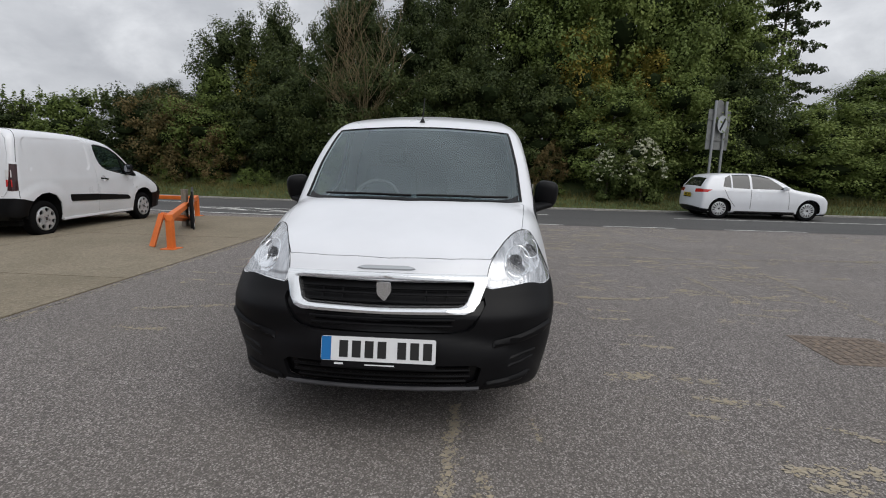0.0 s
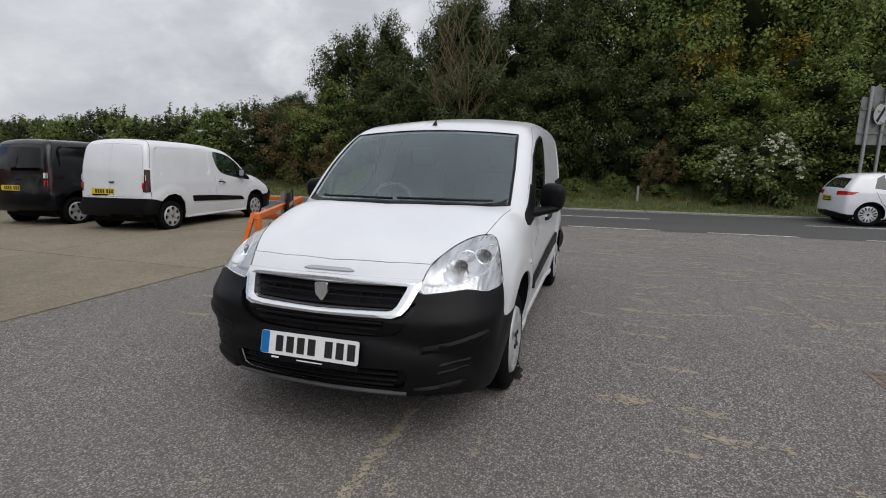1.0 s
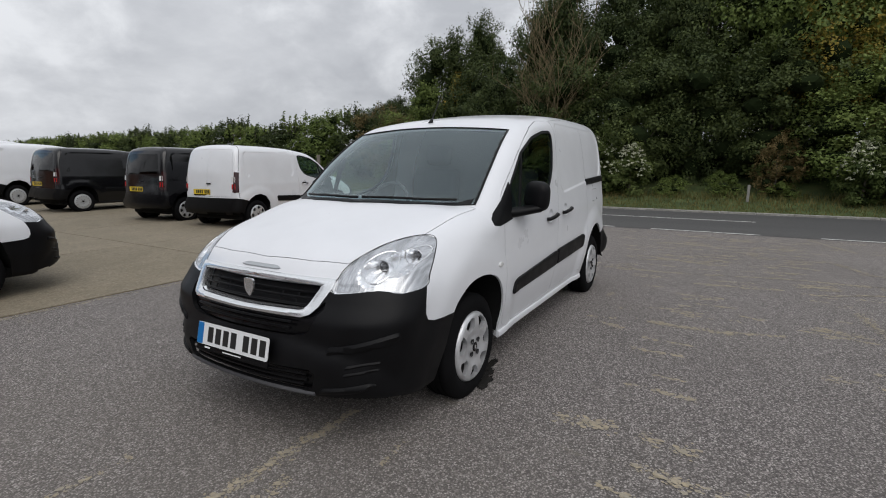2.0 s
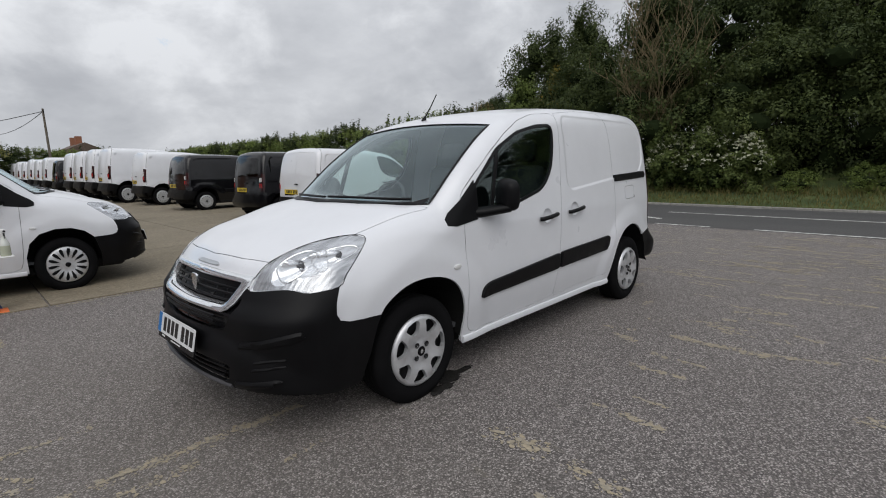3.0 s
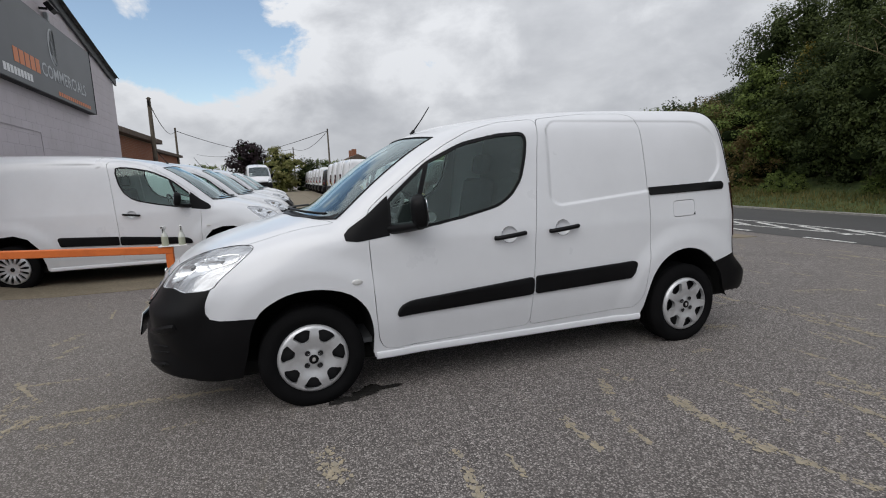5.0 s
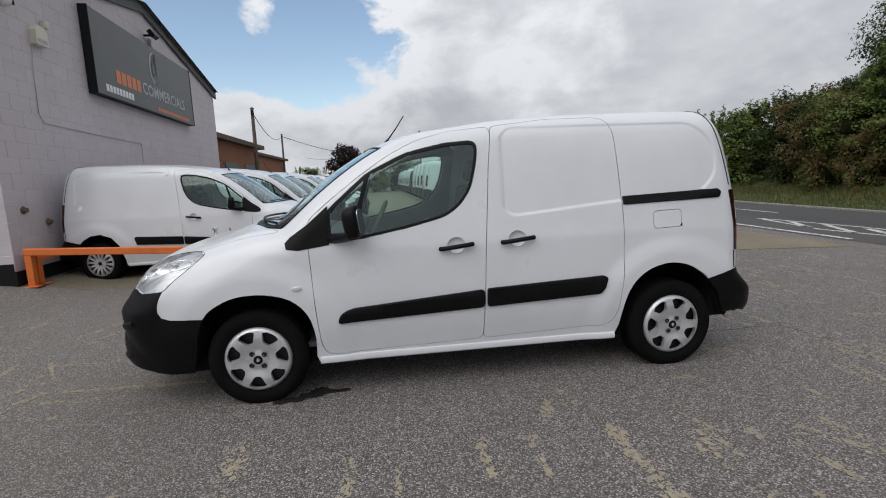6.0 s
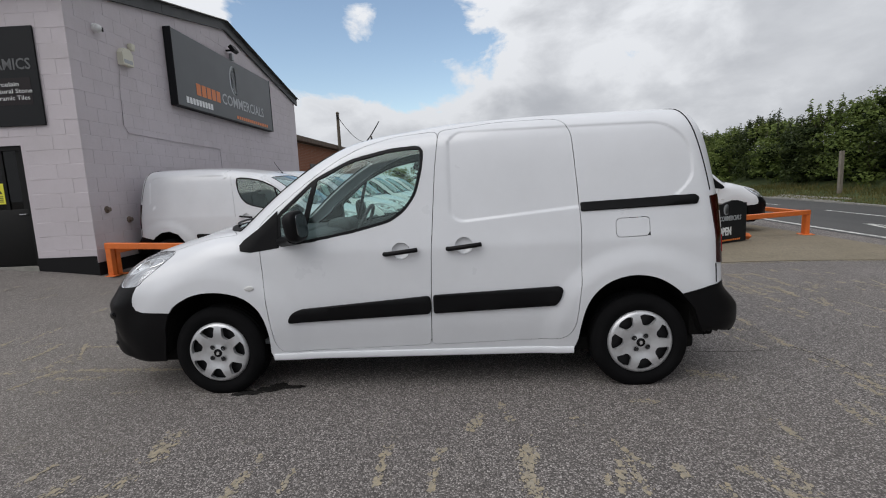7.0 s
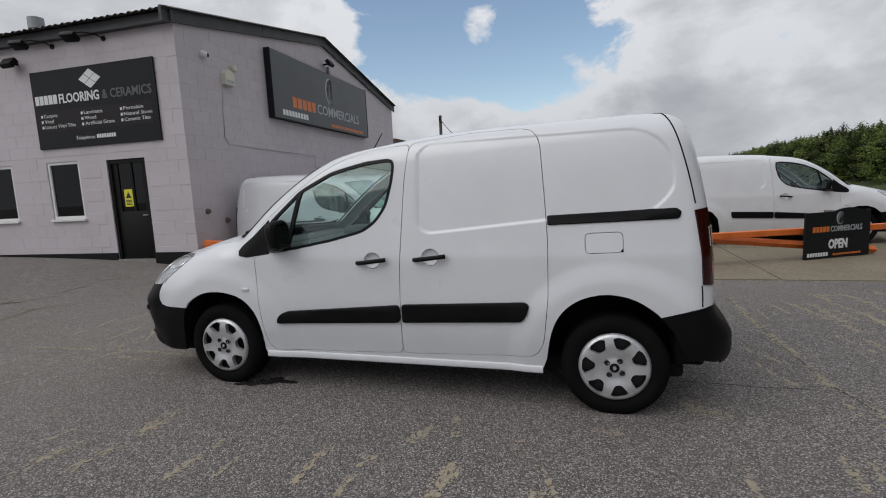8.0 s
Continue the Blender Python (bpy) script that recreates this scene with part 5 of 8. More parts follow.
            fs += [(3 * i + 2, 3 * i + 5, len(vs) - 1) for i in range(len(pts) - 1)]
            part("arch_liner", mesh_of("arch_liner", vs, fs, M["liner"], False), None, van)
    a = lay_on([(-0.02, 0.90, 2.0)], (0, 0, 1))[0]
    aerial = new("aerial")
    aerial.parent = van
    part("base", cyl(0.022, 0.009, 0.035, 14, Matrix.Translation(tuple(a - [0, 0, 0.004])) @ pose(0, 0, 0, -24, 0, 0)), M["plastic"], aerial)
    part("mast", tube([tuple(a + [0, 0.010, 0.02]), tuple(a + [0, 0.08, 0.11]), tuple(a + [0, 0.145, 0.205])], 0.0055, 8, taper=0.7), M["plastic"], aerial)
    # cab
    bm = bmesh.new()
    box(-0.76, 0.76, 0.30, 0.66, 0.62, 1.03, 0.07, 3, bm=bm)
    box(-0.70, 0.70, 0.10, 0.45, 0.80, 1.045, 0.05, 3, bm=bm)
    box(-0.13, 0.13, 0.50, 0.74, 0.55, 0.98, 0.05, 3, bm=bm)
    part("dashboard", bm, M["cabin"], van)
    wheel = tube([(-0.37 + 0.185 * math.cos(q), 0.80 + 0.185 * math.sin(q) * 0.42, 1.03 + 0.185 * math.sin(q) * 0.91) for q in (2 * math.pi * j / 32 for j in range(32))], 0.016, 10, close=True)
    box(-0.54, -0.20, 0.79, 0.81, 1.0, 1.045, 0.01, bm=wheel)
    part("steering_wheel", wheel, M["cabin"], van)
    part("binnacle", box(-0.52, -0.22, 0.50, 0.72, 0.98, 1.10, 0.05, 3), M["cabin"], van)
    seat_parts(van, -0.38)
    seat_parts(van, 0.38)
    part("cab_floor", box(-0.76, 0.76, 0.1, 1.80, 0.33, 0.36), M["cabin"], van)
    bulk = []
    for z in np.linspace(0.36, 1.72, 9):
        bulk.append((float(np.interp(z, [0.3, 0.7, 1.2, 1.5, 1.7], [0.76, 0.80, 0.78, 0.72, 0.60])), z))
    outline = [(x, 1.78, z) for x, z in bulk] + [(-x, 1.78, z) for x, z in bulk[::-1]]
    part("bulkhead", slab(outline, (0, 0.02, 0)), M["bulkhead"], van)
    part("underbody", box(-0.70, 0.70, -0.60, 3.2, 0.20, 0.30, 0.03), M["liner"], van)
    part("rear_valance", box(-0.74, 0.74, 3.14, 3.30, 0.30, 0.60, 0.02), M["liner"], van)
    part("front_valance", box(-0.70, 0.70, -0.62, -0.42, 0.28, 0.55, 0.02), M["liner"], van)
    add_wheels(van, wheels, seg_n=72 if fine_left < 0.03 else 28)
    return van


# mouldings of the bumper's corner: along it and up, and how proud
BUMPER_LEDGE = ([(-0.06, 0.490), (0.10, 0.512), (0.24, 0.542), (0.285, 0.565), (0.275, 0.598), (0.22, 0.588), (0.08, 0.552), (-0.05, 0.525)], 0.015)
BUMPER_LIP = ([(-0.10, 0.300), (0.10, 0.318), (0.17, 0.350), (0.14, 0.362), (0.02, 0.345), (-0.09, 0.335)], 0.014)
BUMPER_VENT_A = ([(0.02, 0.428), (0.19, 0.452), (0.19, 0.464), (0.03, 0.446)], 0.008)
BUMPER_VENT_B = ([(0.01, 0.392), (0.18, 0.414), (0.185, 0.428), (0.02, 0.410)], 0.008)


# reflector bowls of a headlamp: middle x and z, depth y, steepness
LAMP_BOWLS = ((0.640, 0.862, -0.585, 0.040), (0.722, 0.898, -0.415, 0.026))


def lamp_inside(sx, cell):
    """The lamp's bright inside: bowls sunk behind the cover, ribs along its foot."""
    d = Vector((0.62, -0.72, 0.25)).normalized()
    s = d.cross(Vector((0, 0, 1))).normalized()
    u = s.cross(d)
    pts = [Vector(p) for p in curve_round(LAMP_OUT, 2)]
    bm = bmesh.new()
    bm.faces.new([bm.verts.new(p) for p in pts])
    for w in (s, u):
        vals = [p.dot(w) for p in pts]
        k = math.ceil(min(vals) / cell)
        while k * cell < max(vals):
            bmesh.ops.bisect_plane(bm, geom=bm.verts[:] + bm.edges[:] + bm.faces[:], plane_co=w * k * cell, plane_no=w, dist=1e-5)
            k += 1
    p = lay_on([tuple(v.co) for v in bm.verts], d, 0.0)
    x, y, z = p[:, 0], p[:, 1], p[:, 2]
    deep = y + 0.010
    foot = 0.790 + 0.05 * step(0.60, 0.80, x)
    deep = deep + np.where(z < foot, 0.004 + 0.0015 * np.sin(x * 300), 0.0)
    for cx, cz, y0, f in LAMP_BOWLS:
        bowl = y0 - ((x - cx) ** 2 + (z - cz) ** 2) / f
        deep = np.where(bowl > deep, bowl + 0.0022 * np.sin(x * 330), deep)
    bm.verts.index_update()
    in_bowl = deep > y + 0.016
    for f in bm.faces:
        f.material_index = 0 if any(in_bowl[v.index] for v in f.verts) else 1
    for v, a, b in zip(bm.verts, p, deep):
        v.co = (a[0] * sx, b, a[2])
    return bm


def ring_mesh(sx):
    """A narrow dark rim under the lamp's cover."""
    d = np.array([0.62, -0.72, 0.25])
    a = lay_on([np.array(p) + d * 0.3 for p in curve_round(LAMP_OUT, 2)], d, -0.002)
    mid = np.mean(a, axis=0)
    b = a + (mid - a) * 0.045 - d * 0.006
    n = len(a)
    m = np.array([sx, 1, 1])
    return mesh_of("lamp_frame", [*(a * m), *(b * m)], [(i, (i + 1) % n, n + (i + 1) % n, n + i) for i in range(n)], M["lamp_silver"], True)


def band_mesh(out, inn, mat):
    """A raised band between two front outlines."""
    def more(pts):
        r = []
        for i, p in enumerate(pts):
            q = pts[(i + 1) % len(pts)]
            k = 9 if abs(p[0] - q[0]) > 0.3 else 2
            r += [(p[0] + (q[0] - p[0]) * j / k, p[1] + (q[1] - p[1]) * j / k) for j in range(k)]
        return r
    a, b = more(out), more(inn)
    n = len(a)
    loops = []
    for pts, up in ((a, -0.002), (a, 0.010), ([((p[0] + q[0]) / 2, (p[1] + q[1]) / 2) for p, q in zip(a, b)], 0.018), (b, 0.010), (b, -0.04)):
        loops.append(lay_on([(x, -1.3, z) for x, z in pts], (0, -1, 0), 0.0) + np.array([0, -up, 0]))
    faces = [(k * n + i, k * n + (i + 1) % n, (k + 1) * n + (i + 1) % n, (k + 1) * n + i) for k in range(4) for i in range(n)]
    bm = bmesh.new()
    vs = [bm.verts.new(p) for l in loops for p in l]
    for f in faces:
        bm.faces.new([vs[i] for i in f])
    return bm_mesh("grille_band", bm, mat, 50)


# ---- ground, road, verge ----
def bend(x):
    """How far the road swings away, along x."""
    return float(0.0045 * min(abs(x), 16.0) ** 2 + 0.06 * max(abs(x) - 16.0, 0)) if x < 0 else float(0.0012 * x * x if x < 60 else 4.3)


ROAD_IN, ROAD_OUT = 9.35, 14.35


def land(x, y):
    """Height of the ground."""
    b = bend(x)
    z = float(pl(y, [(-14, 0.50), (-9, 0.43), (-6, 0.33), (-4.5, 0.21), (-3.1, 0.0), (0.0, 0.0)]))
    z -= 0.08 * float(step(6.0, 9.4, y))
    k = y - (ROAD_OUT + b)
    if k > 0.1:
        z += 0.055 + 0.28 * float(step(0.1, 2.2, k)) + 2.2 * float(step(2.0, 9.0, k))
    return z


def sheet(name, xs, ys, mat, lift=0.0, yfun=None, kind="structure"):
    vs, fs = [], []
    for x in xs:
        for y in ys:
            yy = y if yfun is None else yfun(x, y)
            vs.append((x, yy, land(x, yy) + lift))
    n = len(ys)
    for i in range(len(xs) - 1):
        for j in range(n - 1):
            fs.append((i * n + j, (i + 1) * n + j, (i + 1) * n + j + 1, i * n + j + 1))
    return tagged(new(name, mesh_of(name, vs, fs, mat, True)), kind=kind)


far = [-900, -400, -200, -120]
xs_land = far + [float(v) for v in np.arange(-90, 61, 2.5)] + [80, 120, 200, 400, 900]
ys_land = [-900, -300, -100, -40, -20] + [float(v) for v in np.arange(-14, 9.6, 0.7)] + [9.35]
tagged(sheet("ground", xs_land, ys_land + [12.0, 14.28], M["asphalt"], 0.0, lambda x, y: y if y < 9 else y + bend(x)), "worn grey asphalt yard with pale scuffs and cracks", "ground")
tagged(sheet("road", xs_land, [ROAD_IN, 10.5, 12.0, 13.3, ROAD_OUT], M["road_asphalt"], 0.005, lambda x, y: y + bend(x)), "dark tarmac road", "road")
tagged(sheet("verge", xs_land, [ROAD_OUT + 0.14, ROAD_OUT + 0.8, ROAD_OUT + 1.6, ROAD_OUT + 2.4, 19, 21, 24, 28, 60, 200, 900], M["grass_ground"], 0.0, lambda x, y: y + bend(x)), "rough green grass verge", "grass")

tagged(sheet("lay_by", [float(v) for v in np.arange(-20.5, -15.4, 0.5)], [ROAD_OUT + 0.16, ROAD_OUT + 0.5, ROAD_OUT + 0.85], M["kerb_stone"], 0.012, lambda x, y: y + bend(x)), "pale gravelly edge beside the road", "gravel")

# kerb stones along the far side
kerb = tagged(empty("kerb"), "weathered concrete kerb", "kerb", kind="structure")
stone = bm_mesh("stone", box(-0.455, 0.455, 0, 0.13, -0.1, 0.065, 0.012, 1), M["kerb_stone"], 30)
for i in range(70):
    x = -30 + 0.92 * i
    y = ROAD_OUT + bend(x)
    ob = part("stone", stone, None, kerb)
    ob.matrix_basis = pose(x, y, land(x, y - 0.05), 0, 0, math.degrees(math.atan2(bend(x + 0.4) - bend(x - 0.4), 0.8)))


def road_strip(name, pts, w, mat, lift=0.009):
    """A painted line on the ground through points."""
    vs, fs = [], []
    for i, (x, y) in enumerate(pts):
        a, b = pts[max(i - 1, 0)], pts[min(i + 1, len(pts) - 1)]
        t = Vector((b[0] - a[0], b[1] - a[1], 0)).normalized()
        s = Vector((-t.y, t.x, 0)) * w / 2
        vs += [(x + s.x, y + s.y, land(x, y) + lift), (x - s.x, y - s.y, land(x, y) + lift)]
    for i in range(len(pts) - 1):
        fs.append((2 * i, 2 * i + 1, 2 * i + 3, 2 * i + 2))
    return mesh_of(name, vs, fs, mat)


marks = tagged(empty("road_marking"), "worn white painted road lines", "road marking", kind="structure")


def along(x0, x1, y, n=8):
    return [(x0 + (x1 - x0) * i / n, y + bend(x0 + (x1 - x0) * i / n)) for i in range(n + 1)]


part("edge_line", road_strip("edge_line", along(-60, -4.2, 9.55, 40), 0.13, M["line_paint"]), None, marks)
for xa, xb in ((-2.95, -2.05), (-1.45, -0.30), (0.50, 2.60), (3.6, 5.4), (6.6, 8.6)):
    part("edge_dash", road_strip("edge_dash", along(xa, xb, 9.45), 0.10, M["line_paint"]), None, marks)
part("centre_dash", road_strip("centre_dash", along(-2.1, 2.6, 12.15), 0.10, M["line_paint"]), None, marks)
part("centre_line", road_strip("centre_line", along(6.4, 60.0, 12.15, 40), 0.10, M["line_paint"]), None, marks)
for i in range(8):
    part("centre_dash", road_strip("centre_dash", along(-12.5 - 6.0 * i, -9.5 - 6.0 * i, 12.4), 0.10, M["line_paint"]), None, marks)
for y0, y1 in ((11.2, 11.3), (10.2, 10.75)):
    part("hatch_border", road_strip("hatch_border", [(-8.4, 11.1 + bend(-8.4) * 0.3), (-5.6, y0 + 0.2), (-2.6, y1 - 0.1)], 0.10, M["line_paint"]), None, marks)
for i in range(5):
    x = -7.4 + 1.05 * i
    part("hatch_bar", road_strip("hatch_bar", [(x, 11.25 - 0.02 * i), (x + 1.5, 10.45 - 0.0 * i)], 0.14, M["line_paint"]), None, marks)

# concrete forecourt in slabs
forecourt = tagged(empty("forecourt"), "stained buff concrete forecourt in large slabs", "pavement", kind="structure")
cols = [(-3.45 - 3.15 * i, -3.45 - 3.15 * (i + 1)) for i in range(22)]
rows = [(-4.05, -1.15), (-1.15, 1.95), (1.95, 5.03), (5.03, 8.9)]
for x1, x0 in cols:
    for y0, y1 in rows:
        bm = bmesh.new()
        nx_, ny_ = 4, 5
        g = 0.009
        top = [[bm.verts.new((x0 + g + (x1 - x0 - 2 * g) * i / nx_, y0 + g + (y1 - y0 - 2 * g) * j / ny_, land(x0 + (x1 - x0) * i / nx_, y0 + (y1 - y0) * j / ny_) + 0.011)) for j in range(ny_ + 1)] for i in range(nx_ + 1)]
        for i in range(nx_):
            for j in range(ny_):
                bm.faces.new((top[i][j], top[i + 1][j], top[i + 1][j + 1], top[i][j + 1]))
        rim = [e for e in bm.edges if len(e.link_faces) == 1]
        ex = bmesh.ops.extrude_edge_only(bm, edges=rim)
        bmesh.ops.translate(bm, vec=(0, 0, -0.06), verts=[q for q in ex["geom"] if isinstance(q, bmesh.types.BMVert)])
        part("slab", bm_mesh("slab", bm, M["concrete"]), None, forecourt)

# drain cover set in the asphalt
drain = tagged(empty("drain_cover"), "rusty iron drain cover set in asphalt", "drain cover")
part("frame", box(3.04, 3.74, 0.42, 1.04, -0.02, 0.006, 0.004, 1), M["iron"], drain)
for i in range(9):
    for j in range(8):
        part("stud", box(3.08 + 0.071 * i, 3.13 + 0.071 * i, 0.455 + 0.071 * j, 0.505 + 0.071 * j, 0.004, 0.011, 0.003, 1), M["iron"], drain)

# pale worn streaks in the asphalt: from x, y to x, y, and how wide
STREAKS_SIDE = ((1.29, 0.0, 2.01, 0.02, 0.07), (1.75, -0.24, 2.24, -0.27, 0.05), (1.86, -0.92, 2.32, -0.91, 0.07), (1.90, -1.04, 2.20, -1.06, 0.05), (2.30, -0.50, 2.53, -0.64, 0.03), (1.57, 0.60, 1.96, 0.61, 0.035),
                (1.69, 0.84, 1.90, 0.84, 0.02), (1.40, 1.27, 1.84, 1.28, 0.03), (1.52, 1.56, 1.88, 1.52, 0.03), (1.40, 2.03, 2.15, 1.98, 0.06), (1.01, 1.90, 1.26, 1.93, 0.03), (1.62, 2.48, 1.96, 2.49, 0.035),
                (1.45, 2.45, 1.72, 2.55, 0.02), (1.66, 2.69, 1.78, 2.69, 0.03), (1.84, 2.80, 2.16, 2.86, 0.035), (1.62, 3.17, 2.05, 3.14, 0.045), (2.62, 1.32, 2.93, 1.38, 0.07), (1.63, -0.46, 1.83, -0.48, 0.025))
STREAKS_FRONT = ((0.33, -1.46, 0.34, -0.49, 0.03), (0.49, -1.50, 0.49, -1.10, 0.045), (0.12, -1.78, 0.10, -1.64, 0.07), (-0.25, -1.93, -0.26, -1.36, 0.03), (-1.22, -2.08, -1.51, -1.93, 0.05), (-1.27, -2.98, -1.75, -2.83, 0.05),
                 (1.20, -1.91, 1.08, -1.81, 0.03), (0.30, -3.31, 0.17, -3.16, 0.04), (-1.10, -3.50, -1.37, -2.92, 0.04), (0.75, -1.43, 0.74, -1.26, 0.03), (0.62, 3.19, 0.66, 3.48, 0.09), (1.01, 2.68, 1.02, 2.85, 0.04),
                 (0.77, -0.60, 0.77, -0.83, 0.03), (-2.62, 0.95, -1.79, 1.17, 0.05), (-2.45, 0.43, -2.0, 0.48, 0.05))
STREAKS_BACK = ((-2.25, 4.69, -1.43, 4.80, 0.05), (-2.20, 4.84, -1.41, 4.92, 0.06), (-2.10, 5.14, -1.49, 5.18, 0.05), (-2.15, 5.42, -1.53, 5.47, 0.05), (-2.11, 5.70, -1.60, 5.76, 0.05), (-2.05, 6.25, -1.55, 6.25, 0.05),
                (-2.65, 5.0, -2.55, 5.4, 0.06), (0.05, 5.0, 0.33, 5.66, 0.06), (1.74, 3.74, 2.24, 3.83, 0.05), (1.03, 7.07, 1.96, 6.79, 0.07), (1.07, 5.28, 1.76, 5.13, 0.05), (1.14, 5.65, 2.08, 5.42, 0.06),
                (1.44, 8.5, 2.18, 8.0, 0.08), (3.22, 6.17, 3.70, 5.20, 0.07), (3.40, 9.2, 3.75, 7.4, 0.08), (4.78, 9.6, 4.80, 8.2, 0.08), (3.12, 3.50, 3.20, 2.05, 0.06), (3.45, 3.55, 3.75, 3.10, 0.05),
                (4.16, 2.58, 4.31, 2.11, 0.04), (2.47, 5.36, 2.60, 5.23, 0.06))
# joints between old lays of asphalt
JOINTS = (((-2.4, 4.14), (-1.06, 4.16), (0.04, 4.16), (0.54, 4.27), (1.15, 4.21), (1.83, 4.30), (2.55, 4.53), (4.20, 4.63), (6.9, 4.96)), ((4.36, 4.56), (4.25, 3.0), (4.14, 1.43)), ((0.47, -2.9), (0.33, -1.9), (0.34, -0.5)))
streak = tagged(empty("worn_streak"), "pale mossy streaks in worn asphalt", "streak", kind="stuff")
rnd = random.Random(5)
vs, fs = [], []
runs = list(STREAKS_SIDE + STREAKS_FRONT + STREAKS_BACK)
for line in JOINTS:
    runs += [(*a, *b, 0.05) for a, b in zip(line, line[1:])]
runs += [(-3.38, -1.1 + 0.9 * i, -3.37, -0.2 + 0.9 * i, 0.05) for i in range(11)]
# short broken flecks scattered over the yard
for x_lo, x_hi, y_lo, y_hi, count in ((-3.0, 9.0, 1.6, 9.2, 330), (0.8, 2.8, 4.6, 8.8, 90), (-3.2, 2.6, -8.0, -1.6, 130), (2.6, 4.2, 2.2, 4.4, 40)):
    for _ in range(count):
        x0, y0, ln, a = rnd.uniform(x_lo, x_hi), rnd.uniform(y_lo, y_hi), rnd.uniform(0.08, 0.5), rnd.gauss(0.05, 0.22)
        if not (-1.1 < x0 < 1.1 and -1.2 < y0 < 3.7):
            runs.append((x0, y0, x0 + ln * math.cos(a), y0 + ln * math.sin(a), rnd.uniform(0.010, 0.05)))
for x0, y0, x1, y1, w in runs:
    ln = math.hypot(x1 - x0, y1 - y0)
    tx, ty = (x1 - x0) / ln, (y1 - y0) / ln
    ph = rnd.uniform(0, 6.28)
    for _ in range(int(430 * ln * (0.45 + 11 * w))):
        u = rnd.random()
        # broken along its length
        if noise.noise((x0 * 3 + u * ln * 7, y0 * 3, 0.5)) + 0.5 * noise.noise((x0 * 5 + u * ln * 26, y0 * 5, 1.5)) < rnd.uniform(-0.65, 0.25):
            continue
        k = rnd.gauss(0, w * 0.42) + w * 0.35 * math.sin(u * 4 + ph)
        cx_, cy_ = x0 + tx * ln * u - ty * k, y0 + ty * ln * u + tx * k
        r = abs(rnd.gauss(0, 0.0050)) + 0.003
        hz_ = rnd.uniform(0.0015, 0.0045)
        a0 = rnd.random() * 6.28
        o = len(vs)
        for j in range(5):
            a = a0 + 2 * math.pi * j / 5 + rnd.uniform(-0.4, 0.4)
            q = r * rnd.uniform(0.5, 1.3)
            vs.append((cx_ + q * math.cos(a) * (1.5 if abs(tx) > 0.7 else 1), cy_ + q * math.sin(a), land(cx_, cy_) + hz_))
        fs.append(tuple(range(o, o + 5)))
part("flakes", mesh_of("flakes", vs, fs, M["moss_streak"]), None, streak)
tagged(streak.children[0], kind="stuff")

# thin dark cracks along the joints
crack = tagged(empty("asphalt_crack"), "thin dark cracks along joints in the asphalt", "crack", kind="structure")
for line in JOINTS[:1] + (((0.19, 3.25), (0.20, 3.6), (0.18, 4.1)), ((-3.40, -1.2), (-3.38, 1.5), (-3.40, 4.8), (-3.41, 8.6))):
    pts = []
    for (xa, ya), (xb, yb) in zip(line, line[1:]):
        n = max(int(math.hypot(xb - xa, yb - ya) / 0.05), 2)
        pts += [(xa + (xb - xa) * i / n, ya + (yb - ya) * i / n) for i in range(n)]
    pts = [(x + 0.018 * noise.noise((x * 6, y * 6, 0)) + 0.03 * noise.noise((x * 1.7, y * 1.7, 3)), y + 0.018 * noise.noise((x * 6, y * 6, 7)) + 0.03 * noise.noise((x * 1.7, y * 1.7, 9))) for x, y in pts]
    vs, fs = [], []
    for i, (x, y) in enumerate(pts):
        a, b = pts[max(i - 1, 0)], pts[min(i + 1, len(pts) - 1)]
        t = Vector((b[0] - a[0], b[1] - a[1], 0)).normalized()
        w = 0.0030 + 0.0045 * max(noise.noise((x * 9, y * 9, 4)), -0.4)
        for sgn in (1, -1):
            vs.append((x - t.y * w * sgn, y + t.x * w * sgn, land(x, y) + 0.0012))
    fs = [(2 * i, 2 * i + 1, 2 * i + 3, 2 * i + 2) for i in range(len(pts) - 1)]
    part("crack_line", mesh_of("crack_line", vs, fs, M["crack_dirt"]), None, crack)

# water run out from under the van
wet = bmesh.new()
for zq, (cx_, cy_, rx, ry) in enumerate(((0.80, 0.19, 0.04, 0.10), (0.75, 0.31, 0.05, 0.09), (0.72, 0.46, 0.03, 0.10), (0.70, 0.36, 0.05, 0.07), (0.83, 0.12, 0.02, 0.05))):
    ring = [wet.verts.new((cx_ + rx * math.cos(a) * rnd.uniform(0.75, 1.2), cy_ + ry * math.sin(a) * rnd.uniform(0.75, 1.2), 0.0030 + 0.0006 * zq)) for a in (2 * math.pi * j / 22 for j in range(22))]
    wet.faces.new(ring)
puddle = new("puddle", bm_mesh("puddle", wet, M["wet_patch"]))
tagged(puddle, "thin dark wet patch on asphalt by a wheel", "puddle", kind="structure")


# ---- painted block building with a sheet roof ----
BX, BY, BT = -3.3, -4.15, 2.7
bld_m = pose(BX, BY, 0, 0, 0, 180 + BT)     # local x runs along the gable, local y back along the front


def loc_b(u, v, z):
    return (u, v, z)


building = tagged(empty("workshop_building", bld_m), "single-storey workshop of pale lilac painted blocks with dark sheet roof", "building")
EAVE, RIDGE_U, RIDGE, WIDE, LONG = 4.45, 5.35, 5.45, 10.75, 13.0
DOOR_V, DOOR_Z = (0.95, 1.83), (0.33, 2.22)
WIN = ((2.49, 3.29), (4.20, 5.0))
WIN_Z = (1.15, 2.25)


def top_at(u):
    return EAVE + (RIDGE - EAVE) * (u / RIDGE_U if u < RIDGE_U else (WIDE - u) / (WIDE - RIDGE_U))


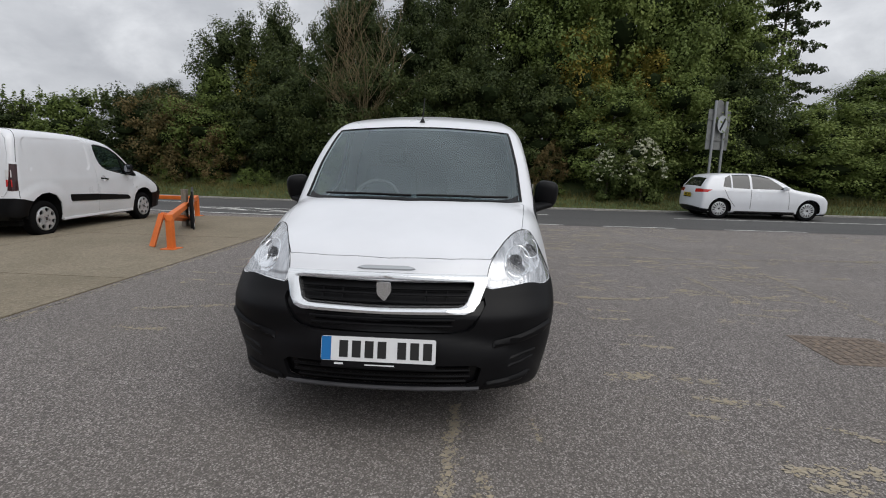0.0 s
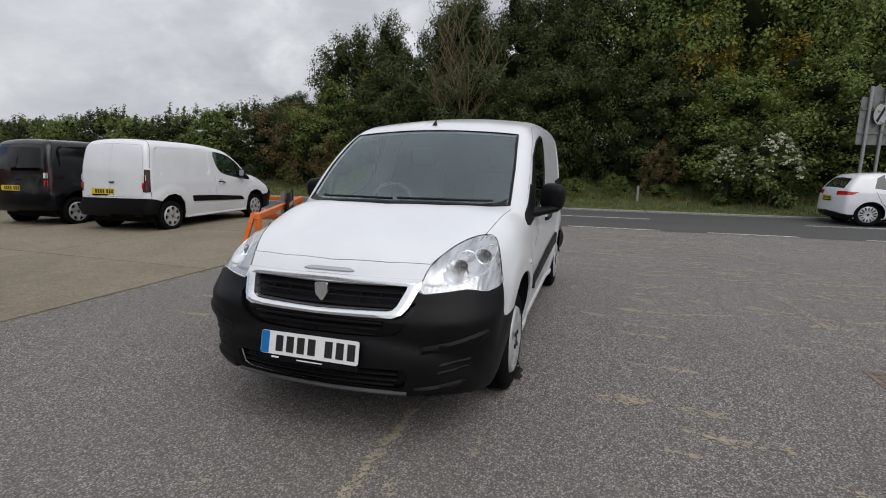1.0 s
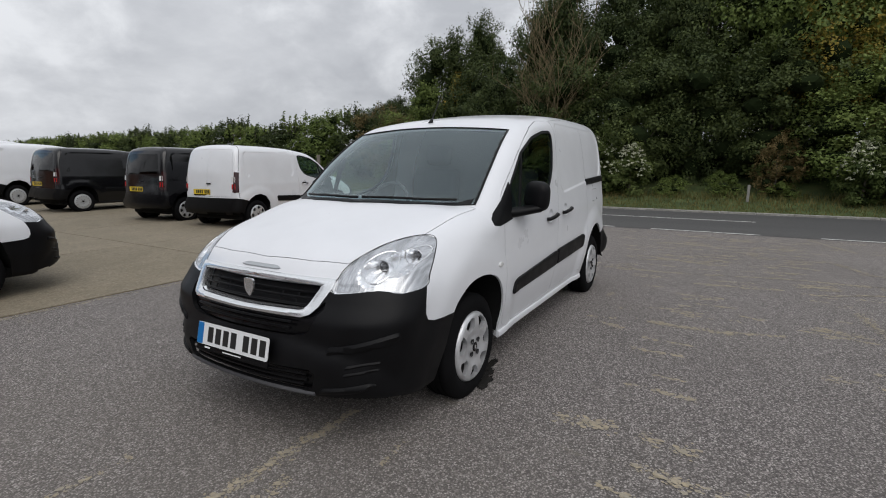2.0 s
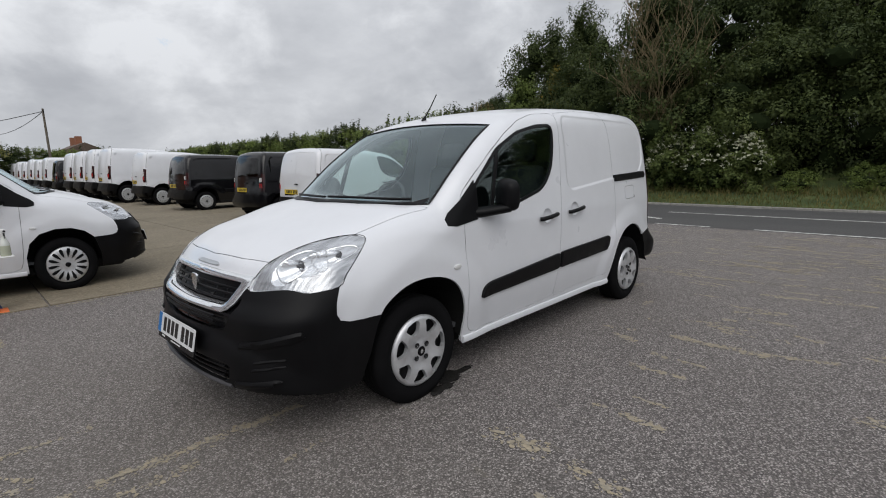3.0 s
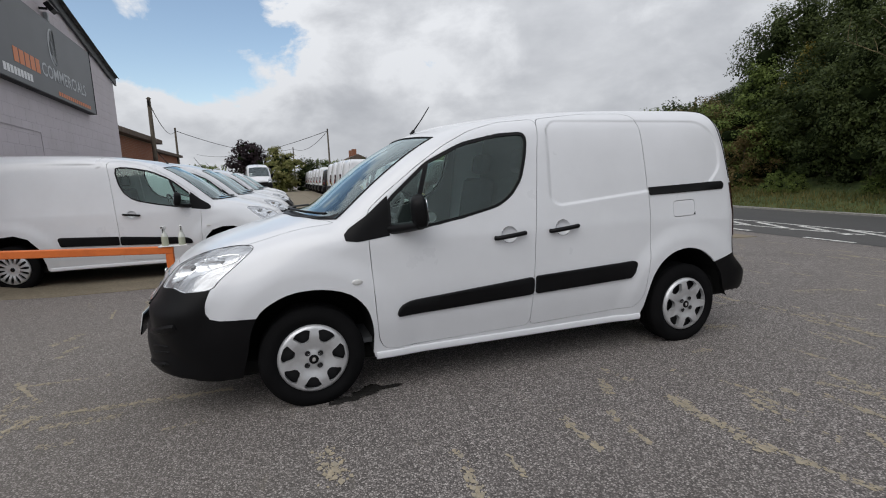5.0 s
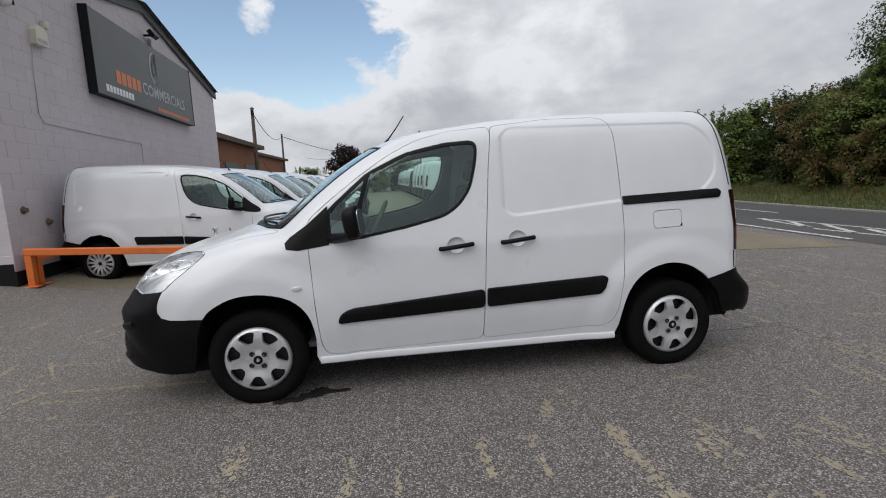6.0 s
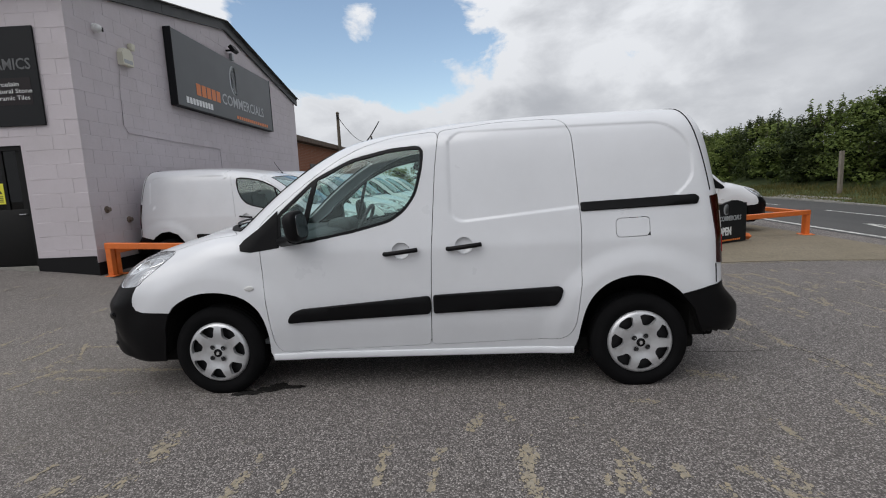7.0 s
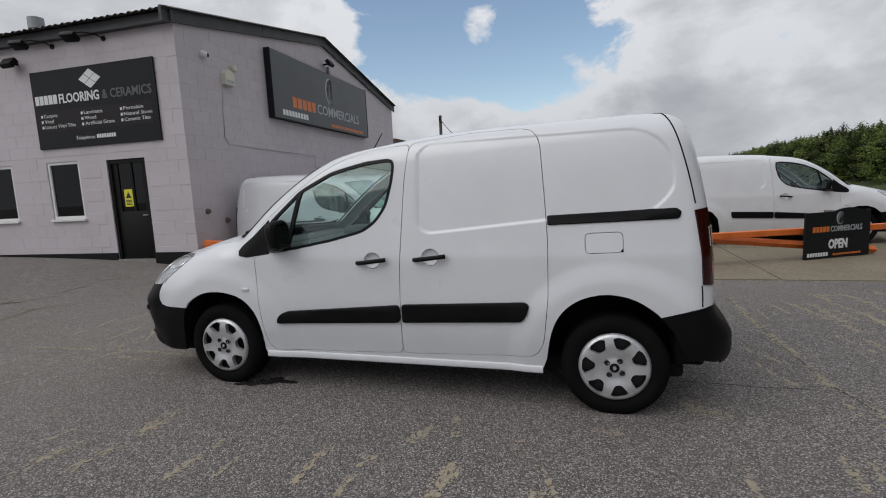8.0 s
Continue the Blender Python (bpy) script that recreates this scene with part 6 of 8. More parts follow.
# wall cores, set 12 mm behind the faces of the blocks
bm = slab([(0.005, 0.005, 0.0), (WIDE, 0.005, 0.0), (WIDE, 0.005, EAVE), (RIDGE_U, 0.005, RIDGE), (0.005, 0.005, EAVE)], (0, 0.207, 0))
part("wall", bm, M["block_paint"], building)
openings = [(DOOR_V[0], DOOR_V[1], 0.0, DOOR_Z[1])] + [(a, b, *WIN_Z) for a, b in WIN]
edges_v = sorted({0.212, LONG, *[o[0] for o in openings], *[o[1] for o in openings]})
for a, b in zip(edges_v, edges_v[1:]):
    hole = next((o for o in openings if o[0] <= a + 1e-6 and b <= o[1] + 1e-6), None)
    if hole is None:
        part("wall", box(0.005, 0.212, a, b, 0.0, EAVE), M["block_paint"], building)
    else:
        if hole[2] > 0.01:
            part("wall", box(0.005, 0.212, a, b, 0.0, hole[2]), M["block_paint"], building)
        part("wall", box(0.005, 0.212, a, b, hole[3], EAVE), M["block_paint"], building)
part("wall", box(0.0, WIDE, LONG, LONG + 0.2, 0.0, EAVE), M["block_paint"], building)
part("wall", box(WIDE - 0.2, WIDE, 0.212, LONG, 0.0, EAVE), M["block_paint"], building)
part("floor_slab", box(0.2, WIDE - 0.2, 0.2, LONG, 0.1, 0.36), M["cabin"], building)
part("ceiling", box(0.2, WIDE - 0.2, 0.2, LONG, 4.2, 4.3), M["bulkhead"], building)
# plinth
part("plinth", box(-0.012, WIDE, -0.012, 0.014, -0.1, 0.36), M["plinth_black"], building)
for a, b in ((0.014, DOOR_V[0]), (DOOR_V[1], LONG)):
    part("plinth", box(-0.012, 0.014, a, b, -0.1, 0.47), M["plinth_black"], building)


def sheet_roof(sign):
    """One slope of corrugated sheet, seen from below at the eave."""
    u0, u1 = (-0.28, RIDGE_U) if sign < 0 else (RIDGE_U, WIDE + 0.15)
    n = 240
    vs, fs = [], []
    for i in range(n + 1):
        v = -0.16 + (LONG + 0.4) * i / n
        w = 0.022 * math.sin(2 * math.pi * v / 0.146)
        for u in (u0, u1):
            z = EAVE + 0.20 + (RIDGE - EAVE) * (u / RIDGE_U if sign < 0 else (WIDE - u) / (WIDE - RIDGE_U))
            vs.append((u, v, z + w))
    for i in range(n):
        fs.append((2 * i, 2 * i + 1, 2 * i + 3, 2 * i + 2))
    return mesh_of("roof_sheet", vs, fs, M["roof_sheet"], True)


roof = part("roof", sheet_roof(-1), None, building, "dark weathered corrugated roof sheets")
part("roof", sheet_roof(1), None, building)
# verge boards in lengths, and the eaves board
for ua, ub in ((-0.30, 2.55), (2.56, RIDGE_U), (RIDGE_U, 8.2), (8.21, WIDE + 0.15)):
    f = lambda u: EAVE + (RIDGE - EAVE) * (u / RIDGE_U if u <= RIDGE_U else (WIDE - u) / (WIDE - RIDGE_U))
    part("verge_board", slab([(ua, -0.06, f(ua) - 0.02), (ub, -0.06, f(ub) - 0.02), (ub, -0.06, f(ub) + 0.23), (ua, -0.06, f(ua) + 0.23)], (0, 0.05, 0)), M["fascia"], building)
part("eaves_board", box(-0.14, -0.10, -0.1, LONG, EAVE - 0.02, EAVE + 0.14), M["fascia"], building)
part("soffit", box(-0.10, 0.012, -0.06, LONG, EAVE - 0.01, EAVE + 0.02), M["fascia"], building)
# doorway and door
door = new("door")
door.parent = building
tagged(door, "dark half-glazed entrance door")
va, vb = DOOR_V
part("frame", box(0.03, 0.11, va, va + 0.06, 0.33, DOOR_Z[1]), M["door_black"], door)
part("frame", box(0.03, 0.11, vb - 0.06, vb, 0.33, DOOR_Z[1]), M["door_black"], door)
part("frame", box(0.03, 0.11, va + 0.06, vb - 0.06, DOOR_Z[1] - 0.07, DOOR_Z[1]), M["door_black"], door)
part("panel", box(0.06, 0.10, va + 0.06, vb - 0.06, 0.36, 1.25, 0.004), M["door_black"], door)
part("panel", box(0.06, 0.10, va + 0.06, va + 0.15, 1.25, DOOR_Z[1] - 0.07), M["door_black"], door)
part("panel", box(0.06, 0.10, vb - 0.18, vb - 0.06, 1.25, DOOR_Z[1] - 0.07), M["door_black"], door)
part("panel", box(0.06, 0.10, va + 0.37, va + 0.42, 1.25, DOOR_Z[1] - 0.07), M["door_black"], door)
part("pane", box(0.075, 0.081, va + 0.15, va + 0.37, 1.25, DOOR_Z[1] - 0.07), M["dark_glass"], door)
part("pane", box(0.075, 0.081, va + 0.42, vb - 0.18, 1.25, DOOR_Z[1] - 0.07), M["dark_glass"], door)
part("handle", tube([(0.055, va + 0.10, 1.17), (0.03, va + 0.10, 1.17), (0.03, va + 0.21, 1.17)], 0.009, 8), M["galv"], door)
part("threshold", box(-0.02, 0.10, va, vb, 0.26, 0.345), M["kerb_stone"], door)
notice = new("notice")
notice.parent = door
part("sheet", box(0.054, 0.0585, 1.37, 1.56, 1.34, 1.66), M["notice_yellow"], notice, "yellow warning notice")
part("warning_triangle", slab([(0.052, 1.40, 1.50), (0.052, 1.53, 1.50), (0.052, 1.465, 1.61)], (0.002, 0, 0)), M["ink"], notice)
for i in range(4):
    part("text_bar", box(0.052, 0.054, 1.40, 1.53, 1.37 + 0.027 * i, 1.383 + 0.027 * i), M["ink"], notice)
# windows
for a, b in WIN:
    win = new("window")
    win.parent = building
    z0, z1 = WIN_Z
    for q in ((a, a + 0.055, z0, z1), (b - 0.055, b, z0, z1), (a + 0.055, b - 0.055, z0, z0 + 0.055), (a + 0.055, b - 0.055, z1 - 0.055, z1)):
        part("frame", box(0.02, 0.09, q[0], q[1], q[2], q[3], 0.006, 1), M["frame_white"], win)
    part("pane", box(0.05, 0.056, a + 0.055, b - 0.055, z0 + 0.055, z1 - 0.055), M["dark_glass"], win)
    part("sill", box(-0.05, 0.02, a - 0.03, b + 0.03, z0 - 0.045, z0, 0.006, 1), M["frame_white"], win)
part("flue", cyl(0.11, 0.11, 0.32, 20, pose(0.6, 3.8, 4.7)), M["galv"], building)
part("flue_cap", cyl(0.14, 0.14, 0.22, 20, pose(0.6, 3.8, 4.96)), M["galv"], building)

# blocks: the nearest as parts, the rest as one
block_shape = box(-0.2198, 0.2198, 0.0, 0.02, -0.1104, 0.1104, 0.0035, 1)
block = bm_mesh("block", block_shape, M["block_paint"], None)
half_block = bm_mesh("block", box(-0.105, 0.105, 0.0, 0.02, -0.107, 0.107, 0.006, 1), M["block_paint"], None)
todo = []
for k in range(26):
    z = 0.36 + 0.1105 + 0.221 * k
    u = 0.22 if k % 2 == 0 else 0.0
    while u < WIDE - 0.2:
        if 0.2165 < u + 1e-6 and z + 0.107 < min(top_at(u - 0.21), top_at(u + 0.21)) - 0.005:
            todo.append(("g", u, z))
        u += 0.44
    v = 0.0 if k % 2 == 0 else 0.22
    v += 0.22
    while v < 7.0:
        if z + 0.107 < EAVE - 0.02 and not any(o[0] - 0.215 < v < o[1] + 0.215 and o[2] - 0.10 < z < o[3] + 0.10 for o in openings):
            todo.append(("f", v, z))
        v += 0.44
todo.sort(key=lambda q: q[1] + 0.3 * abs(q[2] - 2.0))
rest_v, rest_f = [], []
for i, (side_, q, z) in enumerate(todo):
    base = pose(q, 0.0, z) if side_ == "g" else pose(0.0, q, z, 0, 0, -90)
    if i < 300:
        part("block", block, None, building).matrix_basis = base
    else:
        o = len(rest_v)
        rest_v += [tuple(base @ w.co) for w in block.vertices]
        rest_f += [tuple(j + o for j in f.vertices) for f in block.polygons]
tagged(part("blockwork", mesh_of("blockwork", rest_v, rest_f, M["block_paint"]), None, building), kind="stuff")

# ---- things fixed to the building ----
def on_gable(name, label, cat, u, z):
    return tagged(empty(name, bld_m @ pose(u, 0, z)), label, cat)


# long sign on the gable
sg = tagged(empty("gable_sign", bld_m @ pose(2.6, 0, 3.18)), "long dark grey sign board with orange and silver lettering", "sign")
part("board", box(0, 5.3, -0.15, -0.005, 0, 1.50, 0.006, 1), M["sign_grey"], sg)
part("edge_trim", box(-0.012, 0.0, -0.16, -0.005, -0.01, 1.51), M["sign_black"], sg)
part("edge_trim", box(5.3, 5.312, -0.16, -0.005, -0.01, 1.51), M["sign_black"], sg)
part("edge_trim", box(0.0, 5.3, -0.16, -0.005, -0.012, 0.0), M["sign_black"], sg)


def place_word(parent, name, text, size, mat, x, y, z, length=None, m=None, bold=0.0, depth=0.003):
    """A word upright on a board facing local -y, read from its left end, which lies at local x."""
    me = letters(text, size, mat, depth, bold=bold)
    a, b = width_of(me)
    k = length / (b - a) if length else 1.0
    ob = part(name, me, None, parent)
    ob.matrix_basis = (m or Matrix()) @ pose(x, y, z, 90, 0, 0) @ Matrix.Diagonal((k, 1, 1, 1)) @ Matrix.Translation((-a, 0, 0))
    return ob


def bar_word(parent, n, x, z, w, h, gap, mat, y=-0.154):
    for i in range(n):
        part("letter_bar", box(x + i * (w + gap), x + i * (w + gap) + w, y, y + 0.003, z, z + h), mat, parent)


# on the gable the board is read from its near end, along +u
bar_word(sg, 5, 0.80, 0.32, 0.185, 0.25, 0.045, M["sign_orange"])
place_word(sg, "lettering", "COMMERCIALS", 0.36, M["sign_silver"], 2.0, -0.152, 0.33, 2.62, bold=0.004)
bar_word(sg, 9, 0.34, 0.09, 0.10, 0.13, 0.03, M["sign_white"])
bar_word(sg, 16, 2.75, 0.06, 0.10, 0.08, 0.035, M["sign_orange"])
cres = bmesh.new()
outer = [(2.74 + 0.23 * math.cos(a), -0.156, 1.0 + 0.36 * math.sin(a)) for a in np.linspace(radians(62), radians(298), 26)]
inner_c = [(2.79 + 0.22 * math.cos(a), -0.156, 1.0 + 0.345 * math.sin(a)) for a in np.linspace(radians(298), radians(62), 26)]
slab(outer + inner_c, (0, 0.004, 0), cres)
part("crescent_mark", cres, M["sign_silver"], sg)

# board over the door: local x runs to the viewer's right, towards the corner
fm = bld_m @ Matrix.Translation((0, 3.33, 2.5)) @ pose(0, 0, 0, 0, 0, -90)
fs_ = tagged(empty("shop_sign", fm), "black shop sign board with white lettering over the door", "sign")
part("board", box(0, 2.85, -0.035, -0.005, 0, 1.43, 0.004, 1), M["sign_black"], fs_)
part("panel", box(0.06, 2.72, -0.037, -0.034, 0.31, 0.70), M["sign_panel"], fs_)
for dx, dz in ((0.0, 0.09), (-0.13, 0.0), (0.13, 0.0), (0.0, -0.09)):
    part("tile_mark", slab([(1.42 + dx - 0.125, -0.038, 1.20 + dz), (1.42 + dx, -0.038, 1.20 + dz - 0.082), (1.42 + dx + 0.125, -0.038, 1.20 + dz), (1.42 + dx, -0.038, 1.20 + dz + 0.082)], (0, 0.003, 0)), M["sign_white"], fs_)
bar_word(fs_, 5, 0.06, 0.82, 0.092, 0.165, 0.018, M["sign_white"], -0.038)
place_word(fs_, "lettering", "FLOORING", 0.235, M["sign_white"], 0.64, -0.036, 0.82, 0.95, bold=0.006)
place_word(fs_, "lettering", "& CERAMICS", 0.225, M["sign_line"], 1.66, -0.036, 0.82, 1.10, bold=0.003)
for text, x, z, ln in (("Carpets", 0.22, 0.58, 0.33), ("Vinyl", 0.22, 0.48, 0.22), ("Luxury Vinyl Tiles", 0.22, 0.38, 0.74), ("Laminate", 1.19, 0.58, 0.43), ("Wood", 1.19, 0.48, 0.27), ("Artificial Grass", 1.19, 0.38, 0.68), ("Porcelain", 2.10, 0.58, 0.44), ("Natural Stone", 2.10, 0.48, 0.63), ("Ceramic Tiles", 2.10, 0.38, 0.58)):
    place_word(fs_, "lettering", text, 0.092, M["sign_white"], x, -0.039, z, ln, depth=0.001)
    part("bullet", box(x - 0.075, x - 0.03, -0.040, -0.037, z, z + 0.05), M["sign_white"], fs_)
place_word(fs_, "lettering", "Telephone:", 0.10, M["sign_white"], 0.92, -0.036, 0.13, 0.46, depth=0.001)
bar_word(fs_, 8, 1.42, 0.13, 0.042, 0.07, 0.014, M["sign_white"], -0.038)

# swan-neck lamps and a floodlight over the shop sign
for v, long in ((3.05, 0.42), (1.85, 0.42)):
    lp = tagged(empty("sign_lamp", bld_m @ pose(0, v, 4.33)), "black swan-neck sign lamp on the wall", "lamp", "sign lamps")
    part("plate", cyl(0.045, 0.045, 0.02, 14, pose(0, -0.34, 0.02, 0, -90, 0)), M["plastic"], lp)
    part("arm", tube([(-0.01, -0.34, 0.02), (-0.12, -0.30, 0.07), (-0.24, -0.16, 0.09), (-0.34, 0.0, 0.06)], 0.012, 8), M["plastic"], lp)
    part("shade", turn(box(-0.09, 0.09, -0.13, 0.13, -0.04, 0.05, 0.02, 2), pose(-0.34, 0.02, 0.0, 0, 30, 12)), M["plastic"], lp)
for v, z in ((3.62, 4.12),):
    lp = tagged(empty("flood_lamp", bld_m @ pose(0, v, z)), "black floodlight on the wall", "lamp")
    part("bracket", box(-0.10, 0.0, -0.02, 0.02, -0.01, 0.03), M["plastic"], lp)
    part("head", turn(box(-0.05, 0.05, -0.14, 0.14, -0.09, 0.09, 0.01, 1), pose(-0.16, 0, 0, 0, 40, 0)), M["plastic"], lp)
lp = on_gable("flood_lamp", "black floodlight above the gable sign", "lamp", 5.42, 4.95)
part("bracket", box(-0.02, 0.02, -0.14, 0.0, -0.02, 0.02), M["plastic"], lp)
part("head", turn(box(-0.13, 0.13, -0.05, 0.05, -0.09, 0.09, 0.01, 1), pose(0, -0.2, 0.02, -35, 0, 0)), M["plastic"], lp)
part("sensor", box(0.16, 0.26, -0.08, 0.0, -0.2, -0.02, 0.01, 1), M["sign_silver"], lp)
al = on_gable("alarm_box", "cream alarm bell box on painted blockwork", "alarm", 1.24, 3.62)
part("cover", slab([(-0.14, -0.10, 0), (0.14, -0.10, 0), (0.14, -0.10, 0.20), (0.07, -0.10, 0.28), (-0.07, -0.10, 0.28), (-0.14, -0.10, 0.20)], (0, 0.10, 0)), M["cream_box"], al)
part("label", box(-0.11, 0.11, -0.103, -0.099, 0.03, 0.09), M["sign_silver"], al)
pir = on_gable("security_sensor", "small white motion sensor on the wall", "sensor", 1.45, 3.98)
part("body", box(-0.05, 0.05, -0.09, 0.0, -0.06, 0.06, 0.02, 2), M["cream_box"], pir)
dc = on_gable("security_camera", "white dome security camera on the wall", "camera", 0.62, 4.06)
part("base", cyl(0.07, 0.07, 0.05, 20, pose(0, 0.0, 0, 90, 0, 0)), M["frame_white"], dc)
b = bmesh.new()
bmesh.ops.create_uvsphere(b, u_segments=20, v_segments=12, radius=0.065)
part("dome", turn(b, pose(0.0, -0.06, -0.01)), M["frame_white"], dc)
part("lens", cyl(0.035, 0.035, 0.02, 16, pose(0.03, -0.105, -0.02, 90, 0, 25)), M["black_gloss"], dc)
cable = on_gable("wall_cable", "thin painted cable run along the wall", "cable", 0, 0)
part("run", tube([(1.12, -0.012, 3.6), (1.05, -0.012, 3.2), (1.02, -0.012, 2.6), (1.12, -0.012, 2.47), (2.6, -0.012, 2.44), (4.5, -0.012, 2.42), (4.52, -0.012, 1.9)], 0.007, 6), M["block_paint"], cable)
for u, z in ((0.34, 1.18), (0.85, 0.98)):
    tp = on_gable("pipe_stub", "old rusty pipe stub in the wall", "pipe", u, z)
    part("pipe", cyl(0.035, 0.035, 0.07, 12, pose(0, 0.01, 0, 90, 0, 0)), M["iron"], tp)
    part("flange", cyl(0.055, 0.055, 0.015, 12, pose(0, 0.0, 0, 90, 0, 0)), M["iron"], tp)


# ---- the van in the middle of the yard ----
hero = make_van("panel_van", "white_paint", 0.018, 0.05)
hero.matrix_basis = pose(-0.006, 0, 0, 0, 0, 0.66)
tagged(hero, "clean white panel van with black plastic bumpers parked on asphalt", "van")

# ---- parked vans ----
row_van = make_van("parked_van", "white_paint", 0.14, 0.05, wheels="multi", chrome=False)
row_van.matrix_basis = pose(-4.97, -0.86, 0, 0, 0, 180) @ Matrix.Diagonal((1, 0.955, 1, 1))
tagged(row_van, "white panel van with black bumpers parked by the painted wall", "van", "vans along the wall")
for i, (x, y) in enumerate(((-7.45, -0.70), (-9.9, -0.8), (-12.3, -0.6), (-14.8, -0.7), (-17.3, -0.6))):
    copy_thing(row_van, pose(x, y, 0, 0, 0, 180 + (0.8, -1, 1.2, -0.6, 0.4)[i]))

road_van = make_van("parked_van", "white_paint", 0.14, 0.045, wheels="cover", chrome=False)
road_van.matrix_basis = pose(-8.05, 7.43, -0.02, 0, 0, 184.9)
tagged(road_van, "white panel van with black bumpers parked on the concrete forecourt", "van", "vans along the road")
dark_van = make_van("parked_van", "black_paint", 0.14, 0.06, wheels="cover", chrome=False, glazed=True, trim="black_gloss")
dark_van.matrix_basis = pose(-10.45, 7.35, -0.02, 0, 0, 183)
tagged(dark_van, "glossy black panel van with glazed rear doors parked on concrete", "van", "vans along the road")


def far_van(src, x, y, turn_deg, sx=1.0, sy=1.0, sz=1.0, z=0.0):
    return copy_thing(src, pose(x, y, z, 0, 0, turn_deg) @ Matrix.Diagonal((sx, sy, sz, 1)))


plain_white = make_van("parked_van", "white_paint", 0.17, 0.13, wheels="steel", chrome=False)
plain_white.matrix_basis = pose(-19.4, 7.3, 0.0, 0, 0, 180) @ Matrix.Diagonal((1.08, 1.08, 1.16, 1))
tagged(plain_white, "tall white panel van parked in a long row", "van", "vans along the road")
plain_dark = make_van("parked_van", "black_paint", 0.17, 0.08, wheels="steel", chrome=False, glazed=True)
plain_dark.matrix_basis = pose(-15.25, 7.4, 0.0, 0, 0, 181) @ Matrix.Diagonal((1.08, 1.08, 1.03, 1))
tagged(plain_dark, "black panel van with steel wheels parked in a row", "van", "vans along the road")
for i, (x, sz) in enumerate(((-22.6, 1.12), (-25.4, 1.15), (-28.3, 1.15), (-31.2, 1.15), (-39.6, 1.14), (-43.6, 1.12), (-47.6, 1.16), (-51.6, 1.12), (-56.0, 1.16), (-60.5, 1.12))):
    far_van(plain_white, x, 7.0, 180 + (1, -1, 0.5)[i % 3], 1.06, 1.06, sz)
blue = far_van(plain_dark, -35.4, 7.0, 179, 1.06, 1.06, 1.14)
tagged(blue, "dark blue panel van parked in a long row", "van")
# one tall van stands across the end of the lane
tall = far_van(plain_white, -43.5, -1.7, 96, 1.12, 1.12, 1.42)
tagged(tall, "tall white van facing the yard at the lane's end", "van")


# ---- a white hatchback on the road ----
HATCH = {"hatch": 1}
H_TOP = [(-1.0, 0.62), (-0.74, 0.74), (-0.5, 0.81), (-0.1, 0.89), (0.42, 0.985), (0.80, 1.20), (1.20, 1.36), (1.7, 1.415), (2.3, 1.41), (2.75, 1.375), (2.90, 1.345), (3.02, 1.27), (3.2, 1.05), (3.5, 0.80)]
H_SIDE = [(0.1, 0.80), (0.3, 0.86), (0.6, 0.895), (0.85, 0.88), (0.95, 0.85), (1.2, 0.73), (1.45, 0.58)]
H_NOSE = [(0.1, -0.66), (0.35, -0.73), (0.6, -0.71), (0.72, -0.66), (0.85, -0.50)]
H_TAIL = [(0.1, 3.18), (0.4, 3.30), (0.75, 3.28), (0.95, 3.23), (1.15, 3.10), (1.36, 2.92)]


def hatch_field(p):
    x, y, z = np.abs(p[..., 0]), p[..., 1], p[..., 2]
    s = x - pl(z, H_SIDE)
    t = (z - (pl(y, H_TOP) - 0.06 * x ** 2)) * 0.85
    f = smax(s, t, 0.12)
    f = smax(f, y - (pl(z, H_TAIL) - 0.14 * x ** 2), 0.08)
    f = smax(f, (pl(z, H_NOSE) + 0.22 * x ** 2) - y, 0.15)
    return smax(f, 0.20 - z, 0.06)


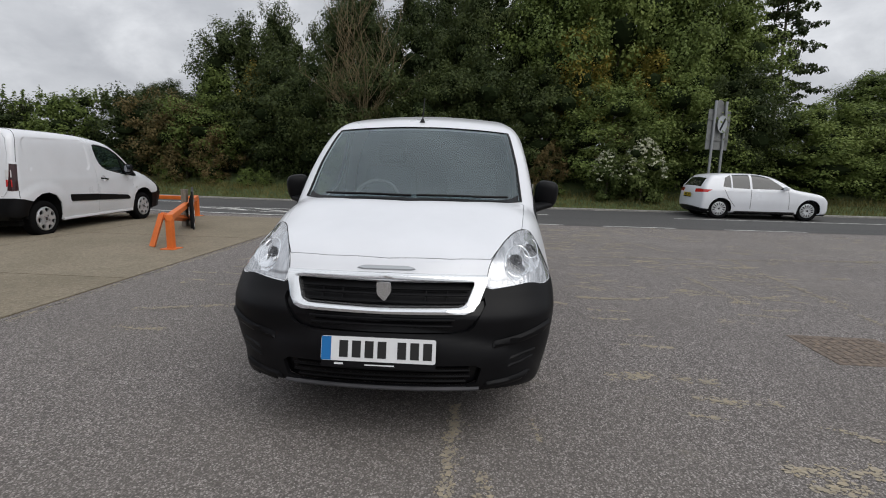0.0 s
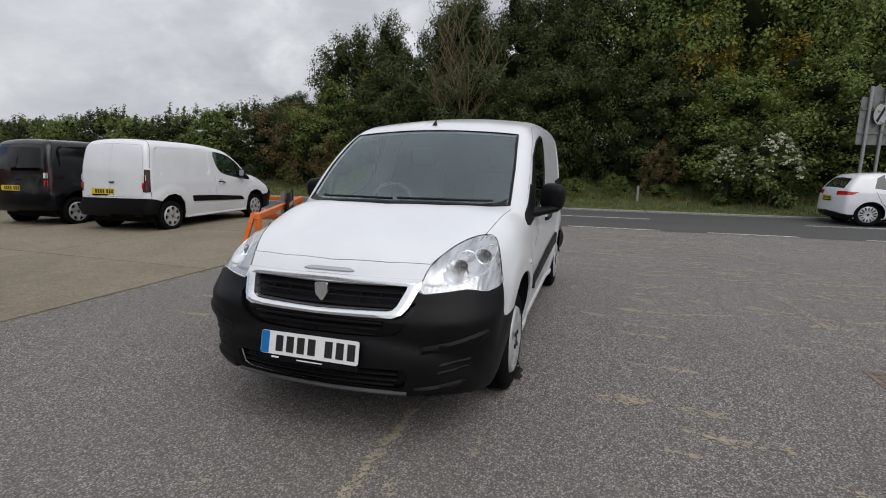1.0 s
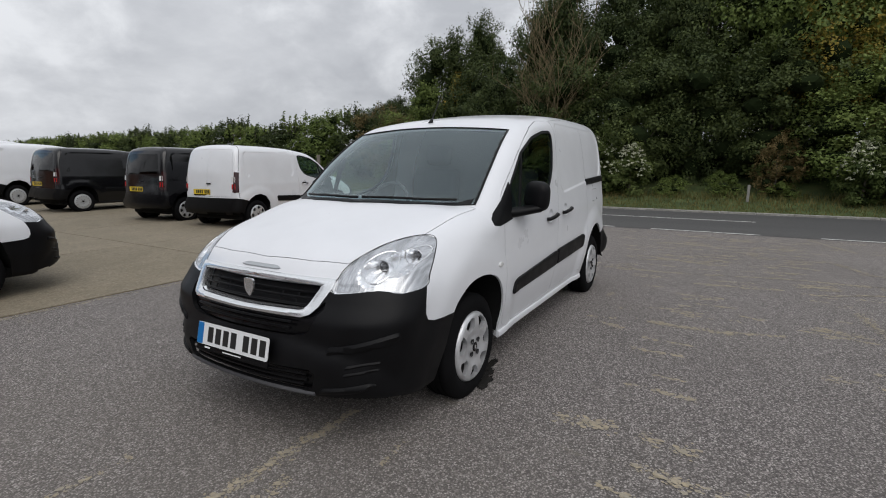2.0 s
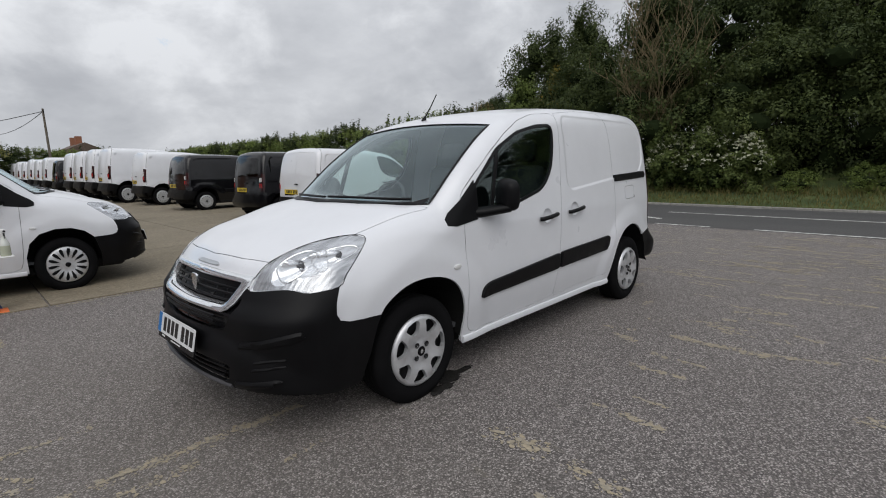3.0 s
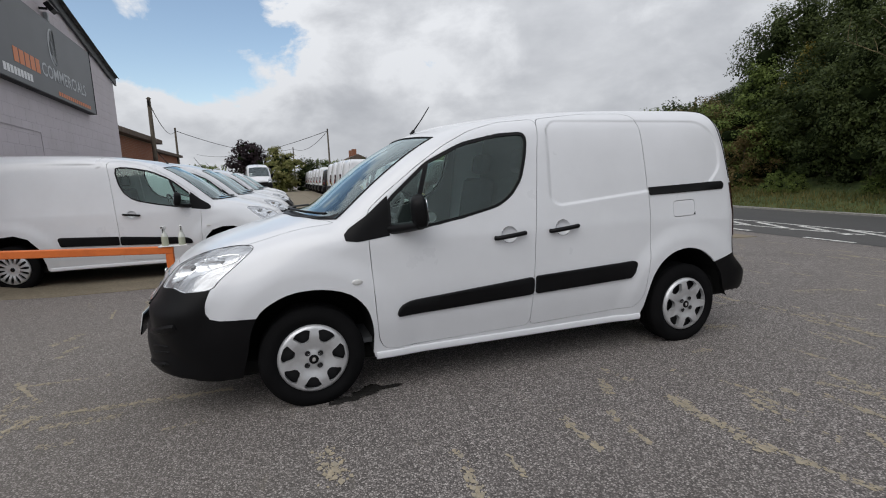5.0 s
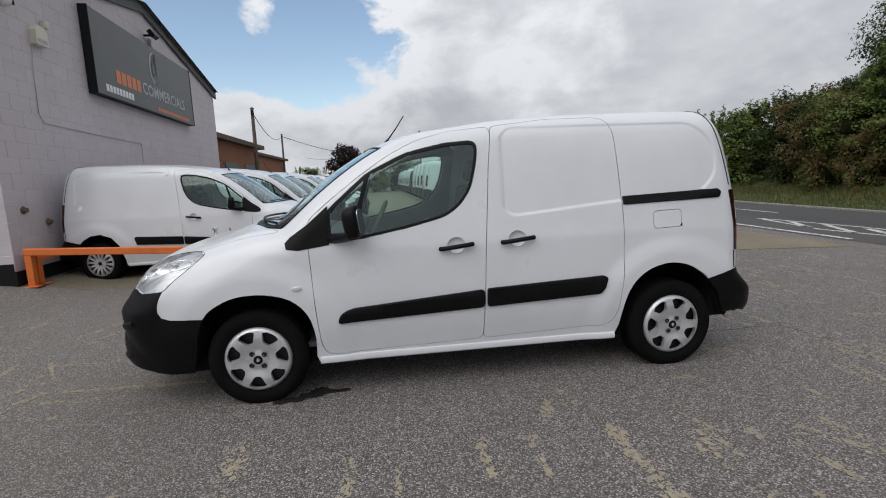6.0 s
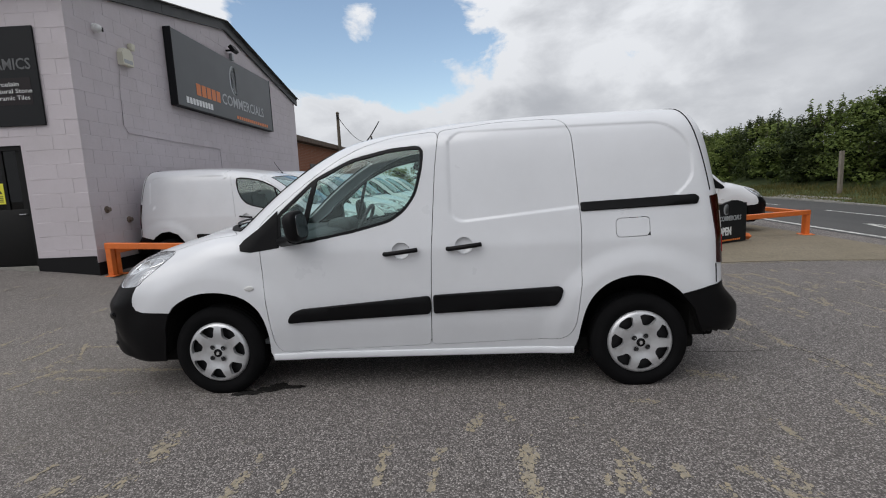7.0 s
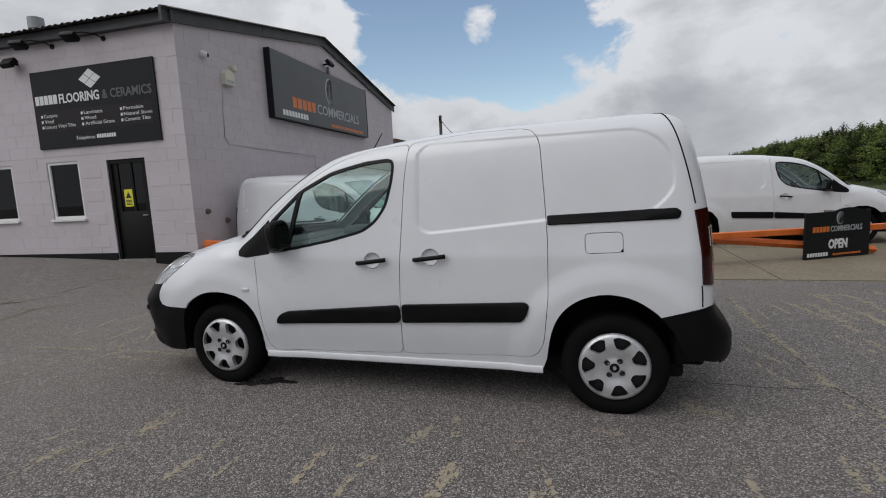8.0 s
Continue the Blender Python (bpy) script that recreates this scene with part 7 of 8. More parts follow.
def make_hatch():
    car = empty("hatchback_car")
    bm, layer = half_skin(0.045, HATCH, 0.75)
    arch = lambda cy: [(cy + 0.345 * math.cos(a), 0.30 + 0.36 * math.sin(a)) for a in np.linspace(-0.9, math.pi + 0.9, 22)]
    sd = lambda pts: [(0.8, y, z) for y, z in pts]
    cut_out(bm, layer, sd([(0.72, 0.94), (1.72, 0.945), (1.70, 1.375), (1.45, 1.365), (1.18, 1.29)]), (1, 0, 0), GLASS, {BODY})
    cut_out(bm, layer, sd([(1.78, 0.945), (2.30, 0.962), (2.28, 1.36), (1.77, 1.375)]), (1, 0, 0), QUARTER, {BODY})
    cut_out(bm, layer, sd([(2.34, 0.965), (2.58, 1.00), (2.50, 1.27), (2.33, 1.355)]), (1, 0, 0), REARGLASS, {BODY})
    cut_out(bm, layer, [(-0.1, 0.45, 1.0), (0.66, 0.58, 0.99), (0.56, 1.12, 1.37), (-0.1, 1.16, 1.40)], (0, -0.6, 0.8), SCREEN_T, {BODY})
    cut_out(bm, layer, [(-0.1, 3.2, 1.0), (0.62, 3.2, 1.0), (0.53, 3.1, 1.30), (-0.1, 3.1, 1.33)], (0, 0.9, 0.4), SAIL, {BODY})
    cut_out(bm, layer, [(0.45, -0.8, 0.60), (0.80, -0.5, 0.64), (0.82, -0.30, 0.74), (0.62, -0.6, 0.70), (0.44, -0.75, 0.67)], (0.6, -0.8, 0), LAMP, {BODY})
    cut_out(bm, layer, [(0.45, 3.28, 0.80), (0.85, 3.03, 0.82), (0.86, 2.90, 0.90), (0.60, 3.18, 0.92), (0.45, 3.28, 0.91)], (0.7, 0.7, 0), TAILLAMP, {BODY})
    cut_out(bm, layer, [(0.9, 2.95, 0.10), (0.9, 3.0, 0.30), (0.5, 3.4, 0.36), (-0.1, 3.45, 0.38), (-0.1, 3.45, 0.10)], (0.5, 0.85, 0), RBUMPER, {BODY})
    for cy in (0.0, 2.63):
        cut_out(bm, layer, sd(arch(cy)), (1, 0, 0), HOLE)
    v, n, tags = skin_data(bm, layer, HATCH)
    bm.free()
    for tag, nm, mat, dp in ((BODY, "body", "white_paint", 0.02), (SCREEN_T, "windscreen", "car_glass", 0), (SAIL, "rear_window", "car_glass", 0), (RBUMPER, "rear_bumper", "plastic", 0.01)):
        part(nm, panel_mesh(nm, v, n, tags[tag], M[mat], 2, 0, dp), None, car)
    for mir in (0, 1):
        for tag, nm, mat in ((GLASS, "front_window", "car_glass"), (QUARTER, "rear_side_window", "car_glass"), (REARGLASS, "corner_window", "car_glass"), (LAMP, "headlamp", "clear_lens"), (TAILLAMP, "tail_lamp", "red_bright")):
            if tag in tags:
                part(nm, panel_mesh(nm, v, n, tags[tag], M[mat], mir, 0.0, 0.0, lambda p, q: q * -0.004), None, car)
        sx = -1 if mir else 1
        b = box(-0.10, 0.10, -0.05, 0.05, -0.06, 0.06, 0.04, 3)
        part("door_mirror", turn(b, pose(0.95 * sx, 0.78, 0.98)), M["white_paint"], car)
        for y in (1.55, 2.38):
            part("door_handle", box(0.86 * sx - 0.02, 0.86 * sx + 0.02, y - 0.09, y + 0.09, 0.85, 0.88, 0.008, 1), M["white_paint"], car)
        for line in ([(0.60, 0.34), (0.62, 0.62), (0.66, 0.90)], [(1.74, 0.34), (1.75, 0.62), (1.75, 0.93)], [(2.20, 0.40), (2.42, 0.66), (2.55, 0.92)]):
            run = [(0.3, line[k][0] + (line[k + 1][0] - line[k][0]) * u, line[k][1] + (line[k + 1][1] - line[k][1]) * u) for k in (0, 1) for u in np.linspace(0, 1, 6)]
            run = lay_on(run, (1, 0, 0), 0.001, HATCH) * np.array([sx, 1, 1])
            part("door_gap", tube([tuple(p) for p in run], 0.005, 5), M["plastic"], car)
        run = lay_on([(0.3, y, 0.235) for y in np.linspace(0.42, 2.2, 12)], (1, 0, 0), 0.0, HATCH) * np.array([sx, 1, 1])
        part("sill_trim", tube([tuple(p) for p in run], 0.03, 6), M["plastic"], car)
    run = lay_on([(x, -1.2, 0.34) for x in np.linspace(-0.55, 0.55, 13)], (0, -1, 0), 0.0, HATCH)
    part("lower_grille", tube([tuple(p) for p in run], 0.055, 8, flat=1.4), M["plastic"], car)
    ms = wheel_meshes("multi", seg_n=28)
    for y in (0.0, 2.63):
        for sx in (1, -1):
            hub = new("wheel")
            hub.parent = car
            hub.matrix_basis = pose(0.80 * sx, y, 0.315, 12, 0, 0 if sx > 0 else 180) @ Matrix.Diagonal((1, 1.05, 1.05, 1))
            dress_wheel(hub, ms)
    part("underbody", box(-0.7, 0.7, -0.6, 3.1, 0.16, 0.5, 0.03), M["liner"], car)
    number_plate(car, pose(0, 3.31, 0.72, 0, 0, 180), True)
    return car


_van_field = body_field


def body_field(p, pressed=PRESSED_LEFT):
    return hatch_field(p) if pressed is HATCH else _van_field(p, pressed)


hatch = make_hatch()
hatch.matrix_basis = pose(10.55, 13.50, land(10, 13.5) + 0.005, 0, 0, 90)
tagged(hatch, "white five-door hatchback on the road by the verge", "car")

# ---- orange trip rails ----
def rail(name, posts, h, label, flat=True):
    """A low rail of box steel on posts with foot plates."""
    r = tagged(empty(name), label, "rail", "orange rails")
    for i, (x, y) in enumerate(posts):
        z = land(x, y) + (0.011 if x < -3.45 and -1.1 < y < 8.9 else 0.0)
        part("post", box(x - 0.045, x + 0.045, y - 0.045, y + 0.045, z, z + h - 0.09, 0.006, 1), M["orange_paint"], r)
        part("foot_plate", box(x - 0.11, x + 0.11, y - 0.11, y + 0.11, z, z + 0.012, 0.003, 1), M["orange_paint"], r)
    for (xa, ya), (xb, yb) in zip(posts, posts[1:]):
        ln = math.hypot(xb - xa, yb - ya)
        za, zb = land(xa, ya) + h, land(xb, yb) + h
        b = box(-0.05, ln + 0.05, -0.05, 0.05, -0.095, 0.0, 0.008, 1)
        part("beam", turn(b, pose(xa, ya, za, 0, -math.degrees(math.atan2(zb - za, ln)), math.degrees(math.atan2(yb - ya, xb - xa)))), M["orange_paint"], r)
    return r


rail("trip_rail", [(-3.58, -1.56), (-3.40, -4.02)], 0.53, "bright orange painted steel trip rail at the yard's edge")
rail("trip_rail", [(-3.52, -4.02), (-6.3, -4.02)], 0.44, "bright orange painted steel rail behind the parked vans")
rail("trip_rail", [(-4.14, 3.78), (-6.70, 8.72)], 0.53, "bright orange painted steel trip rail on the forecourt")
loose = tagged(empty("trip_rail"), "orange steel rail come loose and leaning to the ground", "rail", "orange rails")
part("post", tube([(-4.50, 3.86, 0.016), (-4.42, 4.02, 0.50)], 0.05, 4), M["orange_paint"], loose)
part("beam", tube([(-4.42, 4.02, 0.47), (-5.86, 7.1, 0.062)], 0.062, 4, flat=1.0), M["orange_paint"], loose)
rail("trip_rail", [(-6.84, 8.78), (-13.0, 9.05)], 0.50, "bright orange painted steel rail along the road")
wp = tagged(empty("timber_post", pose(-5.50, 6.30, land(-5.5, 6.3) + 0.008)), "grey weathered timber post beside the orange rail", "post")
part("post", turn(box(-0.05, 0.05, -0.05, 0.05, 0, 0.74, 0.008, 1), pose(0.0, 0, 0, 0, 2, 0)), M["old_wood"], wp)
part("cap", box(-0.025, 0.08, -0.055, 0.055, 0.735, 0.745), M["old_wood"], wp)
# plate on the end of the near rail, with two spray bottles on it
tp = tagged(empty("rail_tray", pose(-3.58, -1.50, land(-3.58, -1.5) + 0.53)), "thin white tray lying on the orange rail", "tray")
part("tray", box(-0.07, 0.07, -0.18, 0.16, 0.0, 0.014, 0.004, 1), M["frame_white"], tp)


def spray_bottle(x, y, z, ang, fill):
    b = tagged(empty("spray_bottle", pose(x, y, z, 0, 0, ang)), "clear plastic spray bottle on the orange rail", "bottle", "spray bottles")
    part("liquid", lathe([(0.0005, 0.0), (0.040, 0.0), (0.042, 0.01), (0.041, fill), (0.0005, fill)], 24, "z"), M["bottle_liquid"], b)
    part("body", lathe([(0.041, fill), (0.040, fill + 0.02), (0.036, 0.13), (0.020, 0.175), (0.014, 0.195), (0.014, 0.205), (0.0005, 0.205)], 24, "z"), M["bottle_clear"], b)
    part("collar", cyl(0.018, 0.018, 0.028, 16, pose(0, 0, 0.20)), M["frame_white"], b)
    part("head", box(-0.014, 0.014, -0.05, 0.035, 0.225, 0.262, 0.008, 2), M["frame_white"], b)
    part("nozzle", cyl(0.009, 0.009, 0.022, 12, pose(0, -0.05, 0.245, 90, 0, 0)), M["sign_black"], b)
    part("trigger", tube([(0, -0.028, 0.228), (0, -0.040, 0.20), (0, -0.036, 0.175)], 0.006, 8), M["sign_black"], b)


zt = land(-3.58, -1.5) + 0.544
spray_bottle(-3.585, -1.40, zt, 100, 0.10)
spray_bottle(-3.575, -1.60, zt, 75, 0.12)
rag = tagged(empty("rag", pose(-3.72, -1.62, land(-3.7, -1.6))), "crumpled dark blue cloth lying on the ground", "rag")
bm = bmesh.new()
bmesh.ops.create_grid(bm, x_segments=18, y_segments=18, size=0.15)
for q in bm.verts:
    k = noise.noise(q.co * 14) * 0.05 + noise.noise(q.co * 30) * 0.02
    q.co.z = 0.03 + abs(k) * 1.2 * max(0.0, 1 - (q.co.length / 0.17) ** 2) - (0.03 if q.co.length > 0.13 else 0.0)
    q.co.x *= 0.8 + 2.0 * k
part("cloth", bm, M["rag_blue"], rag, smooth=60)

# ---- the open sign on the forecourt ----
om = pose(-5.02, 5.83, land(-5, 6) + 0.0, 0, 0, math.degrees(math.atan2(0.86, -0.51)))
op = tagged(empty("open_sign", om), "black board sign reading OPEN leaning on the orange rail", "sign")
LN = 1.30
top = [(LN * i / 12, 0, 0.74) for i in range(13)]
hump = [(x, 0, z + (0.05 * math.sqrt(max(0, 1 - ((x - LN * 0.66) / 0.24) ** 2)))) for x, _, z in top]
bm = slab([(0, 0, 0.012), (LN, 0, 0.012)] + hump[::-1], (0, 0.03, 0))
part("board", bm, M["sign_black"], op)
bar_word(op, 5, 0.14, 0.43, 0.055, 0.085, 0.012, M["sign_orange"], -0.004)
place_word(op, "lettering", "COMMERCIALS", 0.125, M["sign_silver"], 0.49, -0.003, 0.43, 0.64, bold=0.002)
place_word(op, "lettering", "OPEN", 0.20, M["sign_white"], 0.46, -0.003, 0.165, 0.38, bold=0.008)
bar_word(op, 8, 0.05, 0.05, 0.04, 0.06, 0.012, M["sign_white"], -0.004)
bar_word(op, 10, 0.56, 0.05, 0.045, 0.03, 0.012, M["sign_orange"], -0.004)
outer = [(0.68 + 0.08 * math.cos(a), -0.004, 0.635 + 0.10 * math.sin(a)) for a in np.linspace(radians(62), radians(298), 18)]
inner_c = [(0.70 + 0.075 * math.cos(a), -0.004, 0.635 + 0.093 * math.sin(a)) for a in np.linspace(radians(298), radians(62), 18)]
part("crescent_mark", slab(outer + inner_c, (0, 0.003, 0)), M["sign_silver"], op)
for x in (0.2, 1.1):
    part("prop", box(x - 0.02, x + 0.02, 0.03, 0.07, 0.012, 0.6), M["sign_black"], op)

# ---- road sign seen from behind ----
rs = tagged(empty("road_sign", pose(8.95, 15.6, land(8.95, 15.6), 0, 0, 30)), "grey backs of road signs on two galvanised posts", "road sign")
for x in (-0.33, 0.25):
    part("post", cyl(0.045, 0.045, 3.85, 14, pose(x, -0.05, -0.1)), M["galv"], rs)
part("plate", slab([tuple(p) for p in rounded([(-0.60, 0.0, 2.05), (0.60, 0.0, 2.05), (0.60, 0.0, 3.45), (-0.60, 0.0, 3.45)], 0.06, 3)], (0, 0.012, 0)), M["sign_back"], rs)
part("round_plate", slab([(0.0 + 0.28 * math.cos(a), 0.02, 3.40 + 0.40 * math.sin(a)) for a in (2 * math.pi * j / 30 for j in range(30))], (0, 0.012, 0)), M["sign_back"], rs)
disc = [(0.05 + 0.26 * math.cos(a), -0.11, 2.95 + 0.30 * math.sin(a)) for a in (2 * math.pi * j / 30 for j in range(30))]
part("disc", slab(disc, (0, 0.010, 0)), M["sign_silver"], rs)
part("bar", slab([(-0.10, -0.114, 2.76), (-0.03, -0.114, 2.70), (0.22, -0.114, 3.12), (0.15, -0.114, 3.18)], (0, 0.004, 0)), M["sign_black"], rs)
for z in (2.4, 3.1):
    part("rail", box(-0.58, 0.58, -0.03, 0.0, z - 0.03, z + 0.03), M["sign_back"], rs)
mp = tagged(empty("marker_post", pose(2.45, 15.9, land(2.45, 15.9))), "small pale marker post in the grass", "post")
part("post", box(-0.04, 0.04, -0.02, 0.02, 0, 0.55, 0.01, 1), M["kerb_stone"], mp)

hp = tagged(empty("timber_post", pose(-17.4, 17.0, land(-17.4, 17.0))), "pale weathered timber post standing in the hedge", "post")
part("post", box(-0.07, 0.07, -0.07, 0.07, 0, 1.75, 0.01, 1), M["old_wood"], hp)

# ---- brick sheds, poles and wires far behind ----
def shed(name, x0, x1, y0, y1, h, label, doors):
    s = tagged(empty(name), label, "building")
    part("wall", box(x0, x1, y0, y1, 0, h), M["mortar"] if x1 > -30 else M["red_brick"], s)
    b = bm_mesh("brick", box(-0.1075, 0.1075, 0, 0.012, -0.0325, 0.0325), M["red_brick"], None)
    vs, fs = [], []
    for k in range(int(h / 0.075) if x1 > -30 else 0):
        n = int((x1 - x0) / 0.225)
        for i in range(n):
            o = len(vs)
            mm = pose(x0 + 0.12 + 0.225 * i + (0.1125 if k % 2 else 0), y1 + 0.012, 0.04 + 0.075 * k, 0, 0, 180)
            vs += [tuple(mm @ w.co) for w in b.vertices]
            fs += [tuple(j + o for j in f.vertices) for f in b.polygons]
        n = int((y1 - y0) / 0.225)
        for i in range(n):
            o = len(vs)
            mm = pose(x1 + 0.012, y0 + 0.12 + 0.225 * i, 0.04 + 0.075 * k, 0, 0, 90)
            vs += [tuple(mm @ w.co) for w in b.vertices]
            fs += [tuple(j + o for j in f.vertices) for f in b.polygons]
    if vs:
        tagged(part("brickwork", mesh_of("brickwork", vs, fs, M["red_brick"]), None, s), kind="stuff")
    part("roof", slab([(x0 - 0.3, y0 - 0.3, h + 0.02), (x1 + 0.35, y0 - 0.3, h + 0.02), (x1 + 0.35, y1 + 0.35, h + 0.02), (x0 - 0.3, y1 + 0.35, h + 0.02)], (0, 0, 0.22)), M["roof_tile"], s)
    for a, w, z1 in doors:
        part("shutter", box(a, a + w, y1 + 0.012, y1 + 0.05, 0.1, z1), M["sign_grey"], s)
    return s


shed("brick_shed", -27.0, -18.0, -14.0, -6.4, 3.55, "low red brick shed with a dark roof", ((-26, 2.2, 2.6), (-22.6, 2.2, 2.6)))
shed("brick_shed", -52.0, -38.0, -18.0, -9.5, 4.0, "long low red brick building in the distance", ())
house = tagged(empty("house", pose(-92, 14, 0)), "distant red brick house with chimneys", "house")
part("wall", box(-5, 5, -4, 4, 0, 3.8), M["red_brick"], house)
part("roof", slab([(-5.4, -4.4, 3.8), (-5.4, 4.4, 3.8), (-5.4, 0, 5.8)], (10.8, 0, 0)), M["roof_tile"], house)
for x in (-3.5, 0.5):
    part("chimney", box(x, x + 0.9, -0.4, 0.4, 5.2, 6.9), M["red_brick"], house)


def pole(x, y, h, lean=0.0, label="weathered timber utility pole"):
    p = tagged(empty("utility_pole", pose(x, y, 0, 0, lean, 0)), label, "pole", "utility poles")
    part("shaft", cyl(0.13, 0.085, h, 12), M["bark"], p)
    part("insulator", cyl(0.05, 0.05, 0.25, 8, pose(0.12, 0, h - 0.35)), M["plastic"], p)
    part("cap", cyl(0.12, 0.04, 0.08, 10, pose(0, 0, h)), M["bark"], p)
    return Vector((x + math.sin(radians(lean)) * h, y, h - 0.2))


def wire(a, b, sag, r=0.02):
    w = tagged(empty("overhead_wire"), "thin dark overhead wire between poles", "wire")
    pts = [tuple(a.lerp(b, t) - Vector((0, 0, sag * 4 * t * (1 - t)))) for t in np.linspace(0, 1, 15)]
    part("cable", tube(pts, r, 5), M["plastic"], w)


pa = pole(-57.5, 6.0, 7.4, -3)
pb = pole(-24.5, -5.9, 5.6)
pc = pole(-50.0, -9.2, 6.7)
pd = pole(-95.0, 3.0, 7.6)
wire(pa, pd, 1.1, 0.03)
wire(pb, pc, 0.8)
wire(pc, pd, 1.2, 0.03)
wire(pa, Vector((-140, -20, 9)), 1.6, 0.035)
def mast(x, y, h):
    p = tagged(empty("power_mast", pose(x, y, 0)), "tall grey steel power mast far off", "mast")
    part("shaft", cyl(0.5, 0.2, h, 8), M["galv"], p)
    for i in range(3):
        part("arm", box(-1.5, 1.5, -0.1, 0.1, h - 6.6 + 2.4 * i - 0.2, h - 6.6 + 2.4 * i), M["galv"], p)


mast(17.6, 60.0, 28.1)
mast(120.4, 75.0, 50.0)
for k in range(6):
    wire(Vector((17 + 1.2 * (k % 2), 60, 21.5 + 2.4 * (k // 2))), Vector((120, 75, 39 + 3.2 * (k // 2) + 0.9 * (k % 2))), 2.0, 0.05)


# ---- hedges and trees ----
def leaf_cloud(lobes, count, size, seed, hang=0.25, clumps=14):
    """Many small pointed leaves gathered in clumps over rough lobes: (centre, radii) each."""
    r = np.random.RandomState(seed)
    lc, lr = np.array([l[0] for l in lobes]), np.array([l[1] for l in lobes])
    which = np.repeat(np.arange(len(lobes)), clumps)
    d = r.normal(size=(len(which), 3)) + np.array([0, 0, 0.25])
    d /= np.linalg.norm(d, axis=1, keepdims=True)
    cc = lc[which] + d * lr[which] * (0.42 + 0.62 * r.rand(len(which), 1) ** 0.7)
    cr = lr[which] * (0.26 + 0.24 * r.rand(len(which), 1))
    w = cr[:, 0] * cr[:, 2]
    k = r.choice(len(which), count, p=w / w.sum())
    e = r.normal(size=(count, 3)) + np.array([0, 0, 0.45])
    e /= np.linalg.norm(e, axis=1, keepdims=True)
    p = cc[k] + e * cr[k] * (0.35 + 0.75 * r.rand(count, 1))
    nrm = e * 0.7 + d[k] * 0.3 + r.normal(size=(count, 3)) * 0.45 + np.array([0, 0, 0.4])
    nrm /= np.linalg.norm(nrm, axis=1, keepdims=True)
    t = np.cross(nrm, r.normal(size=(count, 3)))
    t /= np.linalg.norm(t, axis=1, keepdims=True)
    t[:, 2] -= hang
    b = np.cross(nrm, t)
    s = size * (0.55 + 0.9 * r.rand(count, 1))
    v = np.stack([p + b * s * 0.10, p + t * s * 0.35 - b * s * 0.62, p + t * s], 1).reshape(-1, 3)
    soft = e * 0.55 + nrm * 0.70 + d[k] * 0.15
    soft /= np.linalg.norm(soft, axis=1, keepdims=True)
    return v, np.arange(count * 3).reshape(-1, 3), np.repeat(soft, 3, axis=0)


def leaf_mesh(name, lobes, count, size, seed, mat, hang=0.25, clumps=14):
    """Leaves as one mesh, shaded by the roundness of their clumps."""
    v, f, n = leaf_cloud(lobes, count, size, seed, hang, clumps)
    me = mesh_of(name, v, f.tolist(), mat, True)
    me.normals_split_custom_set(n.tolist())
    return me


# Dark lumps added inside a crown: painted shade behind the leaves, no sky showing.
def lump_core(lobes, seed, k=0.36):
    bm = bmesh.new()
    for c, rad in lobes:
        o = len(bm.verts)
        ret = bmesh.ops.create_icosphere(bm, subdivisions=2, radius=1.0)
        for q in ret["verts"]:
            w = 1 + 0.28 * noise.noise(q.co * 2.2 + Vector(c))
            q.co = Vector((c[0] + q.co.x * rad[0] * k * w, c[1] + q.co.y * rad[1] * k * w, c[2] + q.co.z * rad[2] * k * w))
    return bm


def make_tree(name, mat, height, width, low, count, size, seed, label, lobes_n=16, depth=None):
    """A tree or bush on the ground: trunk, limbs and a crown of leaves. low: where the crown begins, as a share of the height."""
    r = random.Random(seed)
    depth = depth or width
    t = tagged(empty(name), label, "tree" if low > 0.12 or height > 4.5 else "bush")
    lobes = []
    for i in range(lobes_n):
        u = (i + 0.5) / lobes_n
        z = height * (low + (1 - low) * u) * 0.95
        prof = math.sin(math.pi * min(max(0.16 + 0.76 * u, 0), 1)) ** 0.7
        a = i * 2.4 + r.uniform(-0.5, 0.5)
        off = prof * r.uniform(0.35, 0.66)
        s = (0.30 + 0.20 * r.random()) * prof + 0.08
        lobes.append(((width / 2 * off * math.cos(a), depth / 2 * off * math.sin(a), z), (width / 2 * s * 1.25, depth / 2 * s * 1.25, height * (1 - low) * 0.15 * r.uniform(0.8, 1.3) + 0.12)))
    part("crown", leaf_mesh("crown", lobes, count, size, seed, M[mat]), None, t)
    part("inner_crown", lump_core(lobes, seed), M["leaf_shade"], t, smooth=None)
    bm = tube([(0, 0, -0.2), (0.05 * width * 0.3, 0, height * 0.3), (0, 0.05, height * 0.55), (0.04, 0, height * 0.85)], max(0.05, height * 0.022), 9, taper=0.25)
    part("trunk", bm, M["bark"], t, smooth=60)
    for i in range(6):
        c, rad = lobes[(i * 2 + 2) % len(lobes)]
        z0 = c[2] * 0.55
        bm = tube([(0, 0, z0), (c[0] * 0.5, c[1] * 0.5, (z0 + c[2]) / 2 + 0.1), tuple(c)], max(0.025, height * 0.009), 6, taper=0.3)
        part("limb", bm, M["bark"], t, smooth=60)
    return t


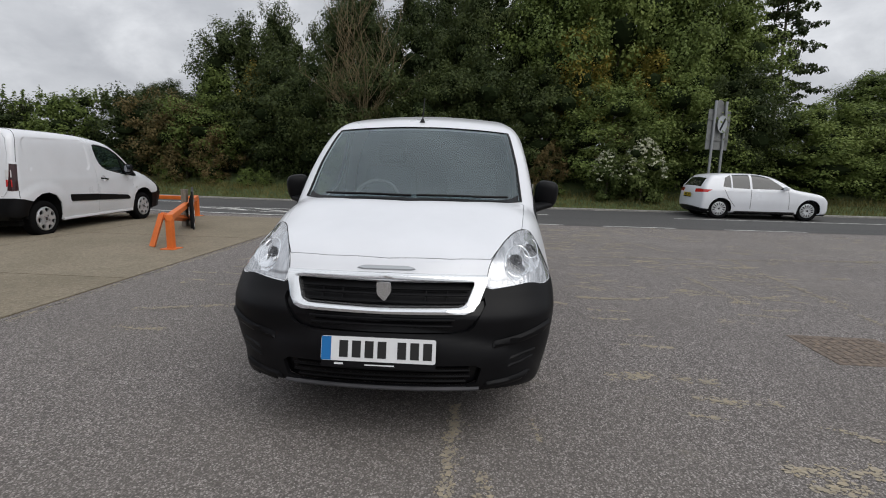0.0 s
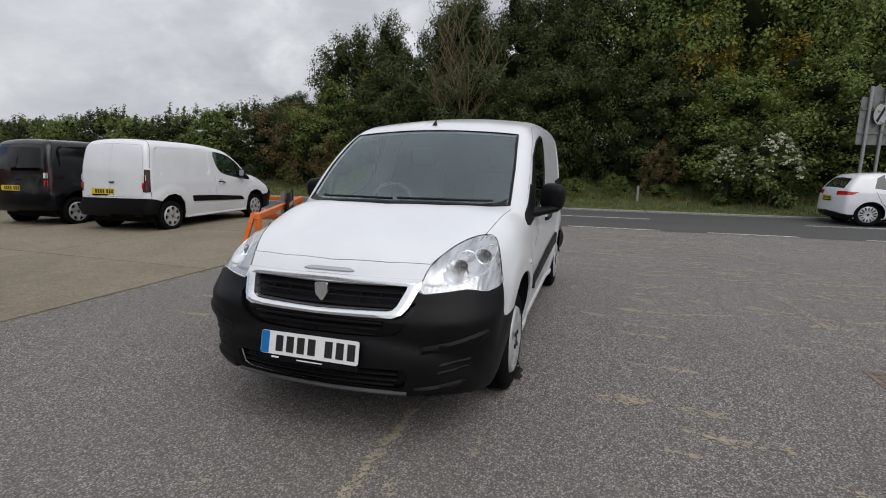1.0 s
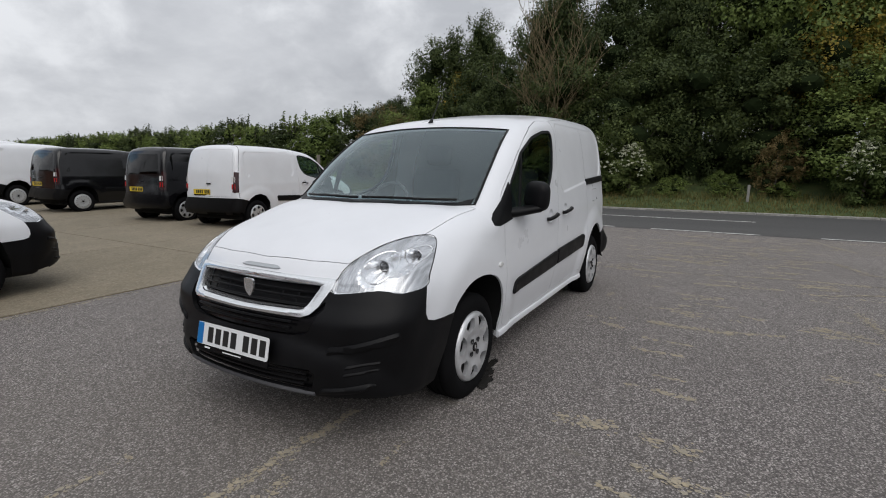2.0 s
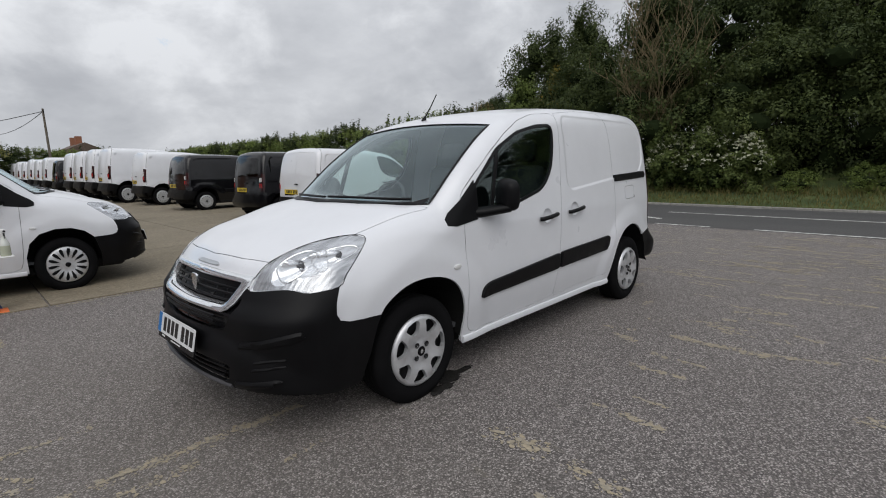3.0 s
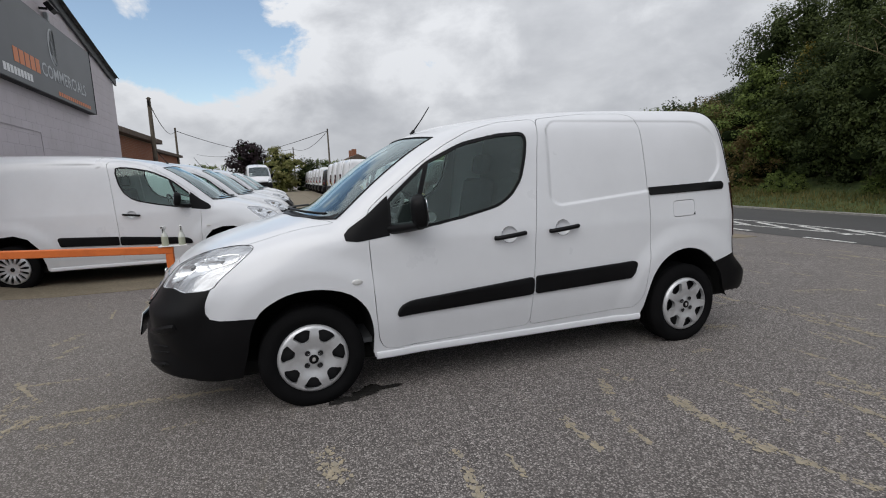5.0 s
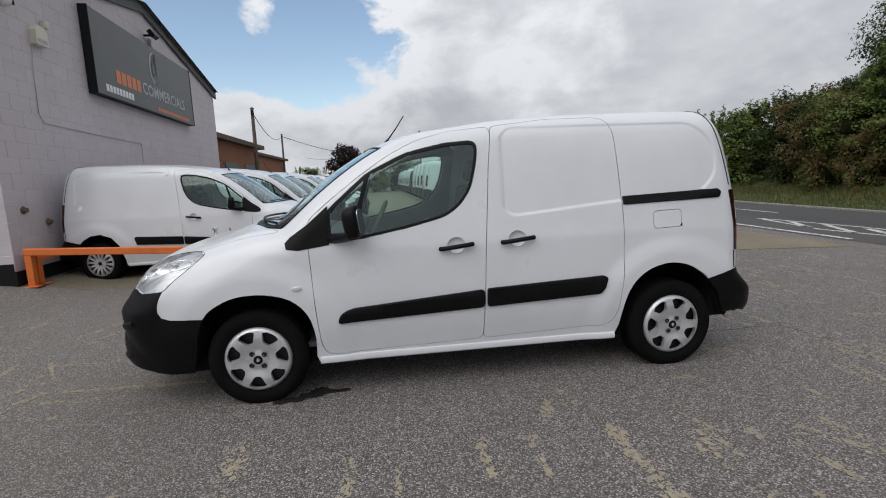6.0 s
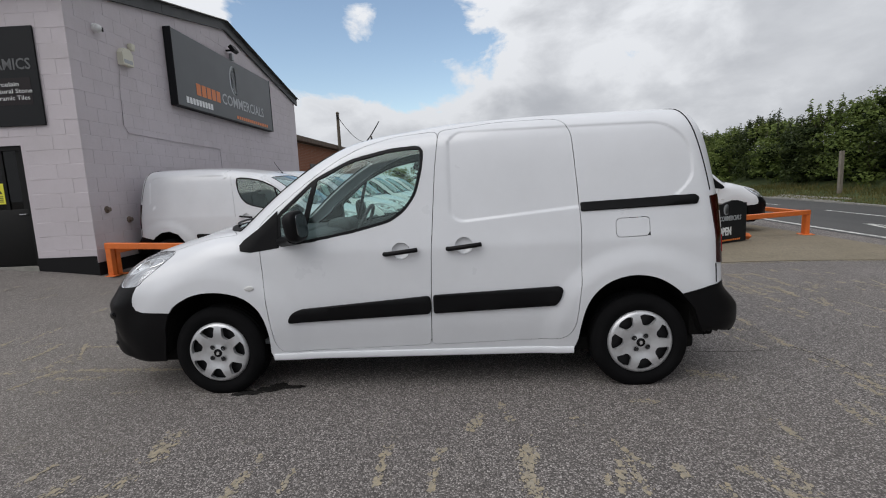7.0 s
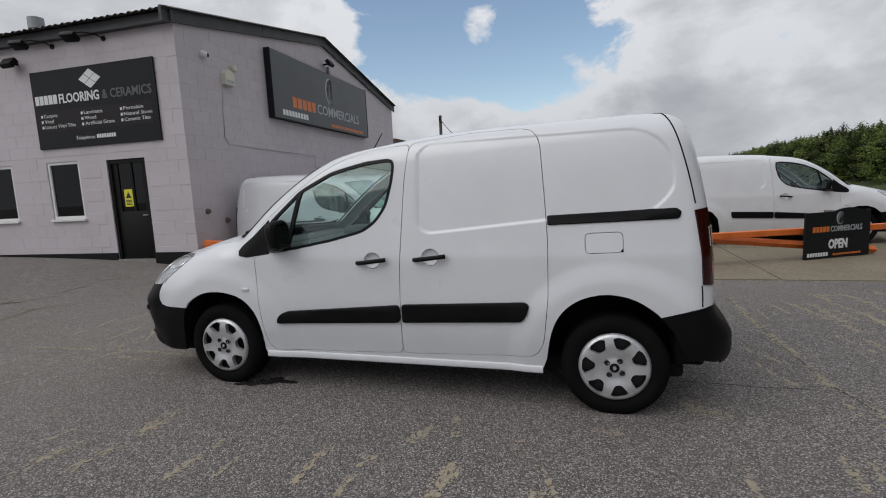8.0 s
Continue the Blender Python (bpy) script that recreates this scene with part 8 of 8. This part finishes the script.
def shoots(t, mat, n, height, width, seed, depth=None, top=1.0):
    """Thin upright shoots with small leaves over a hedge's top."""
    r = random.Random(seed)
    depth = depth or width
    bm = bmesh.new()
    lv = []
    for i in range(n):
        x, y = r.uniform(-0.5, 0.5) * width, r.uniform(-0.4, 0.4) * depth
        z0, h = height * r.uniform(0.72, 0.90), r.uniform(0.35, 0.9) * top
        dx, dy = r.uniform(-0.15, 0.15), r.uniform(-0.1, 0.1)
        tube([(x, y, z0), (x + dx * 0.4, y + dy * 0.4, z0 + h * 0.55), (x + dx, y + dy, z0 + h)], 0.011, 4, bm=bm, taper=0.3)
        for k in range(16):
            u = 0.25 + 0.75 * k / 16
            lv.append(((x + dx * u, y + dy * u, z0 + h * u), (0.09 * (1.3 - u), 0.09 * (1.3 - u), 0.05)))
    tagged(part("top_growth", bm, M["bark"], t, smooth=None), kind="stuff")
    tagged(part("top_foliage", leaf_mesh("top_foliage", lv, n * 70, 0.09, seed, M[mat], 0.25, 2), None, t), kind="stuff")


def stand(src, x, y, rz, s=1.0, sz=None, label=None):
    ob = copy_thing(src, pose(x, y, land(x, y) - 0.05, 0, 0, rz) @ Matrix.Diagonal((s, s, sz or s, 1)))
    if label:
        tagged(ob, label)
    return ob


TREES = "trees on the bank"
oak = make_tree("tree", "leaf_dark", 7.6, 5.6, 0.14, 38000, 0.11, 1, "dense dark green broadleaf tree on the bank", 22)
oak2 = make_tree("tree", "leaf_mid", 7.4, 5.2, 0.12, 38000, 0.11, 2, "dense fresh green broadleaf tree on the bank", 22)
thorn = make_tree("tree", "leaf_dark", 4.8, 4.2, 0.03, 32000, 0.082, 3, "dense dark green hawthorn reaching the ground", 20)
thorn2 = make_tree("tree", "leaf_mid", 4.6, 4.4, 0.03, 32000, 0.082, 4, "green hawthorn with light tips reaching the ground", 20)
gold = make_tree("tree", "leaf_yellow", 6.4, 3.0, 0.30, 9000, 0.10, 5, "tree with yellowing leaves on the bank", 14)
brown = make_tree("bush", "leaf_brown", 3.6, 2.8, 0.03, 9000, 0.085, 6, "bush with browning leaves in the hedge", 12)
pale = make_tree("bush", "leaf_pale", 2.2, 1.9, 0.03, 9000, 0.075, 7, "pale variegated bush with white flower heads", 10)
low_b = make_tree("bush", "leaf_mid", 1.5, 2.4, 0.0, 3800, 0.08, 8, "low green scrub at the foot of the bank", 10)
far_oak = make_tree("tree", "leaf_mid", 7.4, 5.6, 0.10, 4600, 0.26, 14, "green broadleaf tree in a far wood", 16)
hedge = make_tree("bush", "leaf_mid", 3.9, 4.6, 0.0, 11500, 0.11, 9, "overgrown green hedge along the road", 18, 3.2)
shoots(hedge, "leaf_mid", 44, 3.9, 4.4, 11, 2.0, 1.15)
hedge2 = make_tree("bush", "leaf_dark", 4.2, 4.4, 0.0, 11500, 0.11, 10, "overgrown dark green hedge along the road", 18, 3.2)
shoots(hedge2, "leaf_dark", 40, 4.2, 4.2, 12, 2.0, 1.2)
for ob in (oak, oak2, thorn, thorn2, gold, brown, pale, low_b, far_oak, hedge, hedge2):
    tagged(ob, group=TREES)
# flat white flower heads over the pale bush
rf = random.Random(15)
heads = []
for i in range(150):
    a, u = rf.uniform(0, 6.28), rf.random() ** 0.6
    heads.append(((0.80 * u * math.cos(a), 0.80 * u * math.sin(a), 2.05 - 1.15 * u * u + rf.uniform(-0.15, 0.1)), (0.07, 0.07, 0.02)))
tagged(part("blossom", leaf_mesh("blossom", heads, 3000, 0.045, 16, M["flower"], 0.0, 3), None, pale, "small white flower heads"), kind="stuff")
first = {}


def put(src, x, y, rz, s=1.0, sz=None):
    """The first of a kind is moved to its place, the others are copies."""
    if src.name not in first:
        first[src.name] = 1
        src.matrix_basis = pose(x, y, land(x, y) - 0.05, 0, 0, rz) @ Matrix.Diagonal((s, s, sz or s, 1))
        return src
    return stand(src, x, y, rz, s, sz)


rt = random.Random(21)
# front of the bank: thorns down to the grass
for i, x in enumerate(np.arange(-11.6, 31, 2.5)):
    put(thorn if (i % 7 if x < 5 else i % 3 == 0) else thorn2, float(x) + rt.uniform(-0.5, 0.5), 18.3 + bend(float(x)) + rt.uniform(-0.3, 0.5), rt.uniform(0, 360), rt.uniform(0.92, 1.12), (0.78 if x > 13 else 1.0) * rt.uniform(0.9, 1.15))
# taller trees behind
for i, (x, y, s, sz) in enumerate(((-11.3, 19.6, 0.74, 0.84), (-9.2, 20.4, 0.88, 1.03), (-5.6, 21.2, 1.05, 1.12), (-2.6, 21.0, 1.05, 1.15), (0.6, 21.6, 1.1, 1.25), (3.6, 21.0, 1.05, 1.15), (6.6, 21.6, 1.1, 1.2), (9.4, 21.2, 0.98, 1.05),
                               (-7.2, 24.5, 1.15, 1.20), (-1.0, 25.0, 1.25, 1.35), (5.0, 25.0, 1.25, 1.35), (10.2, 25.5, 1.0, 1.1), (12.0, 21.6, 0.80, 0.86), (20.0, 23.5, 0.8, 0.46), (24.0, 23.0, 0.8, 0.44), (28.5, 23.5, 1.0, 0.5))):
    put(oak if x < (2.0 if i % 3 else 0.0) else oak2, x, y + bend(x), rt.uniform(0, 360), s, sz)
put(gold, 4.6, 19.0, 40, 1.0, 1.0)
put(gold, 7.4, 19.2, 130, 0.95, 0.86)
put(gold, -9.8, 19.4, 200, 0.7, 0.74)
for x, y, s in ((-12.9, 17.6, 1.0), (-14.4, 17.7, 1.05), (-11.4, 17.3, 0.7), (6.2, 17.6, 0.7), (3.2, 17.4, 0.55)):
    put(brown, x, y + bend(x), rt.uniform(0, 360), s)
for x, y, s in ((6.55, 16.0, 1.15), (5.3, 16.1, 0.8), (-2.4, 16.5, 0.92), (-3.8, 16.6, 0.85), (-1.3, 16.6, 0.8)):
    put(pale, x, y + bend(x), rt.uniform(0, 360), s)
for i, x in enumerate(np.arange(-13.5, 31, 1.75)):
    put(low_b, float(x) + rt.uniform(-0.6, 0.6), 16.95 + bend(float(x)) + rt.uniform(-0.2, 0.3), rt.uniform(0, 360), rt.uniform(0.55, 0.95), rt.uniform(0.4, 0.8))
# the lower hedge along the road to the left
for i, x in enumerate(np.arange(-15.8, -82, -3.3)):
    put(hedge if i % 2 else hedge2, float(x), 18.2 + bend(float(x)) + rt.uniform(-0.3, 0.3), rt.uniform(-12, 12) + (180 if i % 3 else 0), rt.uniform(0.95, 1.15), rt.uniform(0.86, 1.04) * (1.0 if x > -24 else 0.97))
# round trees in the field beyond the hedge, and a low wood far off
for x, y, w, sz in ((-17.6, 24.6, 0.62, 0.50), (-20.4, 27.0, 0.70, 0.53), (-23.8, 29.5, 0.62, 0.46)):
    put(oak, x, y, rt.uniform(0, 360), w, sz)
for i in range(8):
    put(far_oak, -52 - 12 * i, 52 + 2.5 * i, rt.uniform(0, 360), 1.4, 0.42 + 0.08 * (i % 3))
put(thorn, -13.9, 18.6 + bend(-13.9), 70, 0.85, 0.80)

# a bare dead tree
dead = tagged(empty("dead_tree", pose(-4.5, 17.6, land(-4.5, 17.6)) @ Matrix.Diagonal((1.1, 1.1, 1.12, 1))), "bare brown dead tree among the green", "tree", TREES)
rd = random.Random(4)


def branch(bm, p, d, ln, r, lev):
    pts = [p]
    for i in range(4):
        d = (d + Vector((rd.uniform(-1, 1), rd.uniform(-1, 1), rd.uniform(-0.2, 0.6))) * 0.16).normalized()
        pts.append(pts[-1] + d * ln / 4)
    tube([tuple(q) for q in pts], r, 5, bm=bm, taper=0.35)
    if lev:
        for k in range(6 if lev > 1 else 5):
            q = pts[1 + k % 4]
            a = rd.uniform(0, 6.28)
            nd = (d * 0.75 + Vector((math.cos(a), math.sin(a), 0.35)) * 0.62).normalized()
            branch(bm, q, nd, ln * rd.uniform(0.45, 0.62), max(r * 0.5, 0.008), lev - 1)


for k in range(3):
    bm = bmesh.new()
    a = k * 1.7
    branch(bm, Vector((0.12 * math.cos(a), 0.12 * math.sin(a), 0)), Vector((0.16 * math.cos(a), 0.16 * math.sin(a), 1)).normalized(), 4.6 - 0.5 * k, 0.03, 3)
    part("stem", bm, M["dead_wood"], dead, smooth=60)

# a sparse tree with tiers of drooping branches
tier = tagged(empty("tree", pose(14.4, 22.2, land(14.4, 22.2))), "thin dark green tree with open tiers of branches", "tree", TREES)
bm = tube([(0, 0, 0), (0.1, 0, 4.0), (0, 0, 8.6)], 0.13, 8, taper=0.25)
part("trunk", bm, M["bark"], tier, smooth=60)
lob = []
bm = bmesh.new()
for i in range(44):
    z = 2.4 + 6.1 * i / 44
    a = i * 2.4
    ln = (2.1 * (1 - i / 50) + 0.3) * rt.uniform(0.7, 1.1)
    pts = [(0, 0, z), (ln * 0.5 * math.cos(a), ln * 0.5 * math.sin(a), z + 0.12), (ln * math.cos(a), ln * math.sin(a), z - 0.15)]
    tube(pts, 0.022, 5, bm=bm, taper=0.3)
    for u in (0.35, 0.55, 0.75, 0.95):
        lob.append(((ln * u * math.cos(a), ln * u * math.sin(a), z + 0.02 - 0.1 * u), (0.34, 0.34, 0.13)))
tagged(part("branch_tiers", bm, M["bark"], tier, smooth=60), kind="stuff")
part("crown", leaf_mesh("crown", lob, 11000, 0.12, 77, M["leaf_dark"], 0.5, 4), None, tier)

# trees at the end of the lane
plum = make_tree("tree", "leaf_purple", 6.0, 5.4, 0.2, 6000, 0.26, 31, "dark purple-leaved tree behind the yard", 16)
plum.matrix_basis = pose(-60, -3.2, 0)
lime = make_tree("tree", "leaf_lime", 4.8, 5.6, 0.05, 6000, 0.26, 32, "yellow-green variegated tree behind the yard", 16)
lime.matrix_basis = pose(-60, 0.4, 0)
for x, y, s in ((-62, 3.6, 1.0), (-66, 6.8, 1.0), (-64, -8.5, 0.8), (-70, 10.5, 1.0), (-62, 11.5, 1.0), (-60, -13.5, 0.8)):
    put(hedge if x < -63 else hedge2, x, y, 90, s * 1.1, s * 1.05)

# ---- grass on the verge ----
rg = np.random.RandomState(9)
N = 26000
gx = rg.uniform(-26, 30, N)
kk = rg.rand(N) ** 1.4
gy = np.array([ROAD_OUT + 0.16 + bend(a) for a in gx]) + kk * 2.6
gz = np.array([land(a, b) for a, b in zip(gx, gy)])
gh = (0.05 + 0.11 * rg.rand(N)) * (0.6 + 1.7 * kk)
ga = rg.uniform(0, 6.28, N)
lean = rg.normal(size=(N, 2)) * 0.35
p0 = np.stack([gx - 0.012 * np.cos(ga), gy - 0.012 * np.sin(ga), gz - 0.01], -1)
p1 = np.stack([gx + 0.012 * np.cos(ga), gy + 0.012 * np.sin(ga), gz - 0.01], -1)
p2 = np.stack([gx + lean[:, 0] * gh, gy + lean[:, 1] * gh, gz + gh], -1)
gv = np.stack([p0, p1, p2], 1).reshape(-1, 3)
tagged(new("grass", mesh_of("grass", gv, np.arange(3 * N).reshape(-1, 3).tolist(), M["grass"])), "long green grass with dry tips on the verge", "grass", kind="stuff")
